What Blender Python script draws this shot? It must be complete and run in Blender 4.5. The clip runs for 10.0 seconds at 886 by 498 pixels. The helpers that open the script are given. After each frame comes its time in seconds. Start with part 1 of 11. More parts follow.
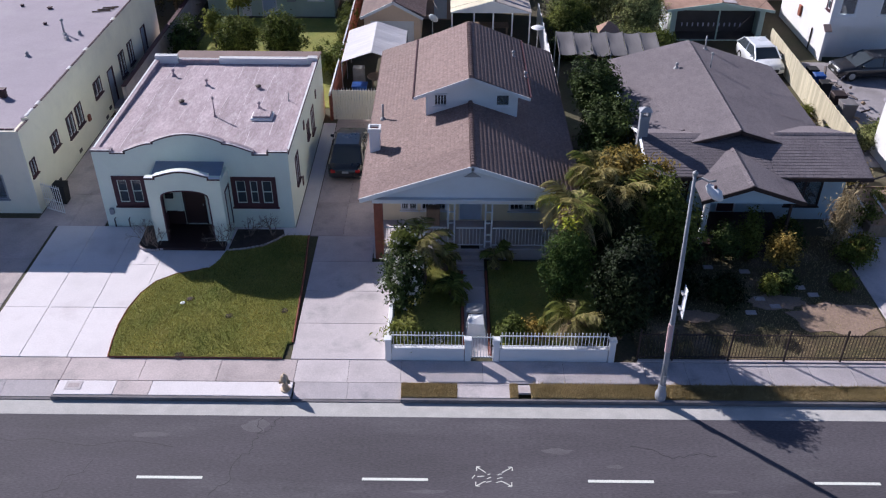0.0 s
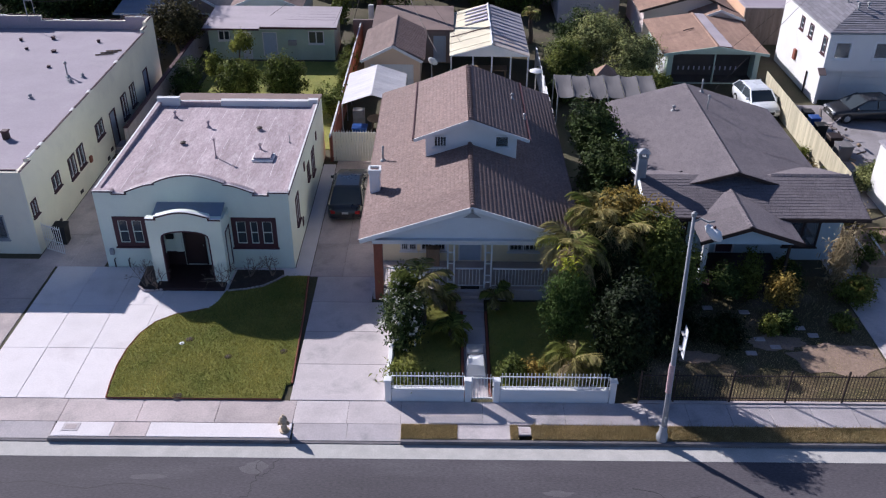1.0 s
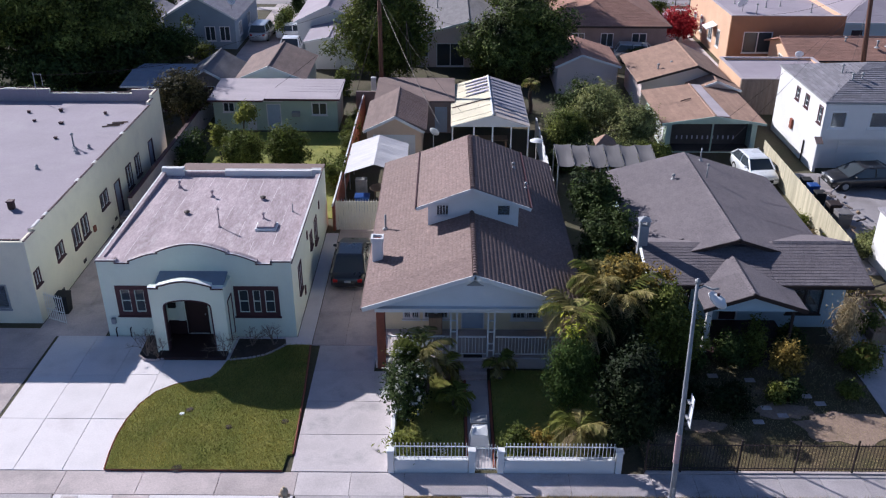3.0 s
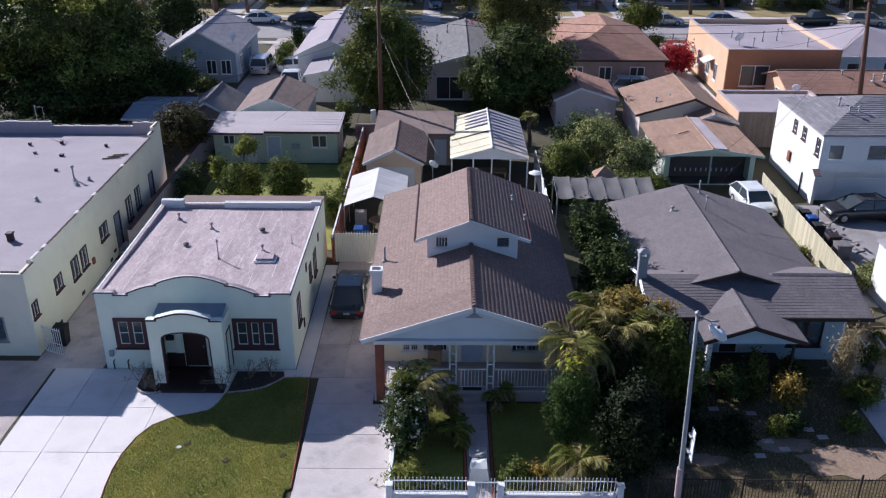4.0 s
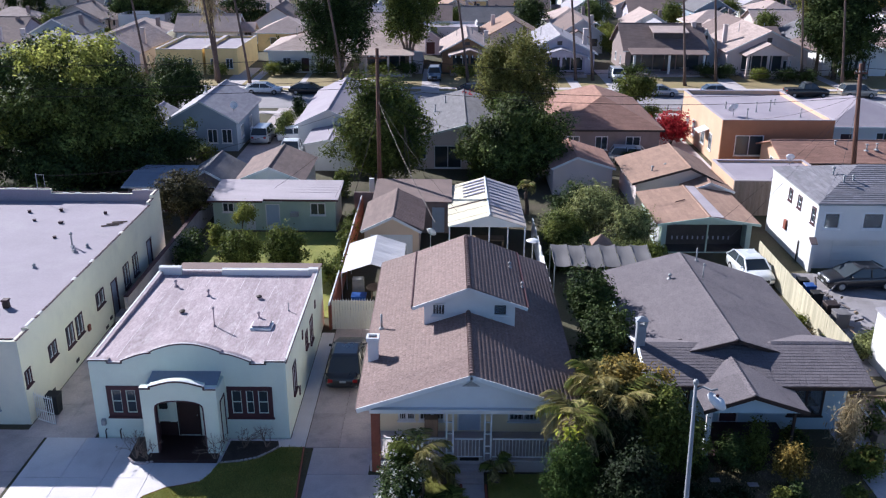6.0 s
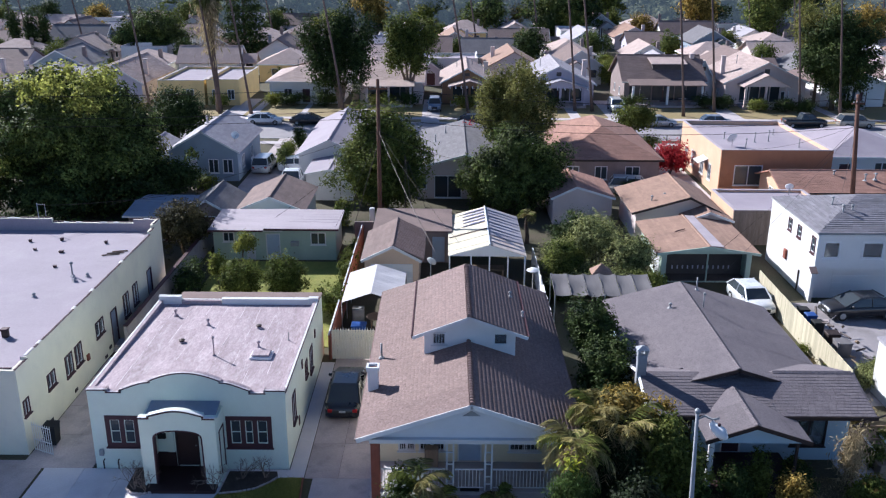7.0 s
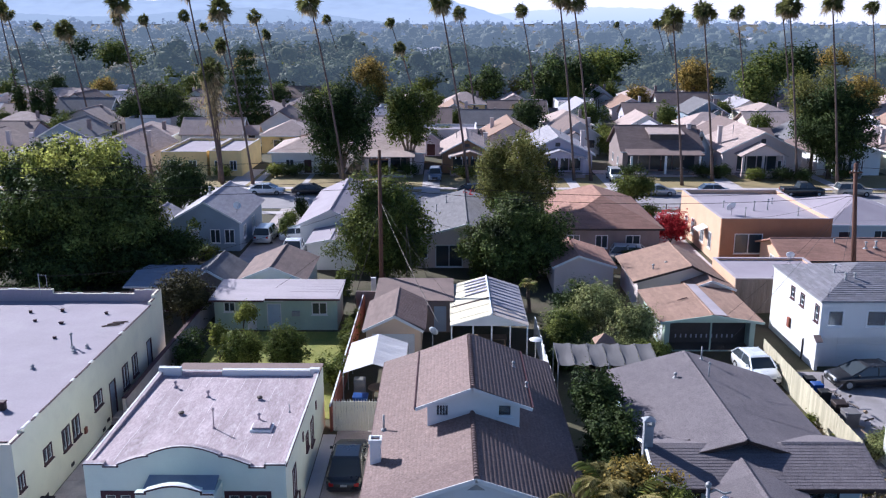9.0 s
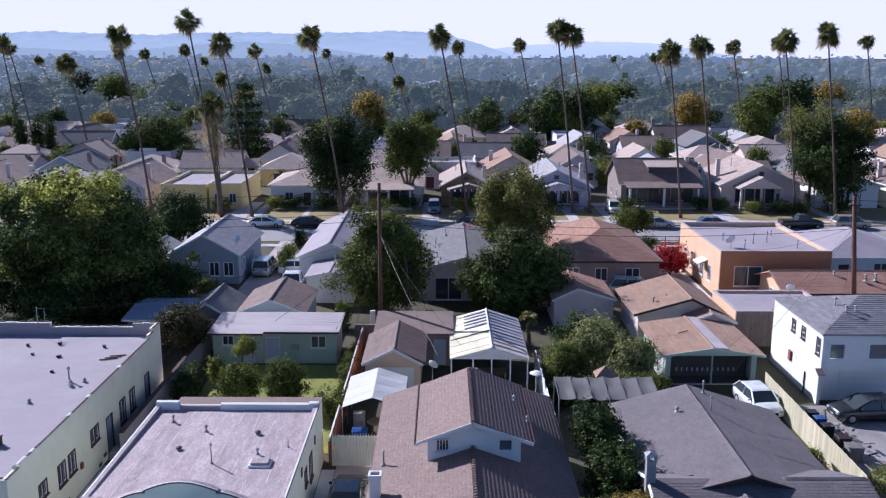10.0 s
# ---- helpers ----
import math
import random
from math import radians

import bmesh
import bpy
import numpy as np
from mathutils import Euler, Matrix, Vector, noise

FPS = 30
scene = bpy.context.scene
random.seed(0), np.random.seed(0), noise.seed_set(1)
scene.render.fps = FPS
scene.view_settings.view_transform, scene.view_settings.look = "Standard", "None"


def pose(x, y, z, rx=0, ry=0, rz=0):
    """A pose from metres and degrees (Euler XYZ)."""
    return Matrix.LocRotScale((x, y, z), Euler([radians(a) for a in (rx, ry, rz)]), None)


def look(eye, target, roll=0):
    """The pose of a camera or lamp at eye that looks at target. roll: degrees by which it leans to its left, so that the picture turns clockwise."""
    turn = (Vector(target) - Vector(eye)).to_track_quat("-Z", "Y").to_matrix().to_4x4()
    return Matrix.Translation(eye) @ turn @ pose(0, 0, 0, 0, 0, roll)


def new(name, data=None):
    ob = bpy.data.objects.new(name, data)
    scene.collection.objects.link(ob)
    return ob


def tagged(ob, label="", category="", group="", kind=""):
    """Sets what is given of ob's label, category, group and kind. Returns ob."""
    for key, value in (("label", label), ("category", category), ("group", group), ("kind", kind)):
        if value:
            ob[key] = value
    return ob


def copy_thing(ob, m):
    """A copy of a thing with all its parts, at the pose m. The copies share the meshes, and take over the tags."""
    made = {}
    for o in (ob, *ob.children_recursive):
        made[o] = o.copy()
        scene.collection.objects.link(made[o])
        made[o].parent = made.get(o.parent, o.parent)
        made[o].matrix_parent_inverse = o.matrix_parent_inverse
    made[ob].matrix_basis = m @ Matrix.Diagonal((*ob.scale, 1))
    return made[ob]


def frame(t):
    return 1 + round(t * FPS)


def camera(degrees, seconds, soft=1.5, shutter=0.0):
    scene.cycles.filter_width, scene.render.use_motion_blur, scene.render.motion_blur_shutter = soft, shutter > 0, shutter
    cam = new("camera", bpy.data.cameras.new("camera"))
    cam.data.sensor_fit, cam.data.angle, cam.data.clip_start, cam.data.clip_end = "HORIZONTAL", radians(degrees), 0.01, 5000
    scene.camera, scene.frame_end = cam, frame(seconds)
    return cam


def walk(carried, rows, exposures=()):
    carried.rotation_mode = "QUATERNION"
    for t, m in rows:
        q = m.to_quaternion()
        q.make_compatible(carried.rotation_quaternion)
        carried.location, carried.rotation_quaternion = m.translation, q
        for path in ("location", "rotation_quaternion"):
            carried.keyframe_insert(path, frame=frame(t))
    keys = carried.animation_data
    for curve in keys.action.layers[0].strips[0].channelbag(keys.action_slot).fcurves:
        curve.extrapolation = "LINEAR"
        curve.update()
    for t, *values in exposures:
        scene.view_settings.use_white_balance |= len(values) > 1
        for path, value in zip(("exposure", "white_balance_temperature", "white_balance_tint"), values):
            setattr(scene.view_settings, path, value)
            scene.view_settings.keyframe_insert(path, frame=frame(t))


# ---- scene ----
cam = camera(53.3, 10.0, soft=1.2)
PATH = [
    (0, (0.149, 0.011, 22.388), (0.14, 1.657, 21.252), 0.3),
    (0.5, (0.109, -0.028, 22.388), (0.103, 1.645, 21.292), 0.4),
    (1, (0.07, -0.06, 22.39), (0.065, 1.638, 21.332), 0.4),
    (1.5, (0.034, -0.08, 22.39), (0.028, 1.639, 21.369), 0.3),
    (2, (0.004, -0.089, 22.39), (-0.003, 1.65, 21.402), 0.3),
    (2.5, (-0.014, -0.085, 22.388), (-0.022, 1.672, 21.433), 0.2),
    (4, (0.003, -0.035, 22.363), (-0.004, 1.771, 21.505), 0.2),
    (4.5, (0.032, -0.014, 22.359), (0.027, 1.809, 21.536), 0.3),
    (5, (0.068, 0.003, 22.355), (0.064, 1.842, 21.569), 0.3),
    (5.5, (0.09, 0.003, 22.348), (0.085, 1.857, 21.598), 0.3),
    (7, (0.08, -0.043, 22.291), (0.074, 1.847, 21.638), 0.3),
    (7.5, (0.055, -0.041, 22.285), (0.049, 1.861, 21.667), 0.2),
    (8, (0.017, -0.019, 22.287), (0.009, 1.894, 21.705), 0.1),
    (8.5, (-0.023, 0.02, 22.294), (-0.03, 1.945, 21.751), 0.1),
    (9, (-0.062, 0.071, 22.302), (-0.068, 2.006, 21.798), 0.1),
    (9.5, (-0.1, 0.125, 22.309), (-0.104, 2.07, 21.842), 0.0),
    (10, (-0.137, 0.178, 22.312), (-0.14, 2.131, 21.879), 0.1),
]
WHITE_BALANCE = ((0, 0.43, 5780, 16), (2.5, 0.43, 5720, 14), (4.5, 0.55, 5650, 12), (5.5, 0.71, 5600, 11.5), (7.5, 0.80, 5550, 11), (8.5, 0.82, 5480, 12), (9.3, 0.66, 5420, 14), (10, 0.51, 5400, 15.5))
walk(cam, [(t, look(eye, target, roll)) for t, eye, target, roll in PATH], WHITE_BALANCE)

# ---- world, sun, exposure ----
SUN_WAY = Vector((0.645, -0.572, -0.51)).normalized()      # the way the sunlight travels
world = bpy.data.worlds.new("sky")
scene.world = world
world.use_nodes = True
wn = world.node_tree.nodes
sky = wn.new("ShaderNodeTexSky")
sky.sky_type = "NISHITA"
sky.sun_disc = False
sky.sun_elevation = math.asin(-SUN_WAY.z)
sky.sun_rotation = math.atan2(-SUN_WAY.x, -SUN_WAY.y)
sky.altitude, sky.air_density, sky.dust_density, sky.ozone_density = 0, 0.6, 0.3, 2.0
wn["Background"].inputs["Strength"].default_value = 0.083
world.node_tree.links.new(sky.outputs[0], wn["Background"].inputs["Color"])
sun = new("sun", bpy.data.lights.new("sun", "SUN"))
sun.data.energy, sun.data.angle, sun.data.color = 5.1, radians(0.55), (1.0, 0.92, 0.82)
sun.matrix_world = Matrix.Translation((-60, 60, 60)) @ SUN_WAY.to_track_quat("-Z", "Y").to_matrix().to_4x4()


# ---- mesh helpers ----
class Shape:
    """Collects vertices and faces of one part, in world metres."""

    def __init__(self):
        self.v, self.f = [], []

    def add(self, verts, faces):
        n = len(self.v)
        self.v.extend(tuple(p) for p in verts)
        self.f.extend(tuple(i + n for i in f) for f in faces)
        return self

    def box(self, x0, x1, y0, y1, z0, z1, bev=0.0):
        if bev <= 0:
            v = [(x, y, z) for z in (z0, z1) for y in (y0, y1) for x in (x0, x1)]
            return self.add(v, [(0, 2, 3, 1), (4, 5, 7, 6), (0, 1, 5, 4), (2, 6, 7, 3), (0, 4, 6, 2), (1, 3, 7, 5)])
        lo, hi = (x0, y0, z0), (x1, y1, z1)
        b = min(bev, 0.45 * min(h - l for l, h in zip(lo, hi)))
        v, at = [], {}
        for c in range(8):
            s = (c & 1, c >> 1 & 1, c >> 2 & 1)
            for a in range(3):
                p = [hi[k] if s[k] else lo[k] for k in range(3)]
                for k in range(3):
                    if k != a:
                        p[k] += -b if s[k] else b
                at[c, a] = len(v)
                v.append(p)
        f = []
        for a in range(3):
            o = [k for k in range(3) if k != a]
            for side in (0, 1):
                ring = [side << a | i << o[0] | j << o[1] for i, j in ((0, 0), (1, 0), (1, 1), (0, 1))]
                f.append([at[c, a] for c in ring])
            for i in (0, 1):
                for j in (0, 1):
                    c0 = i << o[0] | j << o[1]
                    c1 = c0 | 1 << a
                    f.append([at[c0, o[0]], at[c1, o[0]], at[c1, o[1]], at[c0, o[1]]])
        for c in range(8):
            f.append([at[c, 0], at[c, 1], at[c, 2]])
        return self.add(v, f)

    def prism(self, poly, axis, a, b):
        """A flat outline in the other two axes, drawn out along axis from a to b."""
        def place(p, w):
            return {"x": (w, p[0], p[1]), "y": (p[0], w, p[1]), "z": (p[0], p[1], w)}[axis]
        n = len(poly)
        v = [place(p, a) for p in poly] + [place(p, b) for p in poly]
        f = [tuple(range(n)), tuple(range(2 * n - 1, n - 1, -1))]
        f += [(i, (i + 1) % n, n + (i + 1) % n, n + i) for i in range(n)]
        return self.add(v, f)

    def slab(self, p, thick):
        """A flat piece whose upper corners are p, thickened downwards along its normal."""
        p = [Vector(q) for q in p]
        nor = (p[1] - p[0]).cross(p[-1] - p[0]).normalized()
        if nor.z < 0:
            nor = -nor
        n = len(p)
        v = p + [q - nor * thick for q in p]
        return self.add(v, [tuple(range(n)), tuple(range(2 * n - 1, n - 1, -1))] + [(i, n + i, n + (i + 1) % n, (i + 1) % n) for i in range(n)])

    def courses(self, p, row=0.22, butt=0.012, tab=0.9):
        """Overlapping shingle courses laid on the flat convex slope p, each cut into tabs of uneven length."""
        p = [Vector(q) for q in p]
        nor = (p[1] - p[0]).cross(p[-1] - p[0]).normalized()
        if nor.z < 0:
            nor = -nor
        up = (Vector((0, 0, 1)) - nor * nor.z).normalized()
        side = up.cross(nor).normalized()
        uv = [((q - p[0]).dot(side), (q - p[0]).dot(up)) for q in p]
        lo, hi = min(v for _, v in uv), max(v for _, v in uv)

        def span(v):
            us = []
            for (a, va), (b, vb) in zip(uv, uv[1:] + uv[:1]):
                if min(va, vb) <= v <= max(va, vb):
                    us += [a, b] if abs(vb - va) < 1e-6 else [a + (b - a) * (v - va) / (vb - va)]
            return (min(us), max(us)) if us else None
        v = lo
        while v < hi - 0.05:
            w = min(v + row, hi - 1e-4)
            s0, s1 = span(v + 1e-5), span(w)
            if s0 and s1:
                n = max(1, round((s0[1] - s0[0]) / tab))
                cuts = [0.0] + sorted((k + random.uniform(-0.3, 0.3)) / n for k in range(1, n)) + [1.0]
                for a, b in zip(cuts, cuts[1:]):
                    lift, gap = butt * random.uniform(0.85, 1.15), 0.003 / max(s0[1] - s0[0], 0.1)
                    a, b = a + gap, b - gap
                    q = [(s0[0] + (s0[1] - s0[0]) * a, v, lift), (s0[0] + (s0[1] - s0[0]) * b, v, lift), (s1[0] + (s1[1] - s1[0]) * b, w, 0.005), (s1[0] + (s1[1] - s1[0]) * a, w, 0.005),
                         (s0[0] + (s0[1] - s0[0]) * a, v, 0.0), (s0[0] + (s0[1] - s0[0]) * b, v, 0.0)]
                    self.add([p[0] + side * c[0] + up * c[1] + nor * c[2] for c in q], [(0, 1, 2, 3), (4, 5, 1, 0)])
            v += row
        return self

    def tube(self, pts, radii, n=8):
        pts = [Vector(p) for p in pts]
        if isinstance(radii, (int, float)):
            radii = [radii] * len(pts)
        rings = []
        for i, p in enumerate(pts):
            d = (pts[min(i + 1, len(pts) - 1)] - pts[max(i - 1, 0)]).normalized()
            s = d.cross(Vector((0, 0, 1)) if abs(d.z) < 0.9 else Vector((1, 0, 0))).normalized()
            u = s.cross(d)
            rings.append([p + (s * math.cos(k * math.tau / n) + u * math.sin(k * math.tau / n)) * radii[i] for k in range(n)])
        v = [q for r in rings for q in r]
        f = [(i * n + k, i * n + (k + 1) % n, (i + 1) * n + (k + 1) % n, (i + 1) * n + k) for i in range(len(pts) - 1) for k in range(n)]
        f += [tuple(range(n - 1, -1, -1)), tuple(range((len(pts) - 1) * n, len(pts) * n))]
        return self.add(v, f)

    def lathe(self, x, y, prof, n=16):
        """Rings of (radius, z) about an upright axis."""
        v = [(x + r * math.cos(k * math.tau / n), y + r * math.sin(k * math.tau / n), z) for r, z in prof for k in range(n)]
        m = len(prof)
        f = [(i * n + k, i * n + (k + 1) % n, (i + 1) * n + (k + 1) % n, (i + 1) * n + k) for i in range(m - 1) for k in range(n)]
        return self.add(v, f + [tuple(range(n - 1, -1, -1)), tuple(range((m - 1) * n, m * n))])

    def bar(self, a, b, w, h=None):
        """A squared bar from a to b."""
        return self.tube([a, b], (w if h is None else (w + h) / 2) * 0.7071, 4)

    def wall(self, axis, pos, thick, u0, u1, z0, z1, holes=()):
        """An upright wall in the plane axis = pos, thickened by thick (signed), with openings (u0, u1, z0, z1) through it."""
        us = sorted({u0, u1, *[h[0] for h in holes], *[h[1] for h in holes]})
        zs = sorted({z0, z1, *[h[2] for h in holes], *[h[3] for h in holes]})
        a, b = min(pos, pos + thick), max(pos, pos + thick)
        for i in range(len(us) - 1):
            for j in range(len(zs) - 1):
                cu, cz = (us[i] + us[i + 1]) / 2, (zs[j] + zs[j + 1]) / 2
                open_here = any(h[0] < cu < h[1] and h[2] < cz < h[3] for h in holes) or not (u0 < cu < u1 and z0 < cz < z1)
                if not open_here:
                    if axis == "y":
                        self.box(us[i], us[i + 1], a, b, zs[j], zs[j + 1])
                    else:
                        self.box(a, b, us[i], us[i + 1], zs[j], zs[j + 1])
        return self


def fast_mesh(name, verts, quads):
    """A mesh from arrays: verts (n, 3) and faces (m, k)."""
    me = bpy.data.meshes.new(name)
    verts, quads = np.asarray(verts, np.float32), np.asarray(quads, np.int32)
    m, k = quads.shape
    me.vertices.add(len(verts))
    me.vertices.foreach_set("co", verts.ravel())
    me.loops.add(m * k)
    me.loops.foreach_set("vertex_index", quads.ravel())
    me.polygons.add(m)
    me.polygons.foreach_set("loop_start", np.arange(0, m * k, k, dtype=np.int32))
    me.update(calc_edges=True)
    me.validate()
    return me


def base_of(ob):
    while ob.parent:
        ob = ob.parent
    return ob.location.copy()


def to_mesh(name, m, off=(0, 0, 0), smooth=False):
    me = bpy.data.meshes.new(name)
    me.from_pydata([(p[0] - off[0], p[1] - off[1], p[2] - off[2]) for p in m.v], [], m.f)
    bm = bmesh.new()
    bm.from_mesh(me)
    if len(bm.verts) < 6000:
        bmesh.ops.remove_doubles(bm, verts=bm.verts, dist=1e-4)
    bmesh.ops.recalc_face_normals(bm, faces=bm.faces)
    bm.to_mesh(me)
    bm.free()
    if smooth:
        me.shade_smooth()
    return me


def thing(name, label, category, at=(0, 0, 0), group="", kind=""):
    ob = new(name)
    ob.location = at
    ob.empty_display_size = 0.2
    return tagged(ob, label, category, group, kind)


def part(name, m, material, parent, label="", smooth=False, kind=""):
    """Links a Shape (world metres) or a mesh as one mesh object under a thing or a part."""
    if isinstance(m, Shape):
        m = to_mesh(name, m, base_of(parent), smooth)
    ob = new(name, m)
    if material and not m.materials:
        m.materials.append(material)
    ob.parent = parent
    return tagged(ob, label, kind=kind)


def piece(name, me, parent, place):
    """A small repeat that shares its mesh, at a place (a matrix in world metres)."""
    ob = new(name, me)
    ob.parent = parent
    ob.matrix_basis = Matrix.Translation(-base_of(parent)) @ place
    return ob


def solo(name, m, material, label, category, kind="", group="", smooth=False):
    """A thing of one mesh."""
    if isinstance(m, Shape):
        c = np.array(m.v)
        at = Vector(((c[:, 0].min() + c[:, 0].max()) / 2, (c[:, 1].min() + c[:, 1].max()) / 2, c[:, 2].min()))
        m = to_mesh(name, m, at, smooth)
    else:
        at = Vector((0, 0, 0))
    ob = new(name, m)
    ob.location = at
    if material and not m.materials:
        m.materials.append(material)
    return tagged(ob, label, category, group, kind)


# ---- materials ----
def mat(name, col, rough=0.85, var=0.12, scale=1.2, fine=25.0, fine_var=0.1, bump=0.15, metal=0.0, rnd=0.0, isl=0.0, tint=None,
        streak=None, spec=0.35, stain=None):
    """A worn surface: broad patches (scale) and fine grain, both in colour and relief. tint: the colour that the patches lean to.
    rnd, isl: how far whole objects or loose pieces differ in value. streak: stretch of the patches by axis. stain: (colour, amount, scale)."""
    m = bpy.data.materials.new(name)
    m.use_nodes = True
    nt = m.node_tree
    n, ln = nt.nodes, nt.links.new
    b = n["Principled BSDF"]
    b.inputs["Roughness"].default_value, b.inputs["Metallic"].default_value = rough, metal
    b.inputs["Specular IOR Level"].default_value = spec
    geo = n.new("ShaderNodeNewGeometry")
    mp = n.new("ShaderNodeMapping")
    ln(geo.outputs["Position"], mp.inputs["Vector"])
    if streak:
        mp.inputs["Scale"].default_value = streak

    def noise_at(s, detail):
        t = n.new("ShaderNodeTexNoise")
        t.inputs["Scale"].default_value, t.inputs["Detail"].default_value, t.inputs["Roughness"].default_value = s, detail, 0.62
        ln(mp.outputs[0], t.inputs["Vector"])
        return t.outputs[0]

    def mix(kind, fac, a, c):
        x = n.new("ShaderNodeMix")
        x.data_type, x.blend_type = "RGBA", kind
        for sock, val in ((x.inputs[0], fac), (x.inputs[6], a), (x.inputs[7], c)):
            if isinstance(val, bpy.types.NodeSocket):
                ln(val, sock)
            else:
                sock.default_value = val if isinstance(val, (int, float)) else (*val[:3], 1)
        return x.outputs[2]

    def ramp(val, lo, hi, a=0.0, c=1.0):
        r = n.new("ShaderNodeMapRange")
        ln(val, r.inputs[0])
        for i, k in enumerate((lo, hi, a, c)):
            r.inputs[i + 1].default_value = k
        return r.outputs[0]

    broad, grain = noise_at(scale, 5.0), noise_at(fine, 3.0)
    other = tint or tuple(min(c * (1 + var), 1) for c in col)
    out = mix("MIX", ramp(broad, 0.3, 0.7), tuple(c * (1 - var) for c in col), other)
    if stain:
        out = mix("MIX", ramp(noise_at(stain[2], 6.0), 0.52, 0.72, 0.0, stain[1]), out, stain[0])
    val = ramp(grain, 0.25, 0.75, 1 - fine_var, 1 + fine_var)
    for amount, src in ((rnd, "ObjectInfo"), (isl, "Geometry")):
        if amount:
            o = n.new("ShaderNodeObjectInfo") if src == "ObjectInfo" else geo
            r = ramp(o.outputs["Random"] if src == "ObjectInfo" else geo.outputs["Random Per Island"], 0, 1, 1 - amount, 1 + amount)
            mu = n.new("ShaderNodeMath")
            mu.operation = "MULTIPLY"
            ln(val, mu.inputs[0])
            ln(r, mu.inputs[1])
            val = mu.outputs[0]
    hsv = n.new("ShaderNodeHueSaturation")
    ln(out, hsv.inputs["Color"])
    ln(val, hsv.inputs["Value"])
    ln(hsv.outputs[0], b.inputs["Base Color"])
    ln(ramp(broad, 0.2, 0.8, max(rough - 0.1, 0.02), min(rough + 0.08, 1)), b.inputs["Roughness"])
    if bump:
        bp = n.new("ShaderNodeBump")
        bp.inputs["Strength"].default_value, bp.inputs["Distance"].default_value = bump, 0.03
        ln(grain, bp.inputs["Height"])
        ln(bp.outputs[0], b.inputs["Normal"])
    return m


def leaf_mat(name, col, tint, isl=0.45, through_it=0.35):
    """Foliage: each leaf its own value, some light passing through."""
    m = mat(name, col, 0.7, 0.3, 0.5, 6.0, 0.15, 0, tint=tint, isl=isl, spec=0.12)
    nt = m.node_tree
    b = nt.nodes["Principled BSDF"]
    src = b.inputs["Base Color"].links[0].from_socket
    tr = nt.nodes.new("ShaderNodeBsdfTranslucent")
    nt.links.new(src, tr.inputs["Color"])
    mx = nt.nodes.new("ShaderNodeMixShader")
    mx.inputs[0].default_value = through_it
    nt.links.new(b.outputs[0], mx.inputs[1])
    nt.links.new(tr.outputs[0], mx.inputs[2])
    nt.links.new(mx.outputs[0], nt.nodes["Material Output"].inputs["Surface"])
    return m


def glass_mat(name, col=(0.55, 0.62, 0.68), rough=0.03, clear=0.85):
    m = bpy.data.materials.new(name)
    m.use_nodes = True
    b = m.node_tree.nodes["Principled BSDF"]
    b.inputs["Base Color"].default_value = (*col, 1)
    b.inputs["Roughness"].default_value, b.inputs["IOR"].default_value = rough, 1.45
    b.inputs["Transmission Weight"].default_value = clear
    return m


def paint_mat(name, col, rough=0.3, coat=0.6, metal=0.0):
    m = mat(name, col, rough, 0.05, 0.8, 60, 0.03, 0.0, metal=metal, spec=0.5)
    m.node_tree.nodes["Principled BSDF"].inputs["Coat Weight"].default_value = coat
    return m


ASPHALT = mat("asphalt", (0.086, 0.077, 0.088), 0.9, 0.2, 0.35, 22, 0.34, 0.3, streak=(0.35, 1.2, 1), stain=((0.125, 0.118, 0.128), 0.6, 0.6))
CONCRETE = mat("concrete", (0.52, 0.465, 0.47), 0.9, 0.16, 0.6, 18, 0.12, 0.15, rnd=0.07, stain=((0.27, 0.25, 0.255), 0.85, 0.6))
CONCRETE_NEW = mat("new_concrete", (0.70, 0.65, 0.66), 0.88, 0.1, 0.45, 18, 0.08, 0.1, rnd=0.05, stain=((0.52, 0.47, 0.475), 0.75, 0.45))
CONCRETE_OLD = mat("old_concrete", (0.47, 0.40, 0.392), 0.92, 0.18, 0.6, 14, 0.14, 0.2, rnd=0.08, stain=((0.26, 0.235, 0.23), 0.6, 0.9))
CURB_MAT = mat("curb_concrete", (0.46, 0.44, 0.42), 0.9, 0.12, 1.5, 20, 0.12, 0.2)
# darker than CURB_MAT: shade on the street face is put into the colour
KERB_MAT = mat("weathered_shaded_kerb", (0.15, 0.138, 0.145), 0.9, 0.25, 1.2, 20, 0.15, 0.2)
# dark door colour, near-black so that it carries the porches' shade too
DOOR_SHADE = mat("dark_door_shade", (0.035, 0.016, 0.016), 0.6, 0.15, 2, 40, 0.1, 0.1)
LINE_WHITE = mat("road_paint", (0.72, 0.72, 0.66), 0.7, 0.08, 4, 40, 0.15, 0.1)
DIRT = mat("dry_dirt", (0.36, 0.255, 0.205), 0.95, 0.2, 0.5, 9, 0.25, 0.4, tint=(0.27, 0.195, 0.14), stain=((0.13, 0.11, 0.06), 0.5, 0.4))
EARTH = mat("yard_earth", (0.13, 0.10, 0.07), 0.95, 0.3, 0.3, 9, 0.3, 0.4, tint=(0.07, 0.07, 0.035), stain=((0.045, 0.05, 0.024), 0.8, 0.22))
SOIL = mat("dark_soil", (0.06, 0.045, 0.038), 0.95, 0.3, 3, 30, 0.3, 0.5)
TURF = mat("turf", (0.215, 0.26, 0.05), 0.95, 0.25, 0.45, 22, 0.3, 0.6, tint=(0.30, 0.285, 0.07), stain=((0.30, 0.225, 0.085), 0.35, 1.6))
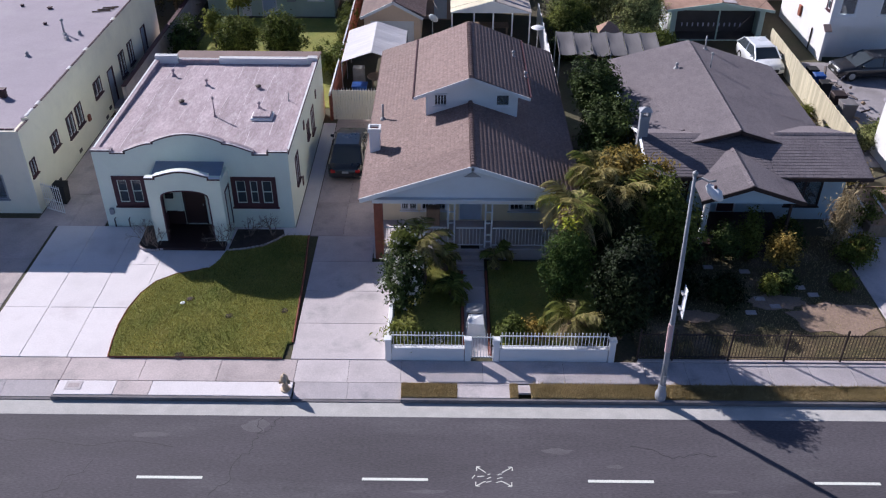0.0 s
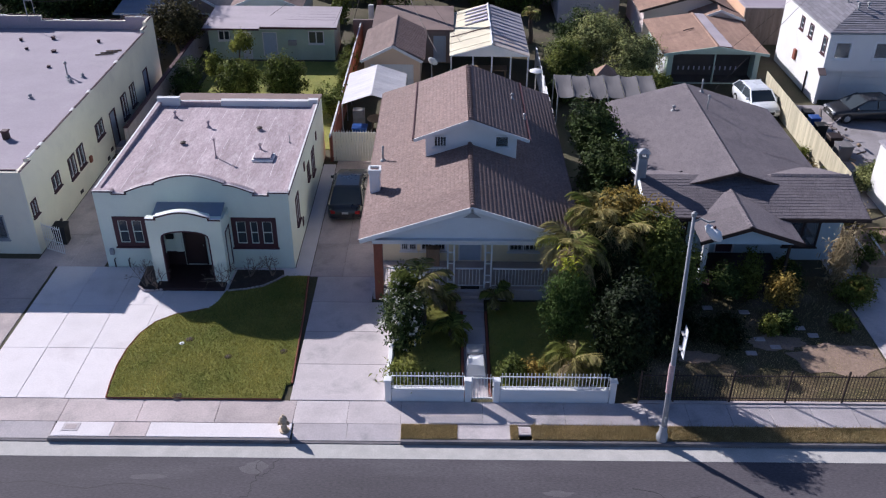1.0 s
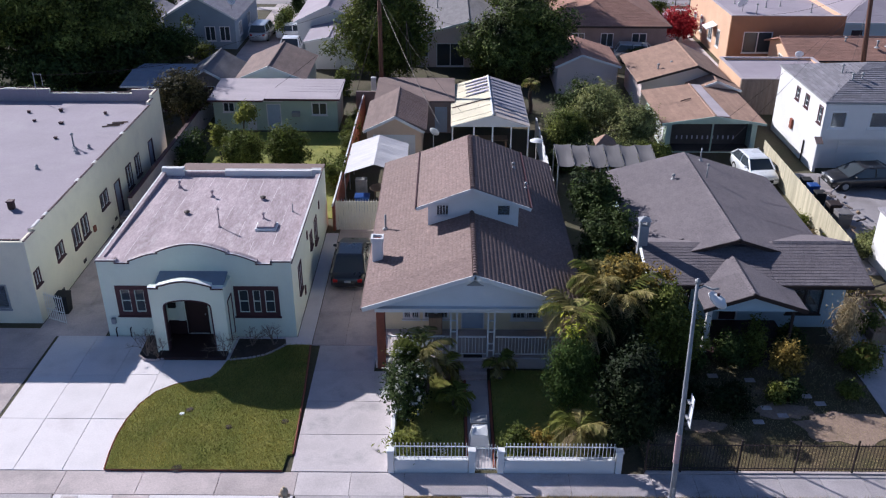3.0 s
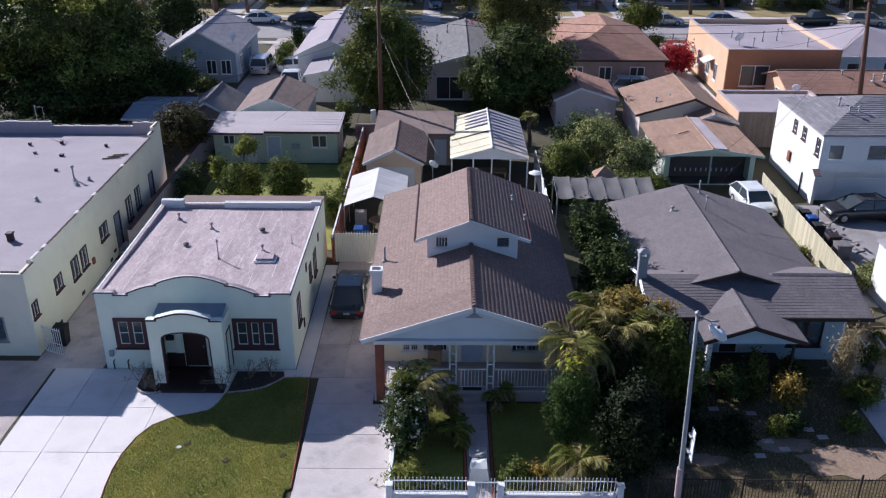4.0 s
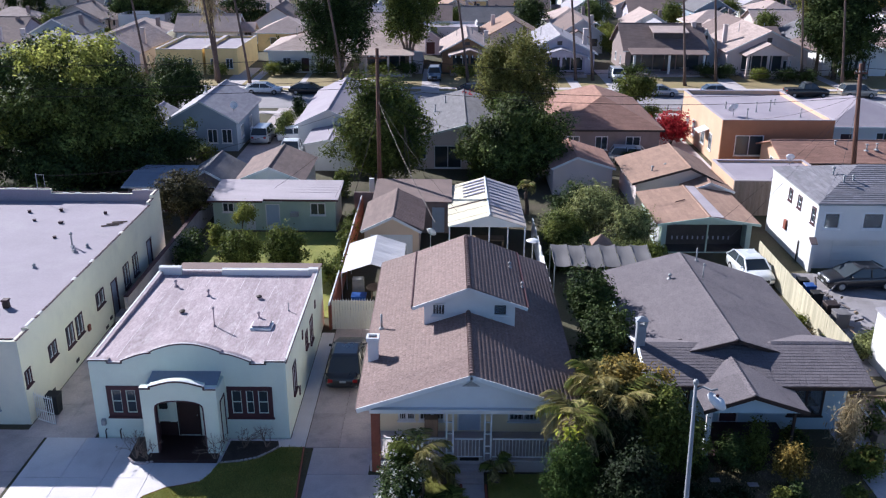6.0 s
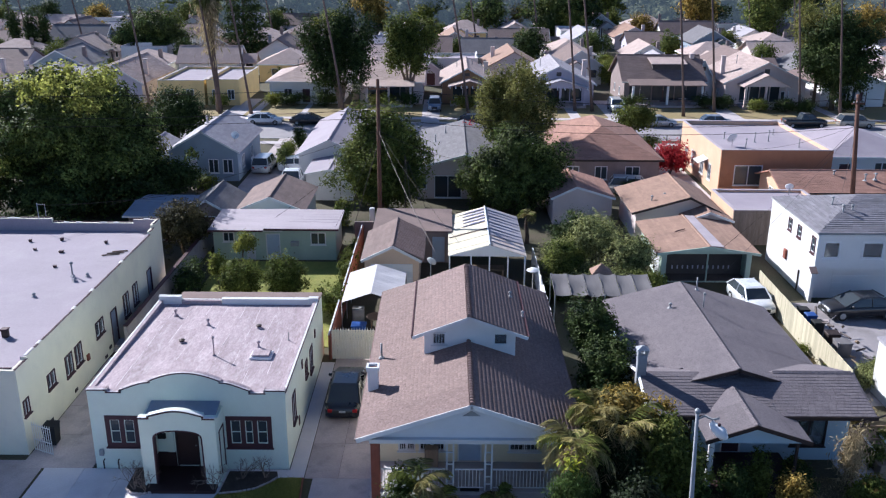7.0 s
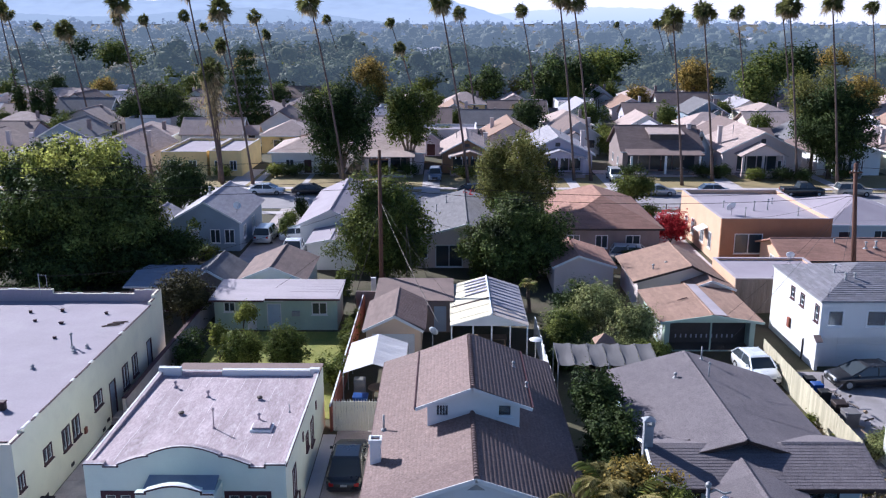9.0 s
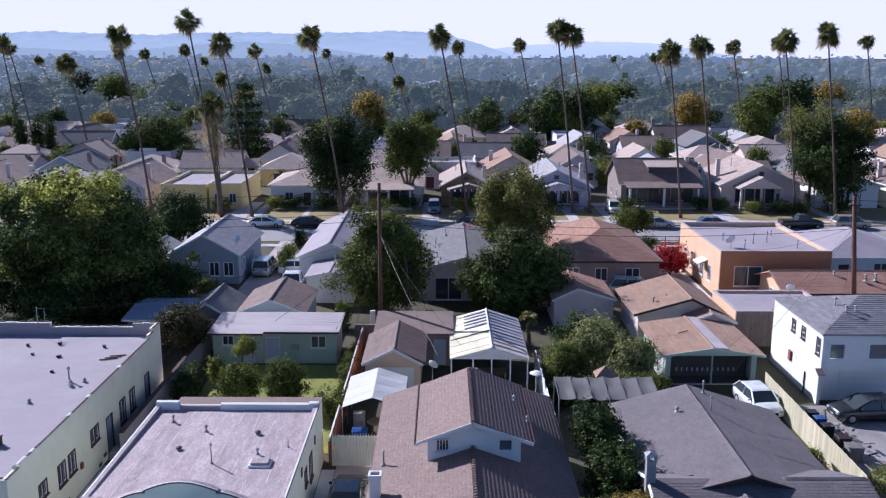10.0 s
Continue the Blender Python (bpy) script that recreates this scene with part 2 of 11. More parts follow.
TURF_DRY = mat("dry_turf", (0.42, 0.31, 0.17), 0.95, 0.3, 0.5, 20, 0.3, 0.6, tint=(0.27, 0.22, 0.095))
STUCCO_GREEN = mat("pale_green_stucco", (0.735, 0.79, 0.69), 0.9, 0.05, 0.6, 45, 0.05, 0.25, stain=((0.64, 0.69, 0.60), 0.3, 1.0))
CREAM_PAINT = mat("cream_porch_paint", (0.80, 0.69, 0.48), 0.85, 0.05, 0.8, 40, 0.05, 0.15)
STUCCO_CREAM = mat("cream_stucco", (0.79, 0.735, 0.60), 0.9, 0.05, 0.6, 40, 0.05, 0.25, stain=((0.60, 0.55, 0.47), 0.35, 0.9))
STUCCO_BLUE = mat("pale_blue_stucco", (0.42, 0.53, 0.60), 0.9, 0.05, 0.6, 40, 0.05, 0.2, stain=((0.36, 0.46, 0.53), 0.3, 1.0))
STUCCO_WHITE = mat("white_stucco", (0.70, 0.69, 0.69), 0.9, 0.04, 0.6, 40, 0.05, 0.2, stain=((0.66, 0.64, 0.63), 0.3, 1.0))
WHITE = mat("white_paint", (0.72, 0.72, 0.73), 0.65, 0.04, 1.2, 50, 0.04, 0.08, stain=((0.66, 0.65, 0.64), 0.3, 2.0))
MAROON = mat("maroon_trim", (0.068, 0.027, 0.034), 0.6, 0.15, 2, 40, 0.1, 0.1)
BRICK_RED = mat("red_brown_paint", (0.26, 0.085, 0.055), 0.8, 0.15, 2.5, 30, 0.12, 0.2)
ROOF_FELT = mat("pink_white_felt", (0.36, 0.285, 0.30), 0.92, 0.12, 1.7, 14, 0.26, 0.4, rnd=0.09, streak=(1, 0.3, 1), tint=(0.46, 0.375, 0.40),
                stain=((0.58, 0.51, 0.535), 0.6, 4.2))
FELT_SEAM = mat("pale_felt_seam", (0.66, 0.60, 0.62), 0.9, 0.15, 4, 30, 0.2, 0.2, stain=((0.36, 0.29, 0.30), 0.9, 5.0))
YARD_GRASS = mat("dry_yard_ground", (0.15, 0.11, 0.062), 0.95, 0.3, 0.9, 14, 0.35, 0.5, tint=(0.075, 0.07, 0.03), stain=((0.30, 0.215, 0.16), 0.6, 0.55))
TAR = mat("tar_crack_filler", (0.045, 0.04, 0.045), 0.7, 0.2, 3, 30, 0.15, 0.1)
ROAD_PATCH = mat("worn_pale_asphalt", (0.125, 0.115, 0.125), 0.92, 0.2, 1.5, 30, 0.25, 0.25)
POSTER = mat("faded_pink_poster", (0.55, 0.38, 0.38), 0.7, 0.15, 5, 30, 0.1, 0.05)
ROOF_PALE = mat("pale_coated_roof", (0.335, 0.292, 0.335), 0.9, 0.10, 0.35, 12, 0.08, 0.25, stain=((0.385, 0.345, 0.375), 0.6, 0.4))
TILE_BROWN = mat("brown_roof_tile", (0.190, 0.128, 0.116), 0.85, 0.1, 0.5, 11, 0.42, 0.3, rnd=0.07, isl=0.09, tint=(0.21, 0.148, 0.138), stain=((0.26, 0.20, 0.19), 0.3, 2.2))
TILE_RIDGE = mat("ridge_tile_brown", (0.17, 0.115, 0.105), 0.85, 0.1, 0.8, 26, 0.2, 0.25, rnd=0.15)
SHINGLE_GREY = mat("grey_shingle", (0.160, 0.138, 0.152), 0.92, 0.12, 0.5, 16, 0.32, 0.45, rnd=0.08, isl=0.06, tint=(0.185, 0.160, 0.170))
ROOF_GREY = mat("grey_shingle_far", (0.17, 0.16, 0.17), 0.92, 0.14, 0.8, 12, 0.18, 0.3, rnd=0.08, isl=0.1)
ROOF_BROWN = mat("brown_shingle_far", (0.205, 0.150, 0.138), 0.92, 0.14, 0.8, 12, 0.18, 0.3, rnd=0.08, isl=0.1)
ROOF_SALMON = mat("salmon_shingle", (0.32, 0.205, 0.155), 0.92, 0.14, 0.8, 12, 0.16, 0.3, rnd=0.05, isl=0.1)
ROOF_RUST = mat("rust_brown_shingle", (0.33, 0.185, 0.142), 0.92, 0.14, 0.8, 12, 0.18, 0.3, isl=0.12)
ROOF_SLATE = mat("blue_grey_shingle", (0.20, 0.19, 0.215), 0.92, 0.14, 0.8, 12, 0.2, 0.3, isl=0.16)
ROOF_TAN = mat("tan_shingle", (0.43, 0.335, 0.305), 0.92, 0.14, 0.8, 12, 0.16, 0.3, rnd=0.1, isl=0.1)
ROOF_LIGHT = mat("light_grey_shingle", (0.36, 0.335, 0.365), 0.92, 0.12, 0.8, 12, 0.14, 0.3, rnd=0.08, isl=0.1)
WOOD = mat("weathered_wood", (0.23, 0.165, 0.115), 0.9, 0.2, 1.5, 20, 0.2, 0.3, rnd=0.18, streak=(1, 1, 0.15))
WOOD_POLE = mat("creosote_pole_wood", (0.125, 0.060, 0.042), 0.9, 0.2, 1.5, 20, 0.2, 0.3, streak=(1, 1, 0.1))
BAMBOO = mat("dry_reed", (0.48, 0.43, 0.31), 0.85, 0.18, 0.9, 20, 0.15, 0.2, rnd=0.14, streak=(1, 1, 0.12))
METAL_GREY = mat("galvanised_metal", (0.34, 0.34, 0.35), 0.7, 0.16, 3, 30, 0.12, 0.05, metal=0.25)
METAL_DARK = mat("dark_iron", (0.045, 0.032, 0.03), 0.6, 0.2, 4, 40, 0.1, 0.1, metal=0.3)
POLE_GREY = mat("grey_lamp_pole", (0.30, 0.31, 0.34), 0.7, 0.1, 2, 40, 0.08, 0.1)
BLACK = mat("black_shade", (0.018, 0.018, 0.02), 0.8, 0.1, 3, 30, 0.1, 0.0)
# dark base colour stands in for the dimness of unlit rooms
DARK_ROOM = mat("dim_room_shade", (0.10, 0.085, 0.08), 0.9, 0.2, 1, 20, 0.1, 0.0)
GREY_BLUE_WALL_DOOR = mat("blue_grey_door_paint", (0.42, 0.50, 0.62), 0.6, 0.08, 1.2, 25, 0.06, 0.05)
GREY_BLUE_ROOF = mat("grey_blue_roof_sheet", (0.24, 0.27, 0.34), 0.8, 0.12, 1.2, 25, 0.1, 0.15)
RUBBER = mat("tyre_rubber", (0.02, 0.02, 0.021), 0.85, 0.1, 5, 40, 0.1, 0.1)
CLOTH_GREY = mat("grey_shade_cloth", (0.16, 0.15, 0.155), 0.9, 0.15, 1.2, 25, 0.1, 0.1, streak=(2, 0.3, 1))
CORR_WHITE = mat("white_corrugated_sheet", (0.72, 0.71, 0.68), 0.6, 0.1, 0.7, 20, 0.06, 0.05, tint=(0.76, 0.72, 0.60))
CORR_RUST = mat("rusty_corrugated_sheet", (0.52, 0.37, 0.28), 0.7, 0.2, 0.8, 20, 0.1, 0.05, tint=(0.66, 0.60, 0.56))
GLASS = glass_mat("window_glass")
GLASS_DARK = glass_mat("dark_window_glass", (0.07, 0.085, 0.10), 0.05, 0.3)
BLUE_PLASTIC = mat("blue_bin_plastic", (0.02, 0.07, 0.26), 0.45, 0.1, 4, 40, 0.05, 0.05)
LEAF_DARK = leaf_mat("dark_leaf", (0.020, 0.040, 0.014), (0.085, 0.115, 0.032), 0.6, 0.16)
LEAF_MID = leaf_mat("mid_leaf", (0.065, 0.105, 0.024), (0.20, 0.215, 0.048), 0.6, 0.27)
LEAF_LIGHT = leaf_mat("light_leaf", (0.115, 0.165, 0.034), (0.30, 0.30, 0.07), 0.6, 0.42)
LEAF_BIG = leaf_mat("glossy_tree_leaf", (0.008, 0.018, 0.007), (0.19, 0.235, 0.060), 0.7, 0.07)
# lighter leaf colour that imitates sunlight on the huge tree
LEAF_SUNLIT = leaf_mat("sunlit_tree_leaf", (0.20, 0.24, 0.05), (0.46, 0.46, 0.12), 0.6, 0.55)
LEAF_BROWN = leaf_mat("brownish_leaf", (0.035, 0.038, 0.018), (0.12, 0.10, 0.045), 0.6, 0.2)
LEAF_OLIVE = leaf_mat("olive_leaf", (0.11, 0.125, 0.03), (0.34, 0.32, 0.10), 0.6, 0.34)
# darker copy of the leaf: deep shade between the houses put into the colour
LEAF_SHADE = leaf_mat("shade_dark_leaf", (0.010, 0.018, 0.008), (0.035, 0.05, 0.018), 0.6, 0.25)
LEAF_CLIMB = leaf_mat("climber_leaf", (0.05, 0.10, 0.028), (0.15, 0.205, 0.055), 0.6, 0.35)
LEAF_YELLOW = leaf_mat("yellowing_leaf", (0.18, 0.15, 0.036), (0.50, 0.345, 0.09), 0.65, 0.4)
LEAF_RED = leaf_mat("red_flower", (0.42, 0.02, 0.035), (0.55, 0.05, 0.06))
LEAF_PALM = leaf_mat("palm_frond", (0.085, 0.105, 0.035), (0.20, 0.195, 0.07), 0.5, 0.4)
LEAF_GOLD = leaf_mat("sunburnt_palm_frond", (0.20, 0.19, 0.06), (0.46, 0.38, 0.16), 0.6, 0.4)
LEAF_SHOOT = leaf_mat("young_yellow_frond", (0.42, 0.46, 0.05), (0.50, 0.50, 0.07), 0.3, 0.5)
LEAF_STRAW = leaf_mat("straw_frond", (0.34, 0.26, 0.14), (0.50, 0.41, 0.25))
PETAL_WHITE = leaf_mat("white_petal", (0.62, 0.62, 0.58), (0.70, 0.68, 0.62), 0.15)
BARK = mat("bark", (0.12, 0.09, 0.065), 0.95, 0.25, 3, 25, 0.25, 0.5, streak=(1, 1, 0.3))
PALM_BARK = mat("palm_trunk_bark", (0.135, 0.095, 0.082), 0.95, 0.2, 1.5, 18, 0.2, 0.5, streak=(1, 1, 2.5))
TWIG = mat("bare_twig", (0.20, 0.15, 0.12), 0.9, 0.2, 4, 40, 0.1, 0.2)

CAR_BLACK = paint_mat("black_car_paint", (0.012, 0.013, 0.016))
CAR_WHITE = paint_mat("white_car_paint", (0.72, 0.73, 0.75))
CAR_SILVER = paint_mat("silver_car_paint", (0.46, 0.48, 0.50), 0.35, 0.5, 0.4)
CAR_BLUE = paint_mat("blue_grey_car_paint", (0.12, 0.17, 0.25), 0.35, 0.5, 0.2)
CAR_TAN = paint_mat("tan_car_paint", (0.40, 0.36, 0.31), 0.35, 0.5, 0.3)
CAR_DARK = paint_mat("dark_grey_car_paint", (0.022, 0.021, 0.023))
LAMP_RED = mat("red_lamp_plastic", (0.35, 0.015, 0.015), 0.2, 0.05, 4, 40, 0.02, 0.0)
LAMP_CLEAR = mat("clear_lamp_plastic", (0.35, 0.36, 0.38), 0.15, 0.05, 4, 40, 0.02, 0.0)


# ---- building helpers ----
def window(parent, axis, pos, out, u0, u1, z0, z1, frame_mat=None, split=1, glass=None, fw=0.07, sill=True, sash=None, bars=0, cross=False):
    """A framed window in the wall plane axis = pos that faces along out (+1 or -1): frame with mullions, a pane for each light, a sill."""
    frame_mat = frame_mat or WHITE
    a, b = sorted((pos + out * 0.035, pos - out * 0.09))

    def bx(m, ua, ub, za, zb, lo=None, hi=None):
        lo, hi = a if lo is None else lo, b if hi is None else hi
        return m.box(ua, ub, lo, hi, za, zb) if axis == "y" else m.box(lo, hi, ua, ub, za, zb)
    m = Shape()
    bx(m, u0, u0 + fw, z0, z1), bx(m, u1 - fw, u1, z0, z1)
    bx(m, u0 + fw, u1 - fw, z0, z0 + fw), bx(m, u0 + fw, u1 - fw, z1 - fw, z1)
    cuts = [u0 + fw + (u1 - u0 - 2 * fw) * k / split for k in range(split + 1)]
    for c in cuts[1:-1]:
        bx(m, c - fw / 2, c + fw / 2, z0 + fw, z1 - fw)
    w = part("window", m, frame_mat, parent)
    p0, p1 = sorted((pos - out * 0.04, pos - out * 0.055))
    for k in range(split):
        ua, ub = cuts[k] + (fw / 2 if k else 0), cuts[k + 1] - (fw / 2 if k < split - 1 else 0)
        pane = part("pane", bx(Shape(), ua, ub, z0 + fw, z1 - fw, p0, p1), glass or GLASS, w)
        pane.visible_shadow = False
        if sash:
            s, q = Shape(), 0.035
            lo, hi = sorted((pos - out * 0.036, pos + out * 0.0))
            bx(s, ua, ua + q, z0 + fw, z1 - fw, lo, hi), bx(s, ub - q, ub, z0 + fw, z1 - fw, lo, hi)
            bx(s, ua + q, ub - q, z0 + fw, z0 + fw + q, lo, hi), bx(s, ua + q, ub - q, z1 - fw - q, z1 - fw, lo, hi)
            if cross:
                zc = (z0 + z1) / 2
                bx(s, ua + q, ub - q, zc - q / 2, zc + q / 2, lo, hi)
            part("sash", s, sash, w)
    if bars:
        lo, hi = sorted((pos + out * 0.05, pos + out * 0.07))
        for k in range(bars):
            c = u0 + (u1 - u0) * (k + 0.5) / bars
            part("window_bar", bx(Shape(), c - 0.012, c + 0.012, z0, z1, lo, hi), WHITE, w)
        for z in (z0 + 0.03, z1 - 0.05):
            part("bar_rail", bx(Shape(), u0, u1, z, z + 0.02, lo - 0.003, hi + 0.003), WHITE, w)
    if sill:
        lo, hi = sorted((pos + out * 0.09, pos))
        part("sill", bx(Shape(), u0 - 0.05, u1 + 0.05, z0 - 0.06, z0 - 0.003, lo, hi), frame_mat, w)
    return w


def door(parent, axis, pos, out, u0, u1, z0, z1, material, frame_mat=None):
    m, lo, hi = Shape(), *sorted((pos - out * 0.05, pos - out * 0.10))

    def bx(m, ua, ub, za, zb, lo, hi, bev=0.0):
        return m.box(ua, ub, lo, hi, za, zb, bev) if axis == "y" else m.box(lo, hi, ua, ub, za, zb, bev)
    d = part("door", bx(m, u0 + 0.06, u1 - 0.06, z0, z1 - 0.06, lo, hi), material, parent)
    f = Shape()
    a, b = sorted((pos + out * 0.03, pos - out * 0.1))
    bx(f, u0, u0 + 0.06, z0, z1, a, b), bx(f, u1 - 0.06, u1, z0, z1, a, b), bx(f, u0 + 0.06, u1 - 0.06, z1 - 0.06, z1, a, b)
    part("door_frame", f, frame_mat or WHITE, d)
    k = Shape()
    a, b = sorted((pos - out * 0.05, pos + out * 0.02))
    bx(k, u1 - 0.16, u1 - 0.12, z0 + 0.98, z0 + 1.04, a, b, 0.01)
    part("handle", k, METAL_GREY, d)
    return d


def pipe_vent(x, y, z0, h=0.45, r=0.05, label="thin grey vent pipe with a small cap on the roof", cap=True, metal=None):
    metal = metal or METAL_GREY
    v = thing("vent_pipe", label, "roof vent", (x, y, z0), "roof vents")
    part("pipe", Shape().lathe(x, y, [(r, z0 - 0.05), (r, z0 + h)], 8), metal, v, smooth=True)
    part("flashing", Shape().lathe(x, y, [(r * 3.2, z0 - 0.02), (r * 2.6, z0 + 0.03), (r * 1.1, z0 + 0.1)], 8), metal, v)
    if cap:
        part("cap", Shape().lathe(x, y, [(r * 1.2, z0 + h - 0.03), (r * 2.2, z0 + h + 0.02), (r * 2.0, z0 + h + 0.07), (r * 0.4, z0 + h + 0.13)], 8), metal, v)
    return v


def dish(x, y, z, turn=200, r=0.42):
    d = thing("satellite_dish", "round white satellite dish on a short mast", "satellite dish", (0, 0, 0), "satellite dishes")
    m = Shape()
    n = 16
    prof = [(0.02, 0.0), (r * 0.5, 0.03), (r * 0.85, 0.10), (r, 0.15), (r * 1.0, 0.17), (r * 0.84, 0.125), (r * 0.5, 0.055), (0.02, 0.025)]
    m.lathe(0, 0, prof, n)
    bowl = to_mesh("bowl", m, smooth=True)
    b = part("bowl", bowl, WHITE, d)
    b.matrix_basis = pose(0, 0, 0.75, 62, 0, 0)
    part("mast", Shape().tube([(0, 0, -0.05), (0, 0, 0.55), (0, -0.05, 0.75)], 0.03, 8), METAL_GREY, d)
    part("arm", Shape().tube([(0, -0.05, 0.6), (0, -0.5, 0.78), (0, -0.55, 0.95)], 0.018, 6), METAL_GREY, d)
    d.matrix_basis = pose(x, y, z, 0, 0, turn)
    return d

# ---- ground and street ----
CURB_Y, LOT_Y = 22.75, 24.87          # front street: kerb line and the line of the front gardens
ST2_A, ST2_B = 104.6, 115.2           # second street: near and far kerb


def ground_sheet():
    """One sheet to the horizon: lots at 0.12 m, sunk under the two streets."""
    ys = [-400, 8.0, 8.05, 23.60, 23.64, 45, 75, ST2_A - 0.05, ST2_A, ST2_B, ST2_B + 0.05, 150, 250, 400, 700, 1200, 2200, 4800]
    zs = [0.12, 0.12, -0.08, -0.08, 0.12, 0.12, 0.10, 0.10, -0.08, -0.08, 0.10, 0.10, 0.08, 0.05, 0, 0, 0, 0]
    xs = [-3500, -900, -300, -120, -60, -30, 0, 30, 60, 120, 300, 900, 3500]
    v = [(x, y, z) for y, z in zip(ys, zs) for x in xs]
    n = len(xs)
    f = [(j * n + i, j * n + i + 1, (j + 1) * n + i + 1, (j + 1) * n + i) for j in range(len(ys) - 1) for i in range(n - 1)]
    solo("ground", Shape().add(v, f), EARTH, "dry earth with patches of thin grass between the lots", "ground", "structure")


ground_sheet()
solo("road", Shape().box(-160, 160, 8.05, 22.07, -0.06, 0), ASPHALT, "dark worn asphalt street with a dashed centre line", "road", "structure")
solo("gutter", Shape().box(-160, 160, 22.07, 22.745, -0.06, 0.006), CURB_MAT, "pale concrete gutter along the kerb", "gutter", "structure")
ROAD2 = mat("bleached_asphalt", (0.30, 0.275, 0.285), 0.9, 0.12, 0.3, 20, 0.12, 0.15)
solo("road_back", Shape().box(-260, 260, ST2_A, ST2_B, -0.06, 0), ROAD2, "sun-bleached residential street behind the houses", "road", "structure")
for lo, hi in ((ST2_A - 0.15, ST2_A), (ST2_B, ST2_B + 0.15)):
    solo("curb_back", Shape().box(-260, 260, lo, hi, -0.05, 0.15, 0.02), CURB_MAT, "low concrete kerb of the back street", "curb", "structure")
for lo, hi in ((ST2_A - 3.2, ST2_A - 1.8), (ST2_B + 1.9, ST2_B + 3.3)):
    solo("pavement_back", Shape().box(-260, 260, lo, hi, 0.02, 0.14), CONCRETE, "pale concrete pavement of the back street", "pavement", "structure")
solo("verge_back", Shape().box(-260, 260, ST2_B + 0.15, ST2_B + 1.9, 0.02, 0.125), TURF_DRY, "dry grass verge of the back street", "verge", "structure")

dash = Shape().box(-1.066, 1.066, -0.055, 0.055, 0, 0.006)
dash_me = to_mesh("lane_dash", dash)
dash_me.materials.append(LINE_WHITE)
for k in range(-3, 5):
    d = new("lane_dash", dash_me)
    d.location = (-2.539 + 1.066 + 7.3152 * k, 19.29, 0.001)
    tagged(d, "white painted dash of the road's centre line", "road marking", "centre line dashes", "structure")
d = thing("utility_mark", "faint white sprayed utility marks on the asphalt", "road marking", (1.65, 19.3, 0), kind="structure")


def spray(pts, w=0.03):
    """One sprayed line through the points, thin on the asphalt."""
    m = Shape()
    for (ax, ay), (bx, by) in zip(pts, pts[1:]):
        k = math.hypot(bx - ax, by - ay)
        nx, ny = -(by - ay) / k * w / 2, (bx - ax) / k * w / 2
        m.prism([(ax + nx, ay + ny), (ax - nx, ay - ny), (bx - nx, by - ny), (bx + nx, by + ny)], "z", -0.003, 0.004)
    part("stroke", m, LINE_WHITE, d)


for k, (x, y) in enumerate(((1.18, 19.85), (1.14, 19.05), (2.35, 19.85), (2.3, 19.05))):      # four arrows that point outwards
    ex, ey = (x - 1.72) * 0.45 + 1.72, (y - 19.42) * 0.45 + 19.42
    spray([(ex, ey), (x, y)])
    spray([(x - 0.13 * (1 if x < 1.7 else -1) * -1, y), (x, y), (x, y - 0.16 * (1 if y > 19.4 else -1))])
for x, w in ((1.48, 0.16), (1.8, 0.2)):                                    # worn strokes, too faint to read
    for k in range(3):
        spray([(x + 0.03 * k, 19.2 + 0.16 * k), (x + w, 19.26 + 0.15 * k)], 0.025)
spray([(1.2, 19.44), (1.42, 19.46)]), spray([(1.02, 19.36), (1.12, 19.5)])


def wander(x0, y0, x1, y1, seed, n=16, amp=0.09):
    rngw = np.random.default_rng(seed)
    off = np.cumsum(rngw.normal(0, amp, n + 1))
    off -= np.linspace(0, off[-1], n + 1)
    k = math.hypot(x1 - x0, y1 - y0)
    return [(x0 + (x1 - x0) * i / n - (y1 - y0) / k * off[i], y0 + (y1 - y0) * i / n + (x1 - x0) / k * off[i]) for i in range(n + 1)]


def ribbon(pts, w, z0, z1):
    m = Shape()
    for i, ((ax, ay), (bx, by)) in enumerate(zip(pts, pts[1:])):
        k = math.hypot(bx - ax, by - ay)
        ww = w * (0.5 + 0.5 * abs(math.sin(2.3 * i + w * 50)))
        nx, ny = -(by - ay) / k * ww / 2, (bx - ax) / k * ww / 2
        m.prism([(ax + nx, ay + ny), (ax - nx, ay - ny), (bx - nx, by - ny), (bx + nx, by + ny)], "z", z0, z1)
    return m


for k, (x0, y0, x1, y1, w) in enumerate(((-7.4, 18.6, -6.3, 20.6, 0.035), (-6.3, 20.6, -6.2, 22.0, 0.03), (-6.25, 21.2, -5.5, 22.0, 0.025), (6.4, 20.9, 9.2, 20.4, 0.03), (-13.0, 17.6, -11.5, 20.0, 0.025),
                                         (-6.0, 18.2, 5.0, 18.35, 0.03), (-18.0, 20.7, -9.0, 20.6, 0.025), (10.0, 18.2, 16.0, 18.0, 0.03))):
    solo("road_crack", ribbon(wander(x0, y0, x1, y1, 600 + k), w, -0.003, 0.0035), TAR, "thin dark crack wandering across the asphalt", "road crack", "structure", "road cracks")
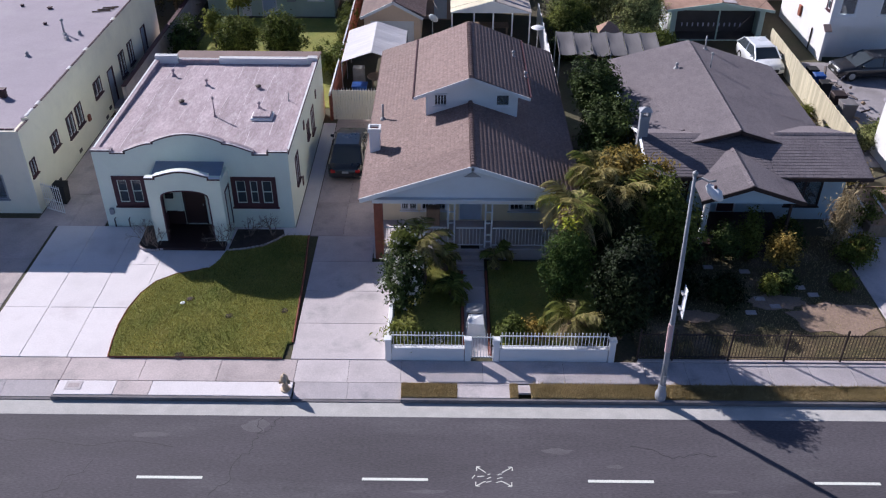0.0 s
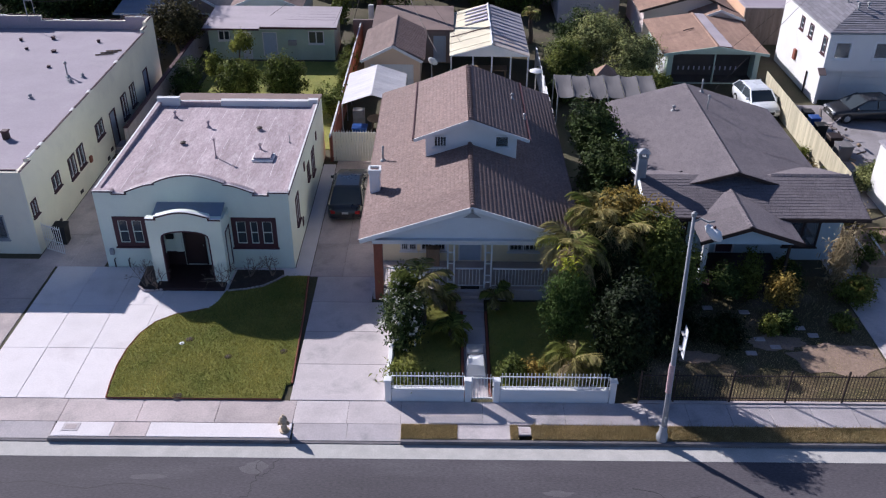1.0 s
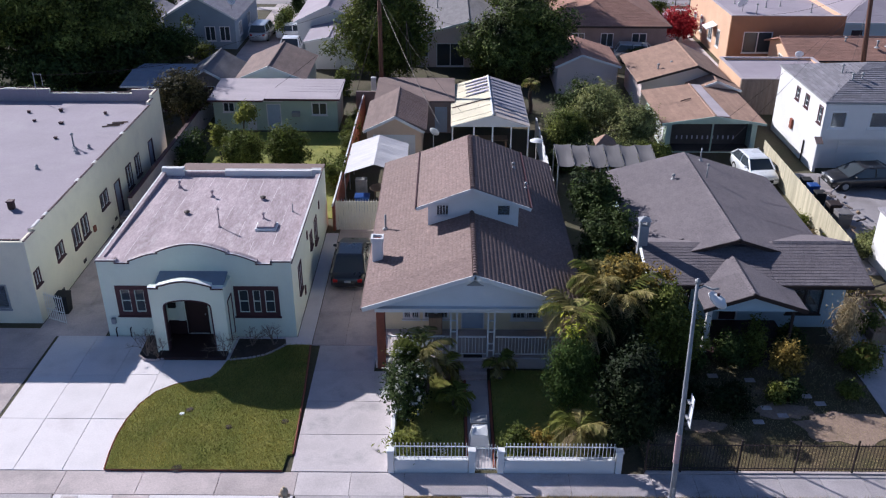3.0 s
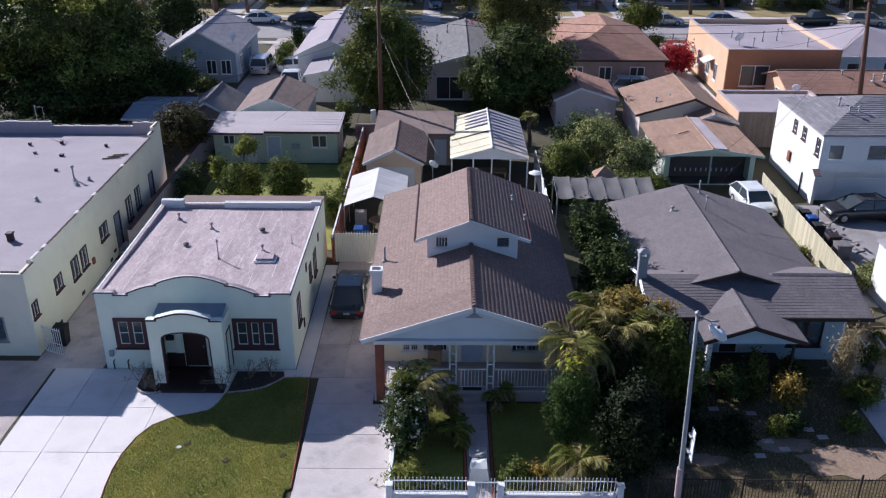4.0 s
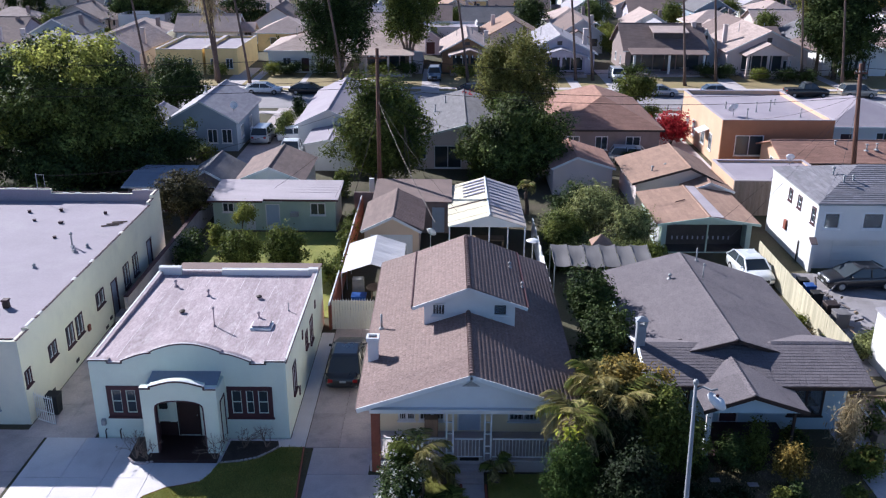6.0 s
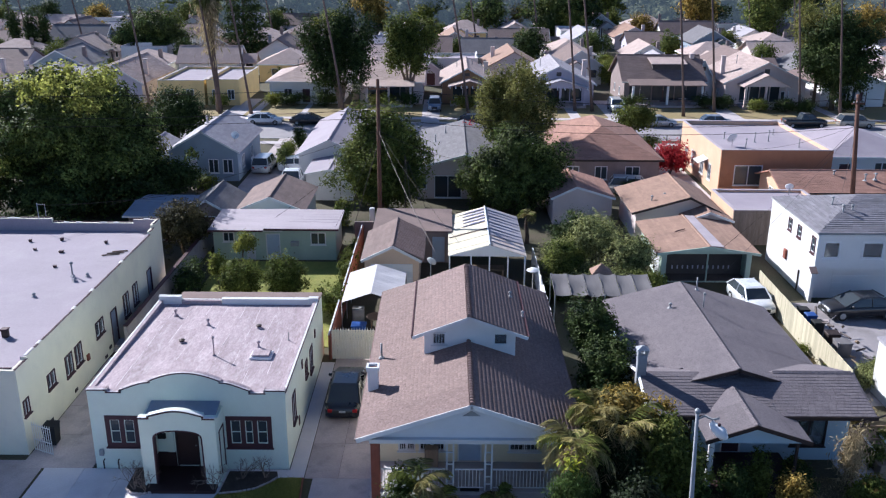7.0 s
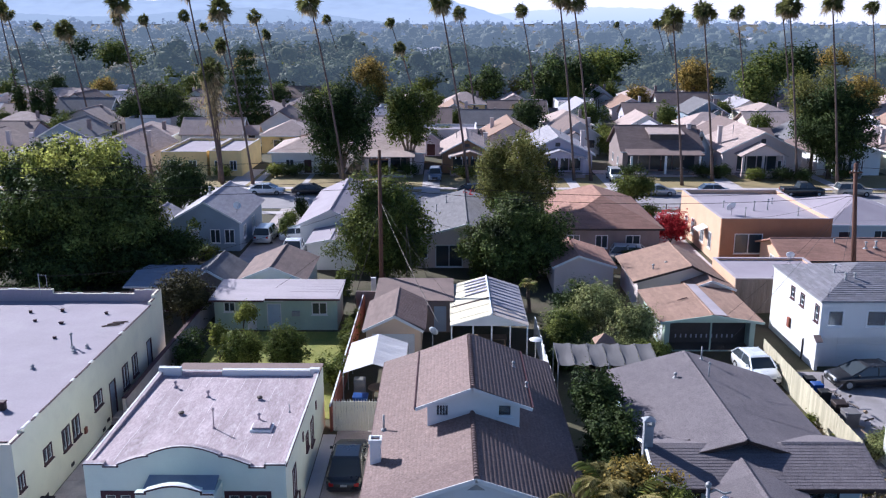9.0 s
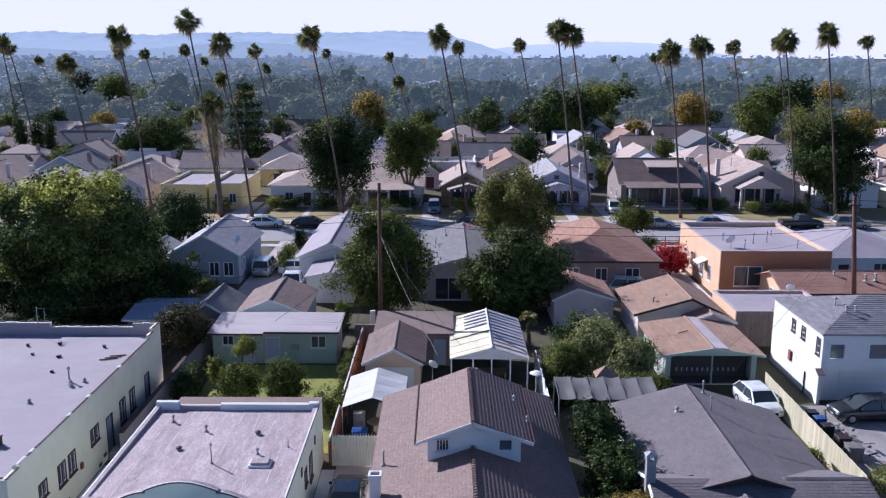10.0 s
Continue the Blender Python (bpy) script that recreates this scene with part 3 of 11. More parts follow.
for k, (x0, x1, y0, y1) in enumerate(((-6.9, -5.9, 21.2, 22.0), (3.2, 4.6, 20.4, 20.7), (5.4, 6.1, 19.8, 20.0), (-1.2, 0.4, 18.7, 18.9), (8.4, 9.6, 18.8, 19.0), (-10.6, -9.2, 21.0, 21.3))):
    rngw = np.random.default_rng(640 + k)
    ring = [((x0 + x1) / 2 + (x1 - x0) / 2 * math.cos(a) * rngw.uniform(0.6, 1.1), (y0 + y1) / 2 + (y1 - y0) / 2 * math.sin(a) * rngw.uniform(0.6, 1.1)) for a in [math.tau * i / 14 for i in range(14)]]
    solo("road_scar", Shape().prism(ring, "z", -0.003, 0.0025), ROAD_PATCH, "pale scuffed patch worn into the asphalt", "road scar", "structure", "road scars")
solo("manhole_cover", Shape().lathe(-5.35, 19.95, [(0.13, -0.01), (0.13, 0.006), (0.10, 0.006), (0.10, 0.003), (0.02, 0.003)], 20), ASPHALT,
     "small round iron valve cover in the asphalt", "manhole cover")

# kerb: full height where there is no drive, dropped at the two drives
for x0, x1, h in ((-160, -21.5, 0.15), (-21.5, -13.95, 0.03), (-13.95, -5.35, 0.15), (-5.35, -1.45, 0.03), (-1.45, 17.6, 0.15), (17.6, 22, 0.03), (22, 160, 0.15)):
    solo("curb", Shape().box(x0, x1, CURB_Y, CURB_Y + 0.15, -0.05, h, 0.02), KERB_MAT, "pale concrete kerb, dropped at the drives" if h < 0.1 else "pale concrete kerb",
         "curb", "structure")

pave = thing("pavement", "pale concrete pavement in square slabs with drive aprons and grass strips", "pavement", (0, 23.7, 0), kind="structure")


def slab_field(parent, x0, x1, y0, y1, top, nx, ny, material, gap=0.008, name="slab", jitter=0.004):
    """Concrete laid in nx by ny slabs with open joints over a dark bed."""
    for i in range(nx):
        for j in range(ny):
            a, b = x0 + (x1 - x0) * i / nx + gap / 2, x0 + (x1 - x0) * (i + 1) / nx - gap / 2
            c, d = y0 + (y1 - y0) * j / ny + gap / 2, y0 + (y1 - y0) * (j + 1) / ny - gap / 2
            t = top + random.uniform(-jitter, jitter)
            part(name, Shape().box(a, b, c, d, top - 0.1, t, 0.012), material, parent)
    part("bed", Shape().box(x0 + 0.01, x1 - 0.01, y0 + 0.01, y1 - 0.01, top - 0.15, top - 0.025), SOIL, parent)


slab_field(pave, -30, -13.9, 23.65, LOT_Y, 0.15, 5, 1, CONCRETE_OLD)
slab_field(pave, -13.9, -5.4, 23.65, LOT_Y, 0.15, 3, 1, CONCRETE_OLD)
slab_field(pave, -5.4, -1.5, 23.65, LOT_Y, 0.145, 2, 1, CONCRETE)
slab_field(pave, -1.5, 7.5, 23.65, LOT_Y, 0.15, 3, 1, CONCRETE)
slab_field(pave, 7.5, 32, 23.65, LOT_Y, 0.15, 16, 1, CONCRETE)
for x0, x1 in ((-13.9, -11.8), (-10.5, -5.4)):
    part("slab", Shape().box(x0, x1, CURB_Y + 0.155, 23.64, 0.0, 0.152, 0.012), CONCRETE_NEW, pave, "newer white concrete strip")
part("slab", Shape().box(-11.79, -10.51, CURB_Y + 0.155, 23.64, 0.0, 0.15, 0.012), CONCRETE_OLD, pave, "weathered grey concrete infill")
part("slab", Shape().box(0.56, 2.45, CURB_Y + 0.155, 23.64, 0.0, 0.152, 0.012), CONCRETE, pave)
for x0, x1, n in ((-5.34, -1.46, 2), (-21.5, -13.96, 4)):
    for k in range(n):
        a, b = x0 + (x1 - x0) * k / n + 0.006, x0 + (x1 - x0) * (k + 1) / n - 0.006
        part("apron", Shape().slab([(a, CURB_Y + 0.155, 0.035), (b, CURB_Y + 0.155, 0.035), (b, 23.64, 0.148), (a, 23.64, 0.148)], 0.1), CONCRETE, pave)
for x0, x1, y in ((-13.6, -13.0, 23.15), (2.75, 3.2, 23.15)):
    b = thing("utility_box", "small concrete utility box lid set in the pavement strip", "utility cover", ((x0 + x1) / 2, y + 0.2, 0.1), "utility covers")
    part("frame_ring", Shape().box(x0, x1, y, y + 0.42, 0.08, 0.166, 0.01), CONCRETE, b)
    part("lid", Shape().box(x0 + 0.1, x1 - 0.1, y + 0.1, y + 0.32, 0.1, 0.172, 0.006), CONCRETE_OLD, b)


def blades(rng, poly_box, n, h, inside, z=0.0, w=0.009):
    """Many upright grass blades as narrow triangles over a patch."""
    x0, x1, y0, y1 = poly_box
    p = rng.uniform((x0, y0), (x1, y1), (n * 2, 2))
    p = p[[inside(a, b) for a, b in p]][:n]
    n = len(p)
    ang = rng.uniform(0, math.tau, n)
    hh = h * rng.uniform(0.5, 1.3, n)
    dx, dy = np.cos(ang) * w, np.sin(ang) * w
    lean = rng.normal(0, 0.4, (n, 2)) * hh[:, None]
    zz = np.full(n, z)
    a = np.stack([p[:, 0] - dx, p[:, 1] - dy, zz], 1)
    b = np.stack([p[:, 0] + dx, p[:, 1] + dy, zz], 1)
    c = np.stack([p[:, 0] + lean[:, 0], p[:, 1] + lean[:, 1], zz + hh], 1)
    return np.stack([a, b, c], 1).reshape(-1, 3), np.arange(3 * n).reshape(-1, 3)


def within(poly):
    def test(x, y):
        odd = False
        for (ax, ay), (bx, by) in zip(poly, poly[1:] + poly[:1]):
            if (ay > y) != (by > y) and x < (bx - ax) * (y - ay) / (by - ay) + ax:
                odd = not odd
        return odd
    return test


TURF_BLADE = leaf_mat("turf_blade", (0.20, 0.235, 0.05), (0.42, 0.36, 0.10), 0.6, 0.25)
DRY_BLADE = leaf_mat("dry_blade", (0.44, 0.35, 0.17), (0.58, 0.46, 0.26), 0.35, 0.3)
rng = np.random.default_rng(7)


def lawn(name, poly, z, h, n, soil, blade, label):
    solo(name, Shape().prism(poly, "z", z - 0.1, z), soil, label, "lawn", "structure")
    xs, ys = [p[0] for p in poly], [p[1] for p in poly]
    me = fast_mesh("grass", *blades(rng, (min(xs), max(xs), min(ys), max(ys)), n, h, within(poly), z - 0.01))
    solo("grass", me, blade, label, "grass", "stuff")
    if n > 50000:
        # taller, unmown tufts
        me = fast_mesh("grass", *blades(rng, (min(xs), max(xs), min(ys), max(ys)), n // 9, h * 2.4, within(poly), z - 0.01))
        solo("grass", me, blade, "taller uneven tufts of yellow-green grass in the lawn", "grass", "stuff")


LAWN_A = [(-12.5, 24.9), (-12.62, 25.8), (-12.68, 26.8), (-12.62, 27.8), (-12.4, 28.8), (-12.0, 29.6), (-11.3, 30.15), (-10.5, 30.4), (-10.05, 30.6),
          (-9.75, 31.1), (-9.55, 31.95), (-8.7, 32.0), (-8.0, 32.25), (-7.5, 32.7), (-7.1, 33.15), (-6.15, 33.15), (-5.95, 30), (-5.78, 25.8), (-5.95, 25.75), (-6.0, 24.9)]
lawn("lawn", LAWN_A, 0.2, 0.06, 75000, TURF, TURF_BLADE, "short green lawn, yellowing in places, with a curved edge along the drive")
for i, (x0, x1) in enumerate(((-1.45, 0.55), (2.46, 2.74), (3.22, 17.4))):
    lawn("verge", [(x0, CURB_Y + 0.16), (x1, CURB_Y + 0.16), (x1, 23.63), (x0, 23.63)], 0.15, 0.07, int(4500 * (x1 - x0)), TURF_DRY, DRY_BLADE,
         "patchy dry grass strip between kerb and pavement")
# bare patches and a small lid in the lawn
solo("lawn_lid", Shape().lathe(-10.55, 28.15, [(0.1, 0.19), (0.1, 0.225), (0.07, 0.24), (0.01, 0.24)], 14), WHITE, "small white round cleanout cap in the lawn", "pipe cap")
solo("bare_patch", Shape().lathe(-10.3, 28.42, [(0.17, 0.2), (0.1, 0.235), (0.01, 0.24)], 9), SOIL, "dark bare soil beside the white cap in the lawn", "bare patch")
solo("bare_patch", Shape().lathe(-6.35, 27.7, [(0.17, 0.2), (0.1, 0.225), (0.01, 0.23)], 10), SOIL, "small dark bare hole near the edge of the lawn", "bare patch")
solo("bare_patch", Shape().lathe(-8.5, 27.35, [(0.16, 0.2), (0.1, 0.225), (0.01, 0.23)], 12), SOIL, "small dark bare hole in the lawn", "bare patch")
solo("bare_patch", Shape().lathe(-9.9, 24.98, [(0.2, 0.2), (0.12, 0.215), (0.01, 0.22)], 12), SOIL, "worn dark patch at the edge of the lawn", "bare patch")
edge = Shape()
for (ax, ay), (bx, by) in zip(LAWN_A[:9], LAWN_A[1:9]):
    edge.bar((ax - 0.05, ay, 0.19), (bx - 0.05, by, 0.19), 0.05)
for a, b in (((-6.1, 33.15), (-5.9, 30)), ((-5.9, 30), (-5.73, 25.8)), ((-12.5, 24.88), (-6.0, 24.88))):
    edge.bar((*a, 0.19), (*b, 0.19), 0.06)
solo("lawn_edging", edge, BRICK_RED, "thin dark red-brown edging board round the lawn", "edging", "structure")

# drives
drive_a = thing("driveway", "bright new concrete drive in large slabs beside the pale green house", "driveway", (-15, 30, 0), kind="structure")
slab_field(drive_a, -17.72, -12.3, LOT_Y + 0.01, 33.85, 0.16, 3, 3, CONCRETE_NEW)
slab_field(drive_a, -12.3, -6.2, 29.0, 33.85, 0.158, 2, 1, CONCRETE_NEW)
slab_field(drive_a, -18.85, -15.6, 33.86, 45.0, 0.155, 2, 4, CONCRETE_OLD)
drive_l = thing("driveway", "older grey concrete drive with a bright worn corner", "driveway", (-24, 30, 0), kind="structure")
slab_field(drive_l, -30, -17.86, LOT_Y + 0.01, 34.5, 0.14, 4, 3, CONCRETE_OLD)
solo("drive_divider", Shape().box(-17.86, -17.74, LOT_Y, 34.4, 0.0, 0.10), SOIL, "dark open joint between the two drives", "drive joint", "structure")
drive_b = thing("driveway", "long stained concrete drive beside the brown-roofed house", "driveway", (-4.3, 34, 0), kind="structure")
slab_field(drive_b, -5.68, -2.14, LOT_Y + 0.01, 31.2, 0.16, 1, 3, CONCRETE)
slab_field(drive_b, -5.68, -3.1, 31.21, 33.19, 0.158, 1, 1, CONCRETE)
slab_field(drive_b, -6.05, -3.1, 33.2, 47.5, 0.155, 2, 5, CONCRETE_OLD)
solo("side_path", Shape().box(-6.78, -6.08, 33.2, 44.5, 0.0, 0.17, 0.015), CONCRETE_NEW, "narrow pale concrete path along the house wall", "path", "structure")
drive_c = thing("driveway", "grey concrete drive behind the iron fence", "driveway", (19.5, 30, 0), kind="structure")
slab_field(drive_c, 17.7, 21.6, LOT_Y + 0.01, 37, 0.15, 2, 4, CONCRETE)


# ---- long white flat-roofed building ----
def long_building():
    x0, x1, y0, y1, top = -34.0, -18.9, 34.95, 55.9, 4.55
    h = thing("apartment_building", "long cream stucco building with pale flat roof and tiled parapet", "house", (-26, 45, 0.1))
    wins = [(34.85 + 0.25, 35.7, 1.95, 2.75), (37.6, 38.5, 1.95, 2.75), (39.65, 40.55, 1.55, 2.7), (40.85, 41.75, 1.55, 2.7), (43.7, 44.85, 1.85, 2.75),
            (47.95, 48.9, 1.2, 2.65), (49.6, 50.5, 1.3, 2.65)]
    doors = [(45.9, 46.85, 0.2, 2.5), (52.3, 53.2, 0.2, 2.6)]
    m = Shape().wall("x", x1, -0.25, y0, y1, 0.1, 4.3, wins + doors)
    m.wall("y", y0, 0.25, x0, x1 - 0.25, 0.1, 4.3, [(-21.6, -20.2, 0.9, 2.2)])
    m.wall("y", y1, -0.25, x0, x1 - 0.25, 0.1, 4.3).wall("x", x0, 0.25, y0 + 0.25, y1 - 0.25, 0.1, 4.3)
    # parapet: low at the front corner, stepped, higher along the back
    m.box(x1 - 0.25, x1, y0, y0 + 1.1, 4.3, 4.38).box(x1 - 0.25, x1, y0 + 1.1, y1 - 2.0, 4.3, 4.52).box(x1 - 0.25, x1, y1 - 2.0, y1 - 1.3, 4.3, 4.72).box(x1 - 0.25, x1, y1 - 1.3, y1, 4.3, 4.97)
    m.box(x0, x1 - 0.25, y0, y0 + 0.25, 4.3, 4.38)
    m.box(x0, -20.6, y1 - 0.25, y1, 4.3, 4.72).box(-20.6, x1 - 0.25, y1 - 0.25, y1, 4.3, 4.97).box(x0, -26.0, y1 - 0.25, y1, 4.72, 5.0)
    part("wall", m, STUCCO_CREAM, h)
    part("floor_inside", Shape().box(x0 + 0.25, x1 - 0.25, y0 + 0.25, y1 - 0.25, 0.1, 0.2), DARK_ROOM, h)
    part("partition", Shape().box(x1 - 1.6, x1 - 1.5, y0 + 0.3, y1 - 0.3, 0.2, 3.9), DARK_ROOM, h)
    part("roof", Shape().box(x0 + 0.25, x1 - 0.25, y0 + 0.25, y1 - 0.25, 3.95, 4.2), ROOF_PALE, h, "pale flat roof coating")
    for a, b, z in ((x0 + 0.25, -26.0, 4.98), (-26.0, -20.6, 4.70), (-20.6, x1 - 0.28, 4.98)):
        part("parapet_lining", Shape().box(a, b - 0.003, y1 - 0.28, y1 - 0.253, 4.1, z), ROOF_PALE, h)
    part("parapet_lining", Shape().box(x1 - 0.275, x1 - 0.253, y0 + 1.1, y1 - 2.0, 4.1, 4.53).box(x1 - 0.275, x1 - 0.12, y0 + 1.1, y1 - 2.0, 4.523, 4.535), ROOF_PALE, h)
    # tile edge on the parapet, short pieces
    cap_me = to_mesh("cap_tile", Shape().box(0.03, 0.14, -0.19, 0.19, 0, 0.05, 0.015))
    cap_me.materials.append(MAROON)
    light_me = to_mesh("cap_tile", Shape().box(-0.07, 0.07, -0.2, 0.2, 0, 0.03, 0.01))
    light_me.materials.append(STUCCO_WHITE)
    y = y0 + 0.2
    while y < y1:
        z = 4.38 if y < y0 + 1.1 else 4.525 if y < y1 - 2.0 else 4.72 if y < y1 - 1.3 else 4.97
        piece("cap_tile", cap_me if random.random() < 0.85 else light_me, h, pose(x1 - 0.125 + random.uniform(-0.01, 0.01), y, z + 0.002, 0, 0, 0))
        y += 0.41
    x = x1 - 0.45
    while x > x0:
        z = 4.97 if x > -20.6 else 5.0 if x < -26.0 else 4.72
        piece("cap_tile", cap_me if random.random() < 0.6 else light_me, h, pose(x, y1 - 0.125, z + 0.002, 0, 0, 90))
        piece("cap_tile", cap_me, h, pose(x, y0 + 0.125, 4.382, 0, 0, 90))
        x -= 0.41
    for u0, u1, z0, z1 in wins:
        window(h, "x", x1, 1, u0, u1, z0, z1, MAROON, 2, sash=WHITE)
    window(h, "y", y0, -1, -21.6, -20.2, 0.9, 2.2, METAL_GREY, 2)
    for u0, u1, z0, z1 in doors:
        door(h, "x", x1, 1, u0, u1, z0, z1, GREY_BLUE_ROOF, MAROON)
    part("step", Shape().box(x1 + 0.003, x1 + 0.9, 45.7, 47.0, 0.1, 0.3, 0.02).box(x1 + 0.003, x1 + 0.5, 45.9, 46.9, 0.3, 0.45, 0.02), CONCRETE_OLD, h)
    part("meter", Shape().box(x1 + 0.003, x1 + 0.12, 42.15, 42.4, 1.3, 1.65, 0.02), BRICK_RED, h)
    for yy, z in ((44.5, 0.25), (40.3, 0.4), (37.3, 0.35), (45.2, 0.5)):
        part("foundation_vent", Shape().box(x1 + 0.003, x1 + 0.03, yy, yy + 0.35, z, z + 0.18), METAL_DARK, h)
    # roof fittings
    for x, y, s, q in ((-21.2, 38.9, 0.28, 1.3), (-22.9, 48.6, 0.16, 0.5), (-26.4, 53.2, 0.16, 0.8), (-24.5, 53.5, 0.18, 0.8), (-21.5, 53.0, 0.16, 0.8), (-25.4, 51.6, 0.16, 0.5), (-23.6, 51.2, 0.22, 0.3)):
        v = thing("roof_vent", "small maroon sheet-metal vent on the flat roof", "roof vent", (x, y, 4.2), "roof vents")
        part("box", Shape().box(x - s / 2, x + s / 2, y - s / 2, y + s / 2, 4.19, 4.2 + s * q, 0.02), METAL_DARK, v)
        part("hood", Shape().box(x - s * 0.65, x + s * 0.65, y - s * 0.65, y + s * 0.65, 4.2 + s * q, 4.2 + s * (q + 0.3), 0.03), MAROON, v)
    for x, y, hh in ((-22.1, 44.0, 0.12), (-21.0, 46.6, 0.14), (-20.4, 47.1, 0.12), (-21.3, 47.2, 0.75), (-20.8, 46.3, 0.1)):
        pipe_vent(x, y, 4.2, hh)
    solo("round_skylight", Shape().lathe(-27.6, 50.2, [(0.42, 4.19), (0.42, 4.23), (0.36, 4.25), (0.02, 4.25)], 18), MAROON, "flat round reddish skylight cover on the pale roof", "skylight")
    a = thing("timber_offcut", "short weathered boards lying on the flat roof", "board", (-20.2, 51.0, 4.2))
    for k in range(3):
        part("board", Shape().bar((-20.9 + 0.2 * k, 50.6 + 0.35 * k, 4.25), (-19.9 + 0.15 * k, 50.9 + 0.3 * k, 4.25), 0.06), WOOD, a)
    # white gate beside the front corner
    g = thing("metal_gate", "white painted iron gate leaning open beside the building", "gate", (-18.2, 35.0, 0.15))
    for z in (0.22, 0.75, 1.5):
        part("gate_rail", Shape().bar((-18.75, 35.3, z), (-17.75, 34.85, z), 0.04), WHITE, g)
    for k in range(9):
        t = k / 8
        part("bar", Shape().bar((-18.75 + t, 35.3 - 0.45 * t, 0.17), (-18.75 + t, 35.3 - 0.45 * t, 1.62), 0.025), WHITE, g)
    b = thing("wheelie_bin", "dark wheeled rubbish bin behind the white gate", "bin", (-18.2, 35.9, 0.15))
    part("bin_body", Shape().add([(-18.45, 35.65, .2), (-17.95, 35.65, .2), (-17.95, 36.15, .2), (-18.45, 36.15, .2),
                                  (-18.5, 35.6, 1.1), (-17.9, 35.6, 1.1), (-17.9, 36.2, 1.1), (-18.5, 36.2, 1.1)],
                                 [(0, 1, 2, 3), (4, 5, 6, 7), (0, 1, 5, 4), (1, 2, 6, 5), (2, 3, 7, 6), (3, 0, 4, 7)]), BLACK, b)
    part("lid", Shape().box(-18.53, -17.87, 35.57, 36.25, 1.1, 1.18, 0.03), BLACK, b)


long_building()
# boundary wall between the long building and the green house's yard
w = Shape().wall("x", -18.1, 0.2, 45.6, 68.0, 0.1, 1.75)
solo("wall_boundary", w, CONCRETE_OLD, "plain rendered boundary wall with a dark coping", "wall", "structure")
solo("wall_coping", Shape().box(-18.14, -17.86, 45.6, 68.0, 1.753, 1.83, 0.02), MAROON, "dark reddish coping on the boundary wall", "coping", "structure")


# ---- pale green flat-roofed house ----
def profile_green():
    """Outline of the front parapet: flat ends, notches and a raised curve in the middle."""
    pts = [(-15.4, 4.08), (-14.55, 4.08), (-14.55, 3.97), (-13.95, 3.97), (-13.95, 4.08)]
    pts += [(-13.95 + 1.3 * t, 4.1 + 0.36 * math.sin(t * math.pi / 2) ** 1.3) for t in (0.2, 0.4, 0.6, 0.8, 1.0)]
    pts += [(-12.65, 4.53)] + [(-12.65 + 3.05 * t, 4.53 + 0.38 * math.sin(t * math.pi) ** 0.9) for t in [k / 14 for k in range(1, 14)]] + [(-9.6, 4.53)]
    pts += [(-9.6 + 1.25 * (1 - t), 4.1 + 0.36 * math.sin(t * math.pi / 2) ** 1.3) for t in (1.0, 0.8, 0.6, 0.4, 0.2)]
    return pts + [(-8.35, 4.08), (-8.35, 3.95), (-7.7, 3.95), (-7.7, 4.08), (-6.82, 4.08)]


def strip_along(m, pts, y0, y1, lift, thick):
    """A capping strip that follows an outline of (x, z) between y0 and y1."""
    for (ax, az), (bx, bz) in zip(pts, pts[1:]):
        if abs(bx - ax) < 1e-4:
            lo, hi = min(az, bz), max(az, bz)
            m.box(ax - 0.04, ax + 0.04, y0, y1, lo + lift - 0.002, hi + lift + thick)
        else:
            m.prism([(ax, az + lift), (bx, bz + lift), (bx, bz + lift + thick), (ax, az + lift + thick)], "y", y0, y1)
    return m


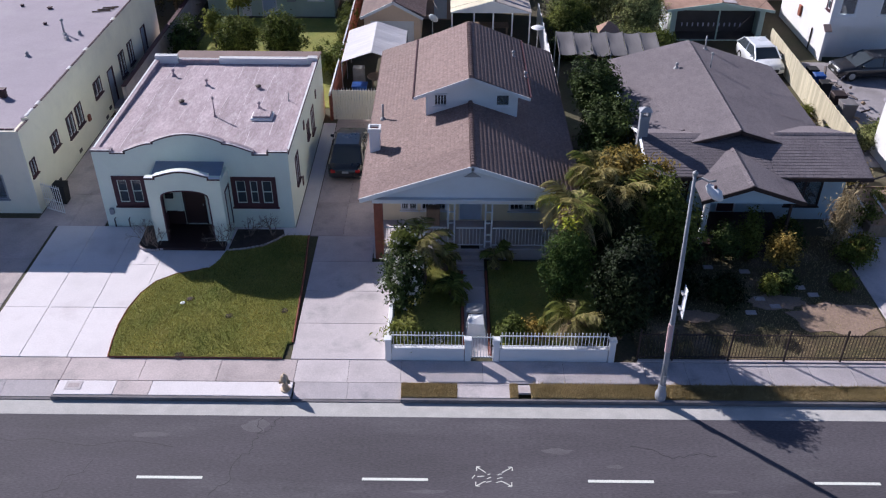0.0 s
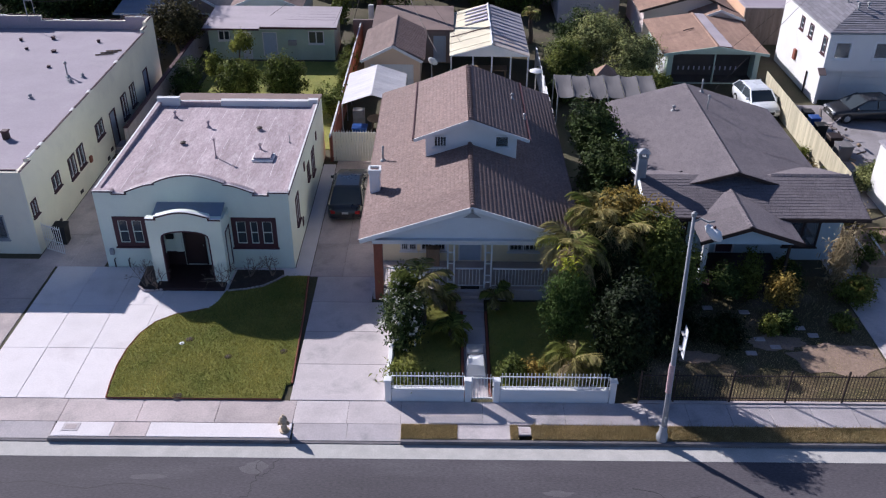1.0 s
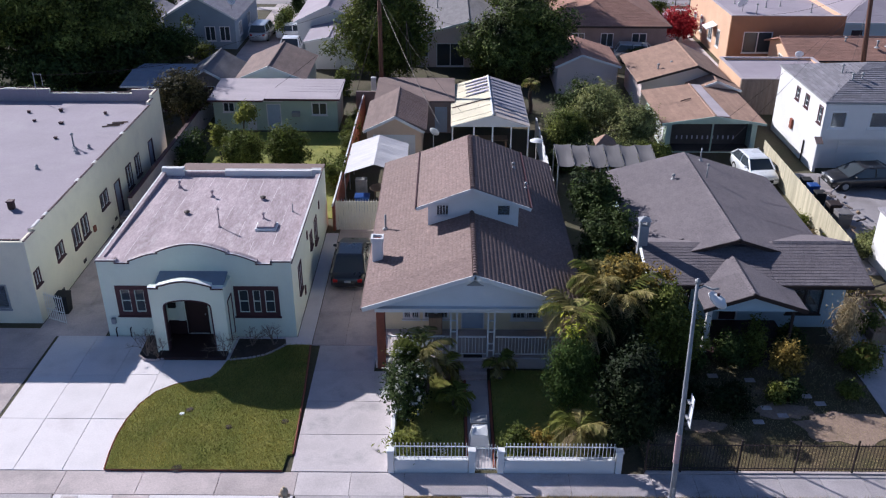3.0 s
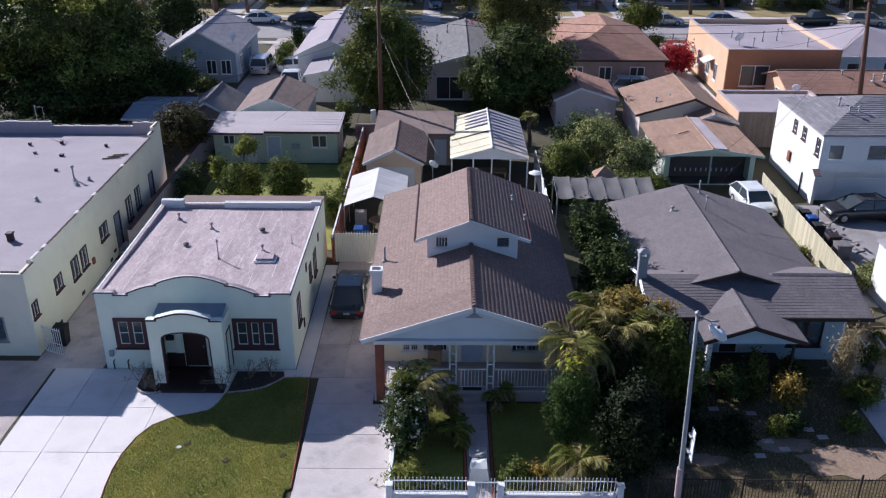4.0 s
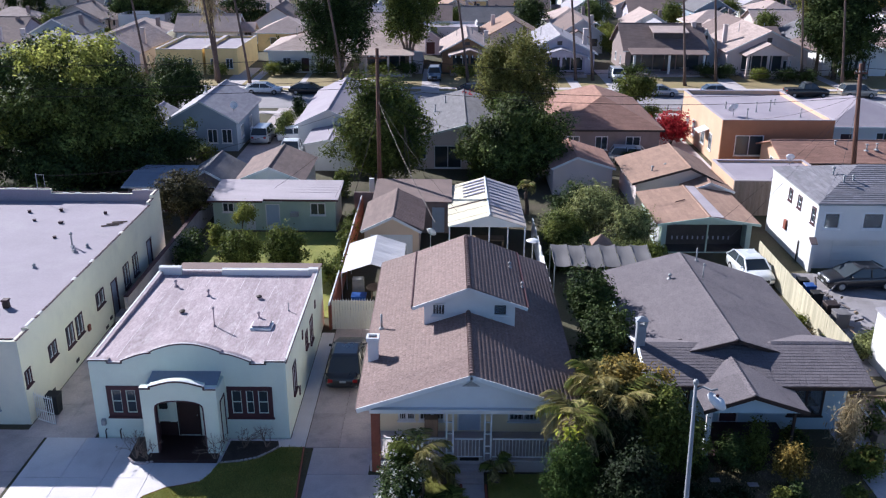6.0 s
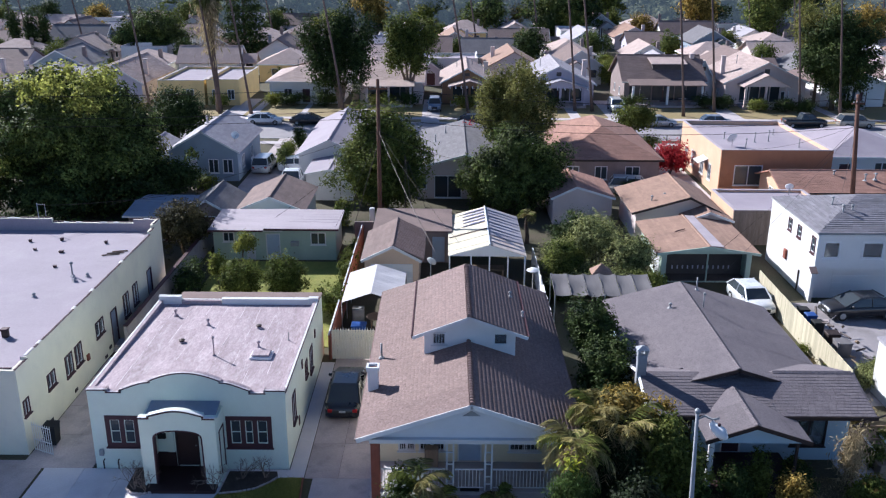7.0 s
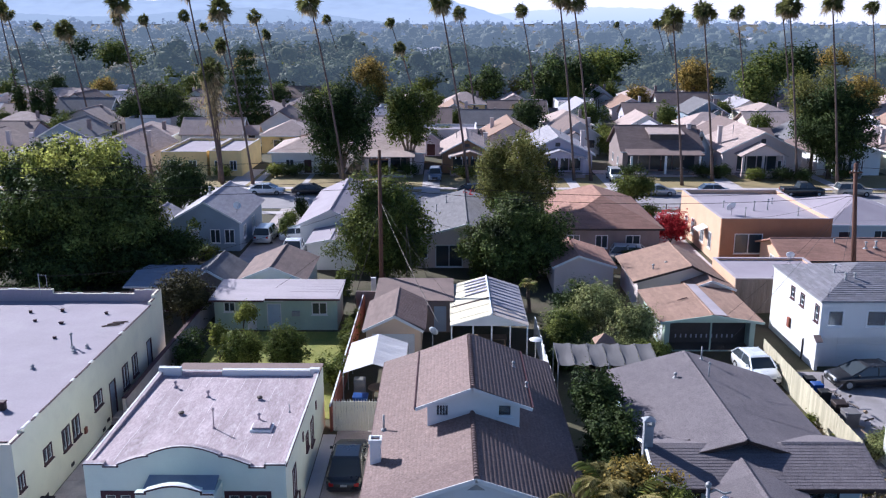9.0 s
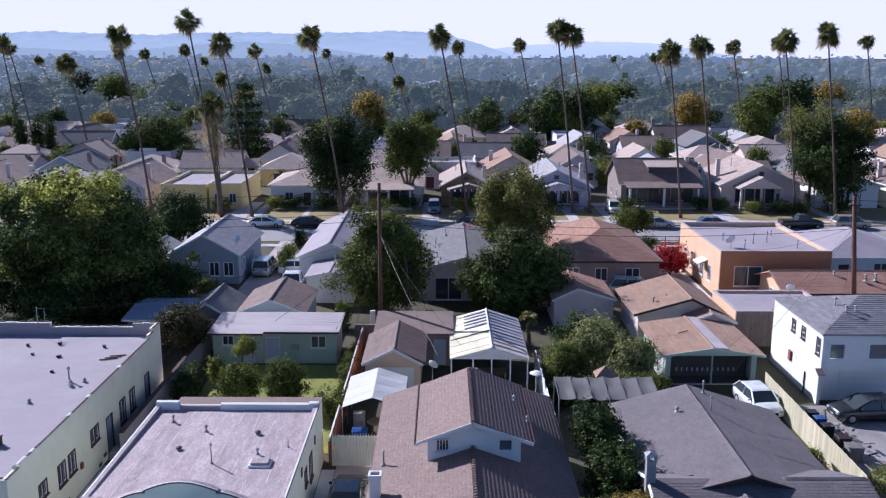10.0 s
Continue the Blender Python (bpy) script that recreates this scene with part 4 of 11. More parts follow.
def green_house():
    x0, x1, y0, y1 = -15.4, -6.82, 33.9, 44.3
    h = thing("house", "pale green stucco house with flat pinkish roof and curved parapet", "house", (-11.1, 39, 0.1))
    front = [(-14.77, -13.31, 1.24, 2.79), (-9.48, -7.48, 1.24, 2.79), (-11.75, -10.75, 0.3, 2.4)]
    side = [(35.35, 36.2, 1.5, 2.95), (39.1, 39.8, 1.9, 2.75), (40.6, 41.5, 1.4, 2.75)]
    m = Shape().wall("y", y0, 0.22, x0, x1, 0.1, 3.9, front)
    m.wall("x", x1, -0.22, y0 + 0.22, y1, 0.1, 3.9, side).wall("x", x0, 0.22, y0 + 0.22, y1, 0.1, 3.9)
    m.wall("y", y1, -0.22, x0 + 0.22, x1 - 0.22, 0.1, 3.9)
    prof = profile_green()
    m.prism([(x0, 3.9)] + prof + [(x1, 3.9)], "y", y0, y0 + 0.22)
    m.box(x1 - 0.22, x1, y0 + 0.22, y1, 3.9, 4.0).box(x0, x0 + 0.22, y0 + 0.22, y1, 3.9, 4.0)
    m.box(x0, -14.2, y1 - 0.22, y1, 3.9, 4.22).box(-14.2, -12.0, y1 - 0.22, y1, 3.9, 4.0).box(-12.0, x1 - 0.5, y1 - 0.22, y1, 3.9, 4.1).box(x1 - 0.5, x1, y1 - 0.22, y1, 3.9, 4.17)
    part("wall", m, STUCCO_GREEN, h)
    part("parapet_trim", strip_along(Shape(), prof, y0 - 0.03, y0 - 0.002, -0.075, 0.045), MAROON, h, "thin maroon line under the parapet cap")
    part("parapet_cap", strip_along(Shape(), prof, y0 - 0.03, y0 + 0.05, -0.02, 0.022), FELT_SEAM, h, "white painted parapet cap")
    part("parapet_felt", strip_along(Shape(), prof, y0 + 0.053, y0 + 0.24, -0.02, 0.028), ROOF_FELT, h)
    part("side_cap", Shape().box(x1 - 0.06, x1 + 0.02, y0 + 0.26, y1, 4.0, 4.025), WHITE, h)
    part("side_cap", Shape().box(x0 - 0.02, x0 + 0.05, y0 + 0.26, y1, 4.0, 4.025), WHITE, h)
    part("side_felt", Shape().box(x1 - 0.24, x1 - 0.063, y0 + 0.26, y1 - 0.26, 3.8, 4.02, 0.01), ROOF_FELT, h)
    part("side_felt", Shape().box(x0 + 0.053, x0 + 0.24, y0 + 0.26, y1 - 0.26, 3.8, 4.02, 0.01), ROOF_FELT, h)
    # back parapet: felt carried up its inner face, a thin white edge on top
    for a, b, z in ((x0 - 0.02, -14.2, 4.22), (-14.2, -12.0, 4.0), (-12.0, x1 - 0.5, 4.1), (x1 - 0.5, x1 + 0.02, 4.17)):
        part("back_cap", Shape().box(a, b - 0.003, y1 - 0.06, y1 + 0.02, z, z + 0.03), WHITE, h)
        part("back_upstand", Shape().box(a + 0.03, b - 0.003, y1 - 0.25, y1 - 0.063, 3.75, z + 0.02, 0.01), ROOF_FELT if z < 4.05 else STUCCO_WHITE, h)
    part("side_trim", Shape().box(x0 - 0.04, x0 - 0.003, y0, y1, 3.92, 3.99), MAROON, h)
    part("side_trim", Shape().box(x1 + 0.003, x1 + 0.04, y0, y1, 3.92, 3.99), MAROON, h)
    # the roof falls gently to the back, in overlapping felt strips
    n = 9
    for k in range(n):
        a, b = x0 + 0.22 + (x1 - x0 - 0.44) * k / n, x0 + 0.22 + (x1 - x0 - 0.44) * (k + 1) / n
        part("felt_strip", Shape().slab([(a, y0 + 0.22, 3.955), (b + 0.04, y0 + 0.22, 3.947), (b + 0.04, y1 - 0.22, 3.80), (a, y1 - 0.22, 3.812)], 0.05), ROOF_FELT, h)
    rngf = np.random.default_rng(66)
    for k in range(1, n):
        xs = x0 + 0.22 + (x1 - x0 - 0.44) * k / n
        y = y0 + 0.4
        while y < y1 - 0.5:
            ln = rngf.uniform(0.5, 2.4)
            e = min(y + ln, y1 - 0.3)
            if rngf.random() < 0.7:
                za, zb = (3.957 - 0.143 * (q - y0 - 0.22) / (y1 - y0 - 0.44) for q in (y, e))
                xa, xb = xs + rngf.normal(0, 0.03), xs + rngf.normal(0, 0.03)
                w = rngf.uniform(0.01, 0.028)
                part("felt_seam", Shape().slab([(xa, y, za), (xa + w, y, za), (xb + w, e, zb), (xb, e, zb)], 0.012), FELT_SEAM, h)
            y = e + rngf.uniform(0.05, 0.8)
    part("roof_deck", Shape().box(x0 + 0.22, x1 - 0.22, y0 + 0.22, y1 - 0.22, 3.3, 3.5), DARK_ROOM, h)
    part("rear_roof", Shape().slab([(-14.6, y1 + 0.04, 3.95), (x1, y1 + 0.04, 3.95), (x1, y1 + 1.6, 3.8), (-14.6, y1 + 1.6, 3.8)], 0.1), ROOF_BROWN, h, "brown felt lean-to roof at the rear")
    part("rear_wall", Shape().wall("x", x1 - 0.02, -0.15, y1 + 0.003, y1 + 1.4, 0.1, 3.8).wall("y", y1 + 1.4, -0.15, -14.5, x1 - 0.17, 0.1, 3.7), STUCCO_GREEN, h)
    part("floor_inside", Shape().box(x0 + 0.22, x1 - 0.22, y0 + 0.22, y1 - 0.22, 0.1, 0.3), DARK_ROOM, h)
    part("partition", Shape().box(x0 + 0.3, x1 - 0.3, 36.6, 36.7, 0.3, 3.3), DARK_ROOM, h)
    window(h, "y", y0, -1, *front[0], MAROON, 2, GLASS_DARK, sash=STUCCO_GREEN, cross=True, fw=0.2)
    window(h, "y", y0, -1, *front[1], MAROON, 3, GLASS_DARK, sash=STUCCO_GREEN, cross=True, fw=0.2)
    for s in side:
        window(h, "x", x1, 1, *s, MAROON, 2, sash=WHITE)
    for yy, z in ((36.7, 0.7), (38.2, 2.9), (42.4, 2.6)):
        part("wall_vent", Shape().box(x1 + 0.003, x1 + 0.05, yy, yy + 0.22, z, z + 0.45, 0.01), MAROON, h)
    # curtains behind the front panes
    for u in (-13.75, -8.7):
        cu = Shape()
        for k in range(9):
            cu.box(u - 0.25 + 0.06 * k, u - 0.2 + 0.06 * k, y0 + 0.25 + 0.03 * (k % 2), y0 + 0.28 + 0.03 * (k % 2), 1.3, 2.75)
        part("curtain", cu, STUCCO_WHITE, h)
    # porch with an arched front and arched side openings
    px0, px1, py0 = -12.78, -9.55, 32.5
    arch = [(-12.28, 0.15), (-12.25, 2.5)] + [(-11.2 + 1.05 * math.cos(math.pi * (1 - t)), 2.5 + 0.4 * math.sin(math.pi * (1 - t)) ** 0.75) for t in [k / 12 for k in range(1, 12)]] \
        + [(-10.15, 2.5), (-10.12, 0.15)]
    top = [(px0, 3.52), (-12.35, 3.52), (-12.35, 3.62)] + [(-12.35 + 2.3 * t, 3.62 + 0.24 * math.sin(math.pi * t) ** 1.2) for t in [k / 12 for k in range(1, 12)]] \
        + [(-10.05, 3.62), (-10.05, 3.5), (px1, 3.5)]
    pm = Shape()
    # ring between the outline and the arch, as left pier, right pier and the head over the arch
    pm.prism([(px0, 0.1), (px0, 2.45), (-12.25, 2.45), (-12.28, 0.1)], "y", py0, py0 + 0.25)
    pm.prism([(-10.12, 0.1), (-10.15, 2.45), (px1, 2.45), (px1, 0.1)], "y", py0, py0 + 0.25)
    pm.prism([(px0, 2.45)] + top + [(px1, 2.45), (-10.15, 2.45)] + arch[1:-1][::-1] + [(-12.25, 2.45)], "y", py0, py0 + 0.25)
    pm.wall("x", px0, 0.22, py0 + 0.25, y0 - 0.002, 0.1, 3.3)
    pm.wall("x", px1 - 0.22, 0.22, py0 + 0.25, y0 - 0.002, 0.1, 3.3, [(py0 + 0.4, y0 - 0.25, 0.55, 2.55)])
    p = part("porch", pm, STUCCO_GREEN, h, "arched stucco entrance porch")
    part("porch_trim", strip_along(Shape(), top, py0 - 0.035, py0 - 0.002, -0.09, 0.055), MAROON, p)
    tr2 = Shape()
    for (ax, az), (bx, bz) in zip(arch, arch[1:]):
        k = math.hypot(bx - ax, bz - az)
        nx, nz = -(bz - az) / k * 0.06, (bx - ax) / k * 0.06
        tr2.prism([(ax, az), (bx, bz), (bx - nx, bz - nz), (ax - nx, az - nz)], "y", py0 - 0.012, py0 + 0.252)
    part("arch_trim", tr2, MAROON, p, "dark maroon lining of the arch")
    part("porch_cap", strip_along(Shape(), top, py0 - 0.03, py0 + 0.10, -0.02, 0.025), WHITE, p)
    part("porch_roof", Shape().slab([(px0 + 0.15, py0 + 0.29, 3.34), (px1 - 0.1, py0 + 0.29, 3.34), (px1 - 0.1, y0 - 0.004, 3.55), (px0 + 0.15, y0 - 0.004, 3.55)], 0.07), GREY_BLUE_ROOF, p, "blue-grey sheet porch roof")
    tr = Shape()
    for u0, u1 in ((py0 + 0.4, py0 + 0.47), (y0 - 0.32, y0 - 0.25)):
        tr.box(px1 + 0.002, px1 + 0.03, u0, u1, 0.55, 2.62)
    tr.box(px1 + 0.002, px1 + 0.03, py0 + 0.4, y0 - 0.25, 2.55, 2.62)
    part("side_arch_trim", tr, MAROON, p)
    # floor darkened to imitate the shade inside the porch
    part("porch_floor", Shape().box(px0 + 0.1, px1 - 0.1, py0 - 0.55, y0 - 0.01, 0.1, 0.29, 0.02), DOOR_SHADE, p, "dark red porch floor, darkened to imitate porch shade")
    door(h, "y", y0, -1, *front[2], DOOR_SHADE, DOOR_SHADE)
    # dark strip on the lower wall stands in for shade in the porch
    part("dado", Shape().box(px0 + 0.24, -11.78, y0 - 0.03, y0 - 0.004, 0.29, 1.0).box(px0 + 0.222, px0 + 0.24, py0 + 0.27, y0 - 0.004, 0.29, 1.0), DOOR_SHADE, h, "lower porch wall darkened to imitate porch shade")
    part("notice_panel", Shape().box(-12.1, -11.82, y0 - 0.06, y0 - 0.01, 1.0, 2.4, 0.01), STUCCO_GREEN, h)
    part("letterbox", Shape().box(-12.5, -12.15, y0 - 0.14, y0 - 0.02, 1.7, 1.95, 0.02), BLACK, h)
    part("gas_meter", Shape().box(-15.15, -14.95, y0 - 0.18, y0 - 0.01, 0.85, 1.15, 0.03), METAL_GREY, h)
    for x in (-15.0, -14.35):
        part("hose_tap", Shape().tube([(x, y0 - 0.01, 0.6), (x, y0 - 0.15, 0.6), (x, y0 - 0.15, 0.2)], 0.03, 6), METAL_DARK, h)
    # roof fittings
    for x, y in ((-14.0, 42.4), (-12.0, 41.2), (-8.9, 38.6)):
        pipe_vent(x, y, 3.86, 0.24, 0.042, "short pale vent pipe with a small cap on the felt roof", True, ROOF_FELT)
    for x, y in ((-12.75, 39.1), (-9.35, 40.9)):
        v = thing("roof_vent", "squat dark turbine vent on the felt roof", "roof vent", (x, y, 3.85), "roof vents")
        part("collar", Shape().lathe(x, y, [(0.2, 3.84), (0.14, 3.88), (0.1, 3.93)], 12), ROOF_FELT, v)
        part("head", Shape().lathe(x, y, [(0.11, 3.93), (0.15, 3.97), (0.15, 4.01), (0.03, 4.05)], 12), METAL_DARK, v)
    pipe_vent(-10.8, 37.6, 3.9, 0.9, 0.03, "tall thin pale vent pipe on the felt roof", True, ROOF_FELT)
    pipe_vent(-7.6, 39.4, 3.87, 0.45, 0.02, "short thin aerial stub on the felt roof", False)
    s = thing("skylight", "low box skylight with white curb and grey-pink lid on the roof", "skylight", (-8.6, 37.6, 3.7))
    part("skylight_base", Shape().box(-9.05, -8.05, 37.15, 37.95, 3.86, 4.02, 0.02), WHITE, s)
    part("skylight_dome", Shape().box(-8.98, -8.12, 37.22, 37.88, 4.02, 4.1, 0.05), ROOF_FELT, s)
    ring = Shape().lathe(-11.2, 35.7, [(0.16, 3.92), (0.16, 3.96), (0.11, 3.96), (0.11, 3.93)], 16)
    solo("roof_drain", ring, WHITE, "small pale round drain ring on the felt roof", "roof drain")


green_house()
bed = [(-13.55, 32.3), (-13.2, 31.95), (-12.7, 31.9), (-12.35, 32.05), (-12.3, 33.85), (-13.6, 33.85)]
solo("flower_bed", Shape().prism(bed, "z", 0.1, 0.2), SOIL, "small dark soil bed beside the porch", "flower bed")
bed2 = [(-9.5, 31.95), (-8.7, 32.1), (-8.0, 32.35), (-7.5, 32.8), (-7.2, 33.2), (-7.3, 33.6), (-9.4, 33.6)]
solo("flower_bed", Shape().prism(bed2, "z", 0.1, 0.215), SOIL, "dark soil bed with a stone edge under the window", "flower bed")
stone_me = to_mesh("edging_stone", Shape().box(-0.08, 0.08, -0.05, 0.05, 0, 0.1, 0.03))
stone_me.materials.append(CONCRETE_OLD)
ed = thing("bed_edging", "row of small pale edging stones round the beds", "edging", (-9, 32, 0.15))
for path in (bed[:4], bed2[:5]):
    for (ax, ay), (bx, by) in zip(path, path[1:]):
        n = max(1, round(math.hypot(bx - ax, by - ay) / 0.17))
        for k in range(n):
            t = (k + 0.5) / n
            piece("edging_stone", stone_me, ed, pose(ax + (bx - ax) * t, ay + (by - ay) * t - 0.05, 0.17, 0, 0, math.degrees(math.atan2(by - ay, bx - ax))))


# ---- tiled roofs ----
def tile_field(o, u, v, nu, nv, w, e, wave=0.008, lap=0.001):
    """Rows of rounded tiles, each with its own lip: o is the eave corner, u runs along the eave, v up the slope; w wide, e exposed."""
    u, v = Vector(u).normalized(), Vector(v).normalized()
    nor = u.cross(v)
    if nor.z < 0:
        nor = -nor
    k = 4
    O, U, W, N = (np.array(a) for a in (o, u, v, nor))
    t = np.arange(k + 1) / k
    hgt = wave * (0.5 - 0.5 * np.cos(math.tau * t))
    prof = np.concatenate([np.stack([t * w, np.full(k + 1, -0.015), hgt * 0], 1), np.stack([t * w, np.full(k + 1, -0.012), hgt + lap + 0.0045], 1), np.stack([t * w, np.full(k + 1, e), hgt + 0.004], 1)])
    gi, gr = np.meshgrid(np.arange(nu), np.arange(nv), indexing="ij")
    du, dv = (gi.ravel() * w)[:, None], (gr.ravel() * e)[:, None]
    p = O + (prof[None, :, 0] + du)[..., None] * U + (prof[None, :, 1] + dv)[..., None] * W + prof[None, :, 2][..., None] * N
    n = k + 1
    q = np.array([(a * n + i, a * n + i + 1, (a + 1) * n + i + 1, (a + 1) * n + i) for a in (0, 1) for i in range(k)])
    f = (q[None] + (np.arange(len(p)) * 3 * n)[:, None, None]).reshape(-1, 4)
    return p.reshape(-1, 3), f


def tile_mesh(w, e, wave=0.008, lap=0.001):
    """One rounded tile with a closed front lip: x along the eave, y up the slope."""
    k = 4
    s = Shape()
    top0 = [(i * w / k, -0.015, lap + 0.005 + wave * (0.5 - 0.5 * math.cos(math.tau * i / k))) for i in range(k + 1)]
    top1 = [(p[0], e + 0.01, p[2] - lap - 0.001) for p in top0]
    bot0 = [(p[0], -0.015, 0.0) for p in top0]
    n = k + 1
    s.add(top0 + top1 + bot0, [(i, i + 1, n + i + 1, n + i) for i in range(k)] + [(2 * n + i, 2 * n + i + 1, i + 1, i) for i in range(k)])
    return s


def slope_place(o, u, v):
    u, v = Vector(u).normalized(), Vector(v).normalized()
    n = u.cross(v)
    m = Matrix((u, v, n)).transposed().to_4x4()
    return Matrix.Translation(o) @ m


# ---- brown-roofed house ----
def brown_house():
    xl, xr, cx, yf, yb = -3.5, 5.8, 1.17, 31.2, 47.3
    ze, zr = 3.33, 4.92
    h = thing("house", "white bungalow with a brown tiled gable roof and a dormer", "house", (1.2, 39, 0.1))
    # walls: front wall behind the porch, the two sides, the back
    wx0, wx1, wy0, wy1 = -2.95, 5.25, 33.8, 47.1
    front = [(-1.95, -1.2, 1.2, 2.6), (-1.05, 0.12, 1.2, 2.6), (0.66, 1.72, 0.68, 2.75), (2.9, 4.3, 1.2, 2.6)]
    side_l = [(36.5, 37.5, 1.5, 2.6), (40.5, 41.6, 1.5, 2.6)]
    m = Shape().wall("y", wy0, 0.2, wx0, wx1, 0.1, 3.3, front).wall("x", wx0, 0.2, wy0 + 0.2, wy1, 0.1, 3.3, side_l)
    m.wall("x", wx1, -0.2, wy0 + 0.2, wy1, 0.1, 3.3).wall("y", wy1, -0.2, wx0 + 0.2, wx1 - 0.2, 0.1, 3.3)
    m.prism([(wx0, 3.3), (wx1, 3.3), (cx, 4.72)], "y", wy1 - 0.2, wy1)
    part("wall", m, STUCCO_CREAM, h)
    part("floor_inside", Shape().box(wx0 + 0.2, wx1 - 0.2, wy0 + 0.2, wy1 - 0.2, 0.1, 0.7), DARK_ROOM, h)
    part("partition", Shape().box(wx0 + 0.2, wx1 - 0.2, 36.5, 36.6, 0.7, 3.3), DARK_ROOM, h)
    for k in (0, 1, 3):
        window(h, "y", wy0, -1, *front[k], WHITE, 2, bars=8)
    door(h, "y", wy0, -1, *front[2], GREY_BLUE_WALL_DOOR)
    for s in side_l:
        window(h, "x", wx0, -1, *s, WHITE, 2)
    # porch: floor, red corner pillar, paired white posts, beam and gable
    part("porch_floor", Shape().box(wx0 - 0.1, wx1, 31.5, wy0 - 0.003, 0.1, 0.67, 0.03), CONCRETE, h)
    part("porch_wall", Shape().wall("y", wy0 - 0.015, 0.012, wx0, wx1, 0.68, 3.2, front), CREAM_PAINT, h, "cream painted wall behind the porch rail")
    part("porch_cupboard", Shape().box(-0.78, -0.18, 33.3, 33.7, 0.67, 1.55, 0.02), WOOD, h)
    st = Shape()
    for k in range(3):
        st.box(0.55, 1.75, 31.5 - 0.3 * (k + 1), 31.5 - 0.3 * k - 0.003, 0.1, 0.67 - 0.15 * (k + 1), 0.015)
    part("step", st, CONCRETE_OLD, h)
    part("doormat", Shape().box(0.75, 1.55, 31.52, 31.75, 0.673, 0.69), BLACK, h)
    for x in (-2.95, 4.95):
        part("pillar", Shape().box(x, x + 0.36, 31.45, 31.85, 0.1, 2.98, 0.02), BRICK_RED, h, "red-brown painted porch pillar")
    for xa in (0.15, 1.74):
        ps = Shape().box(xa, xa + 0.07, 31.6, 31.67, 0.67, 2.99).box(xa + 0.27, xa + 0.34, 31.6, 31.67, 0.67, 2.99)
        for z in (0.95, 1.3, 1.9, 2.45, 2.9):
            ps.box(xa + 0.07, xa + 0.27, 31.61, 31.66, z, z + 0.05)
        part("post", ps, WHITE, h, "paired white posts with rungs")
    part("beam", Shape().box(-3.0, 5.35, 31.42, 31.72, 2.99, 3.28, 0.01), WHITE, h)
    part("gable", Shape().prism([(-2.95, 3.25), (5.3, 3.25), (cx, 4.70)], "y", 31.5, 31.62), WHITE, h, "white boarded gable over the porch")
    bd_n = 9
    for k in range(bd_n):
        z0, z1 = 3.29 + 1.36 * k / bd_n, 3.29 + 1.36 * (k + 1) / bd_n
        half = (4.66 - z0) * (cx + 2.85) / 1.36 * 0.98
        half1 = max((4.66 - z1) * (cx + 2.85) / 1.36 * 0.98, 0.02)
        part("siding_board", Shape().add([(cx - half, 31.445, z0), (cx + half, 31.445, z0), (cx + half1, 31.485, z1), (cx - half1, 31.485, z1),
                                          (cx - half, 31.5, z0), (cx + half, 31.5, z0), (cx + half1, 31.5, z1), (cx - half1, 31.5, z1)],
                                         [(0, 1, 2, 3), (4, 5, 6, 7), (0, 1, 5, 4), (2, 3, 7, 6), (1, 2, 6, 5), (0, 3, 7, 4)]), WHITE, h)
    part("gable_vent", Shape().prism([(cx - 0.36, 4.28), (cx + 0.36, 4.28), (cx, 4.52)], "y", 31.435, 31.455), METAL_GREY, h, "small triangular grey gable vent")
    part("ceiling_porch", Shape().box(-2.9, 5.2, 31.75, 33.78, 3.2, 3.25), WHITE, h)
    # railing
    for x0, x1 in ((-2.55, 0.12), (0.52, 1.71), (2.11, 4.93)):
        part("handrail", Shape().box(x0, x1, 31.58, 31.64, 1.66, 1.72).box(x0, x1, 31.59, 31.63, 0.8, 0.84), WHITE, h)
        n = round((x1 - x0) / 0.14)
        for k in range(1, n):
            x = x0 + (x1 - x0) * k / n
            part("baluster", Shape().box(x - 0.013, x + 0.013, 31.597, 31.623, 0.84, 1.66), WHITE, h)
    # roof: two slopes with a cut for nothing; the dormer stands on them
    sl = (zr - ze) / (cx - xl)
    sr = (zr - ze) / (xr - cx)
    rf = Shape().slab([(xl, yf, ze), (cx, yf, zr), (cx, yb, zr), (xl, yb, ze)], 0.12)
    rf.slab([(cx, yf, zr), (xr, yf, ze), (xr, yb, ze), (cx, yb, zr)], 0.12)
    roof = part("roof", rf, TILE_BROWN, h, "brown concrete tile roof")
    part("bargeboard", Shape().slab([(xl - 0.03, yf - 0.04, ze + 0.02), (cx, yf - 0.04, zr + 0.02), (cx, yf - 0.003, zr + 0.02), (xl - 0.03, yf - 0.003, ze + 0.02)], 0.2)
         .slab([(cx, yf - 0.04, zr + 0.02), (xr + 0.03, yf - 0.04, ze + 0.02), (xr + 0.03, yf - 0.003, ze + 0.02), (cx, yf - 0.003, zr + 0.02)], 0.2), WHITE, h)
    part("soffit", Shape().box(xl + 0.1, xr - 0.1, yf + 0.05, 31.42, ze - 0.09, ze - 0.05), WHITE, h)
    part("gutter", Shape().box(xl - 0.07, xl - 0.005, yf, yb, ze - 0.09, ze - 0.02, 0.015), TILE_RIDGE, h)
    part("gutter", Shape().box(xr + 0.005, xr + 0.07, yf, yb, ze - 0.09, ze - 0.02, 0.015), TILE_RIDGE, h)
    tw, te = 0.15, 0.185
    vl, vr = Vector((1, 0, sl)), Vector((-1, 0, sr))
    len_l, len_r = math.hypot(cx - xl, zr - ze), math.hypot(xr - cx, zr - ze)
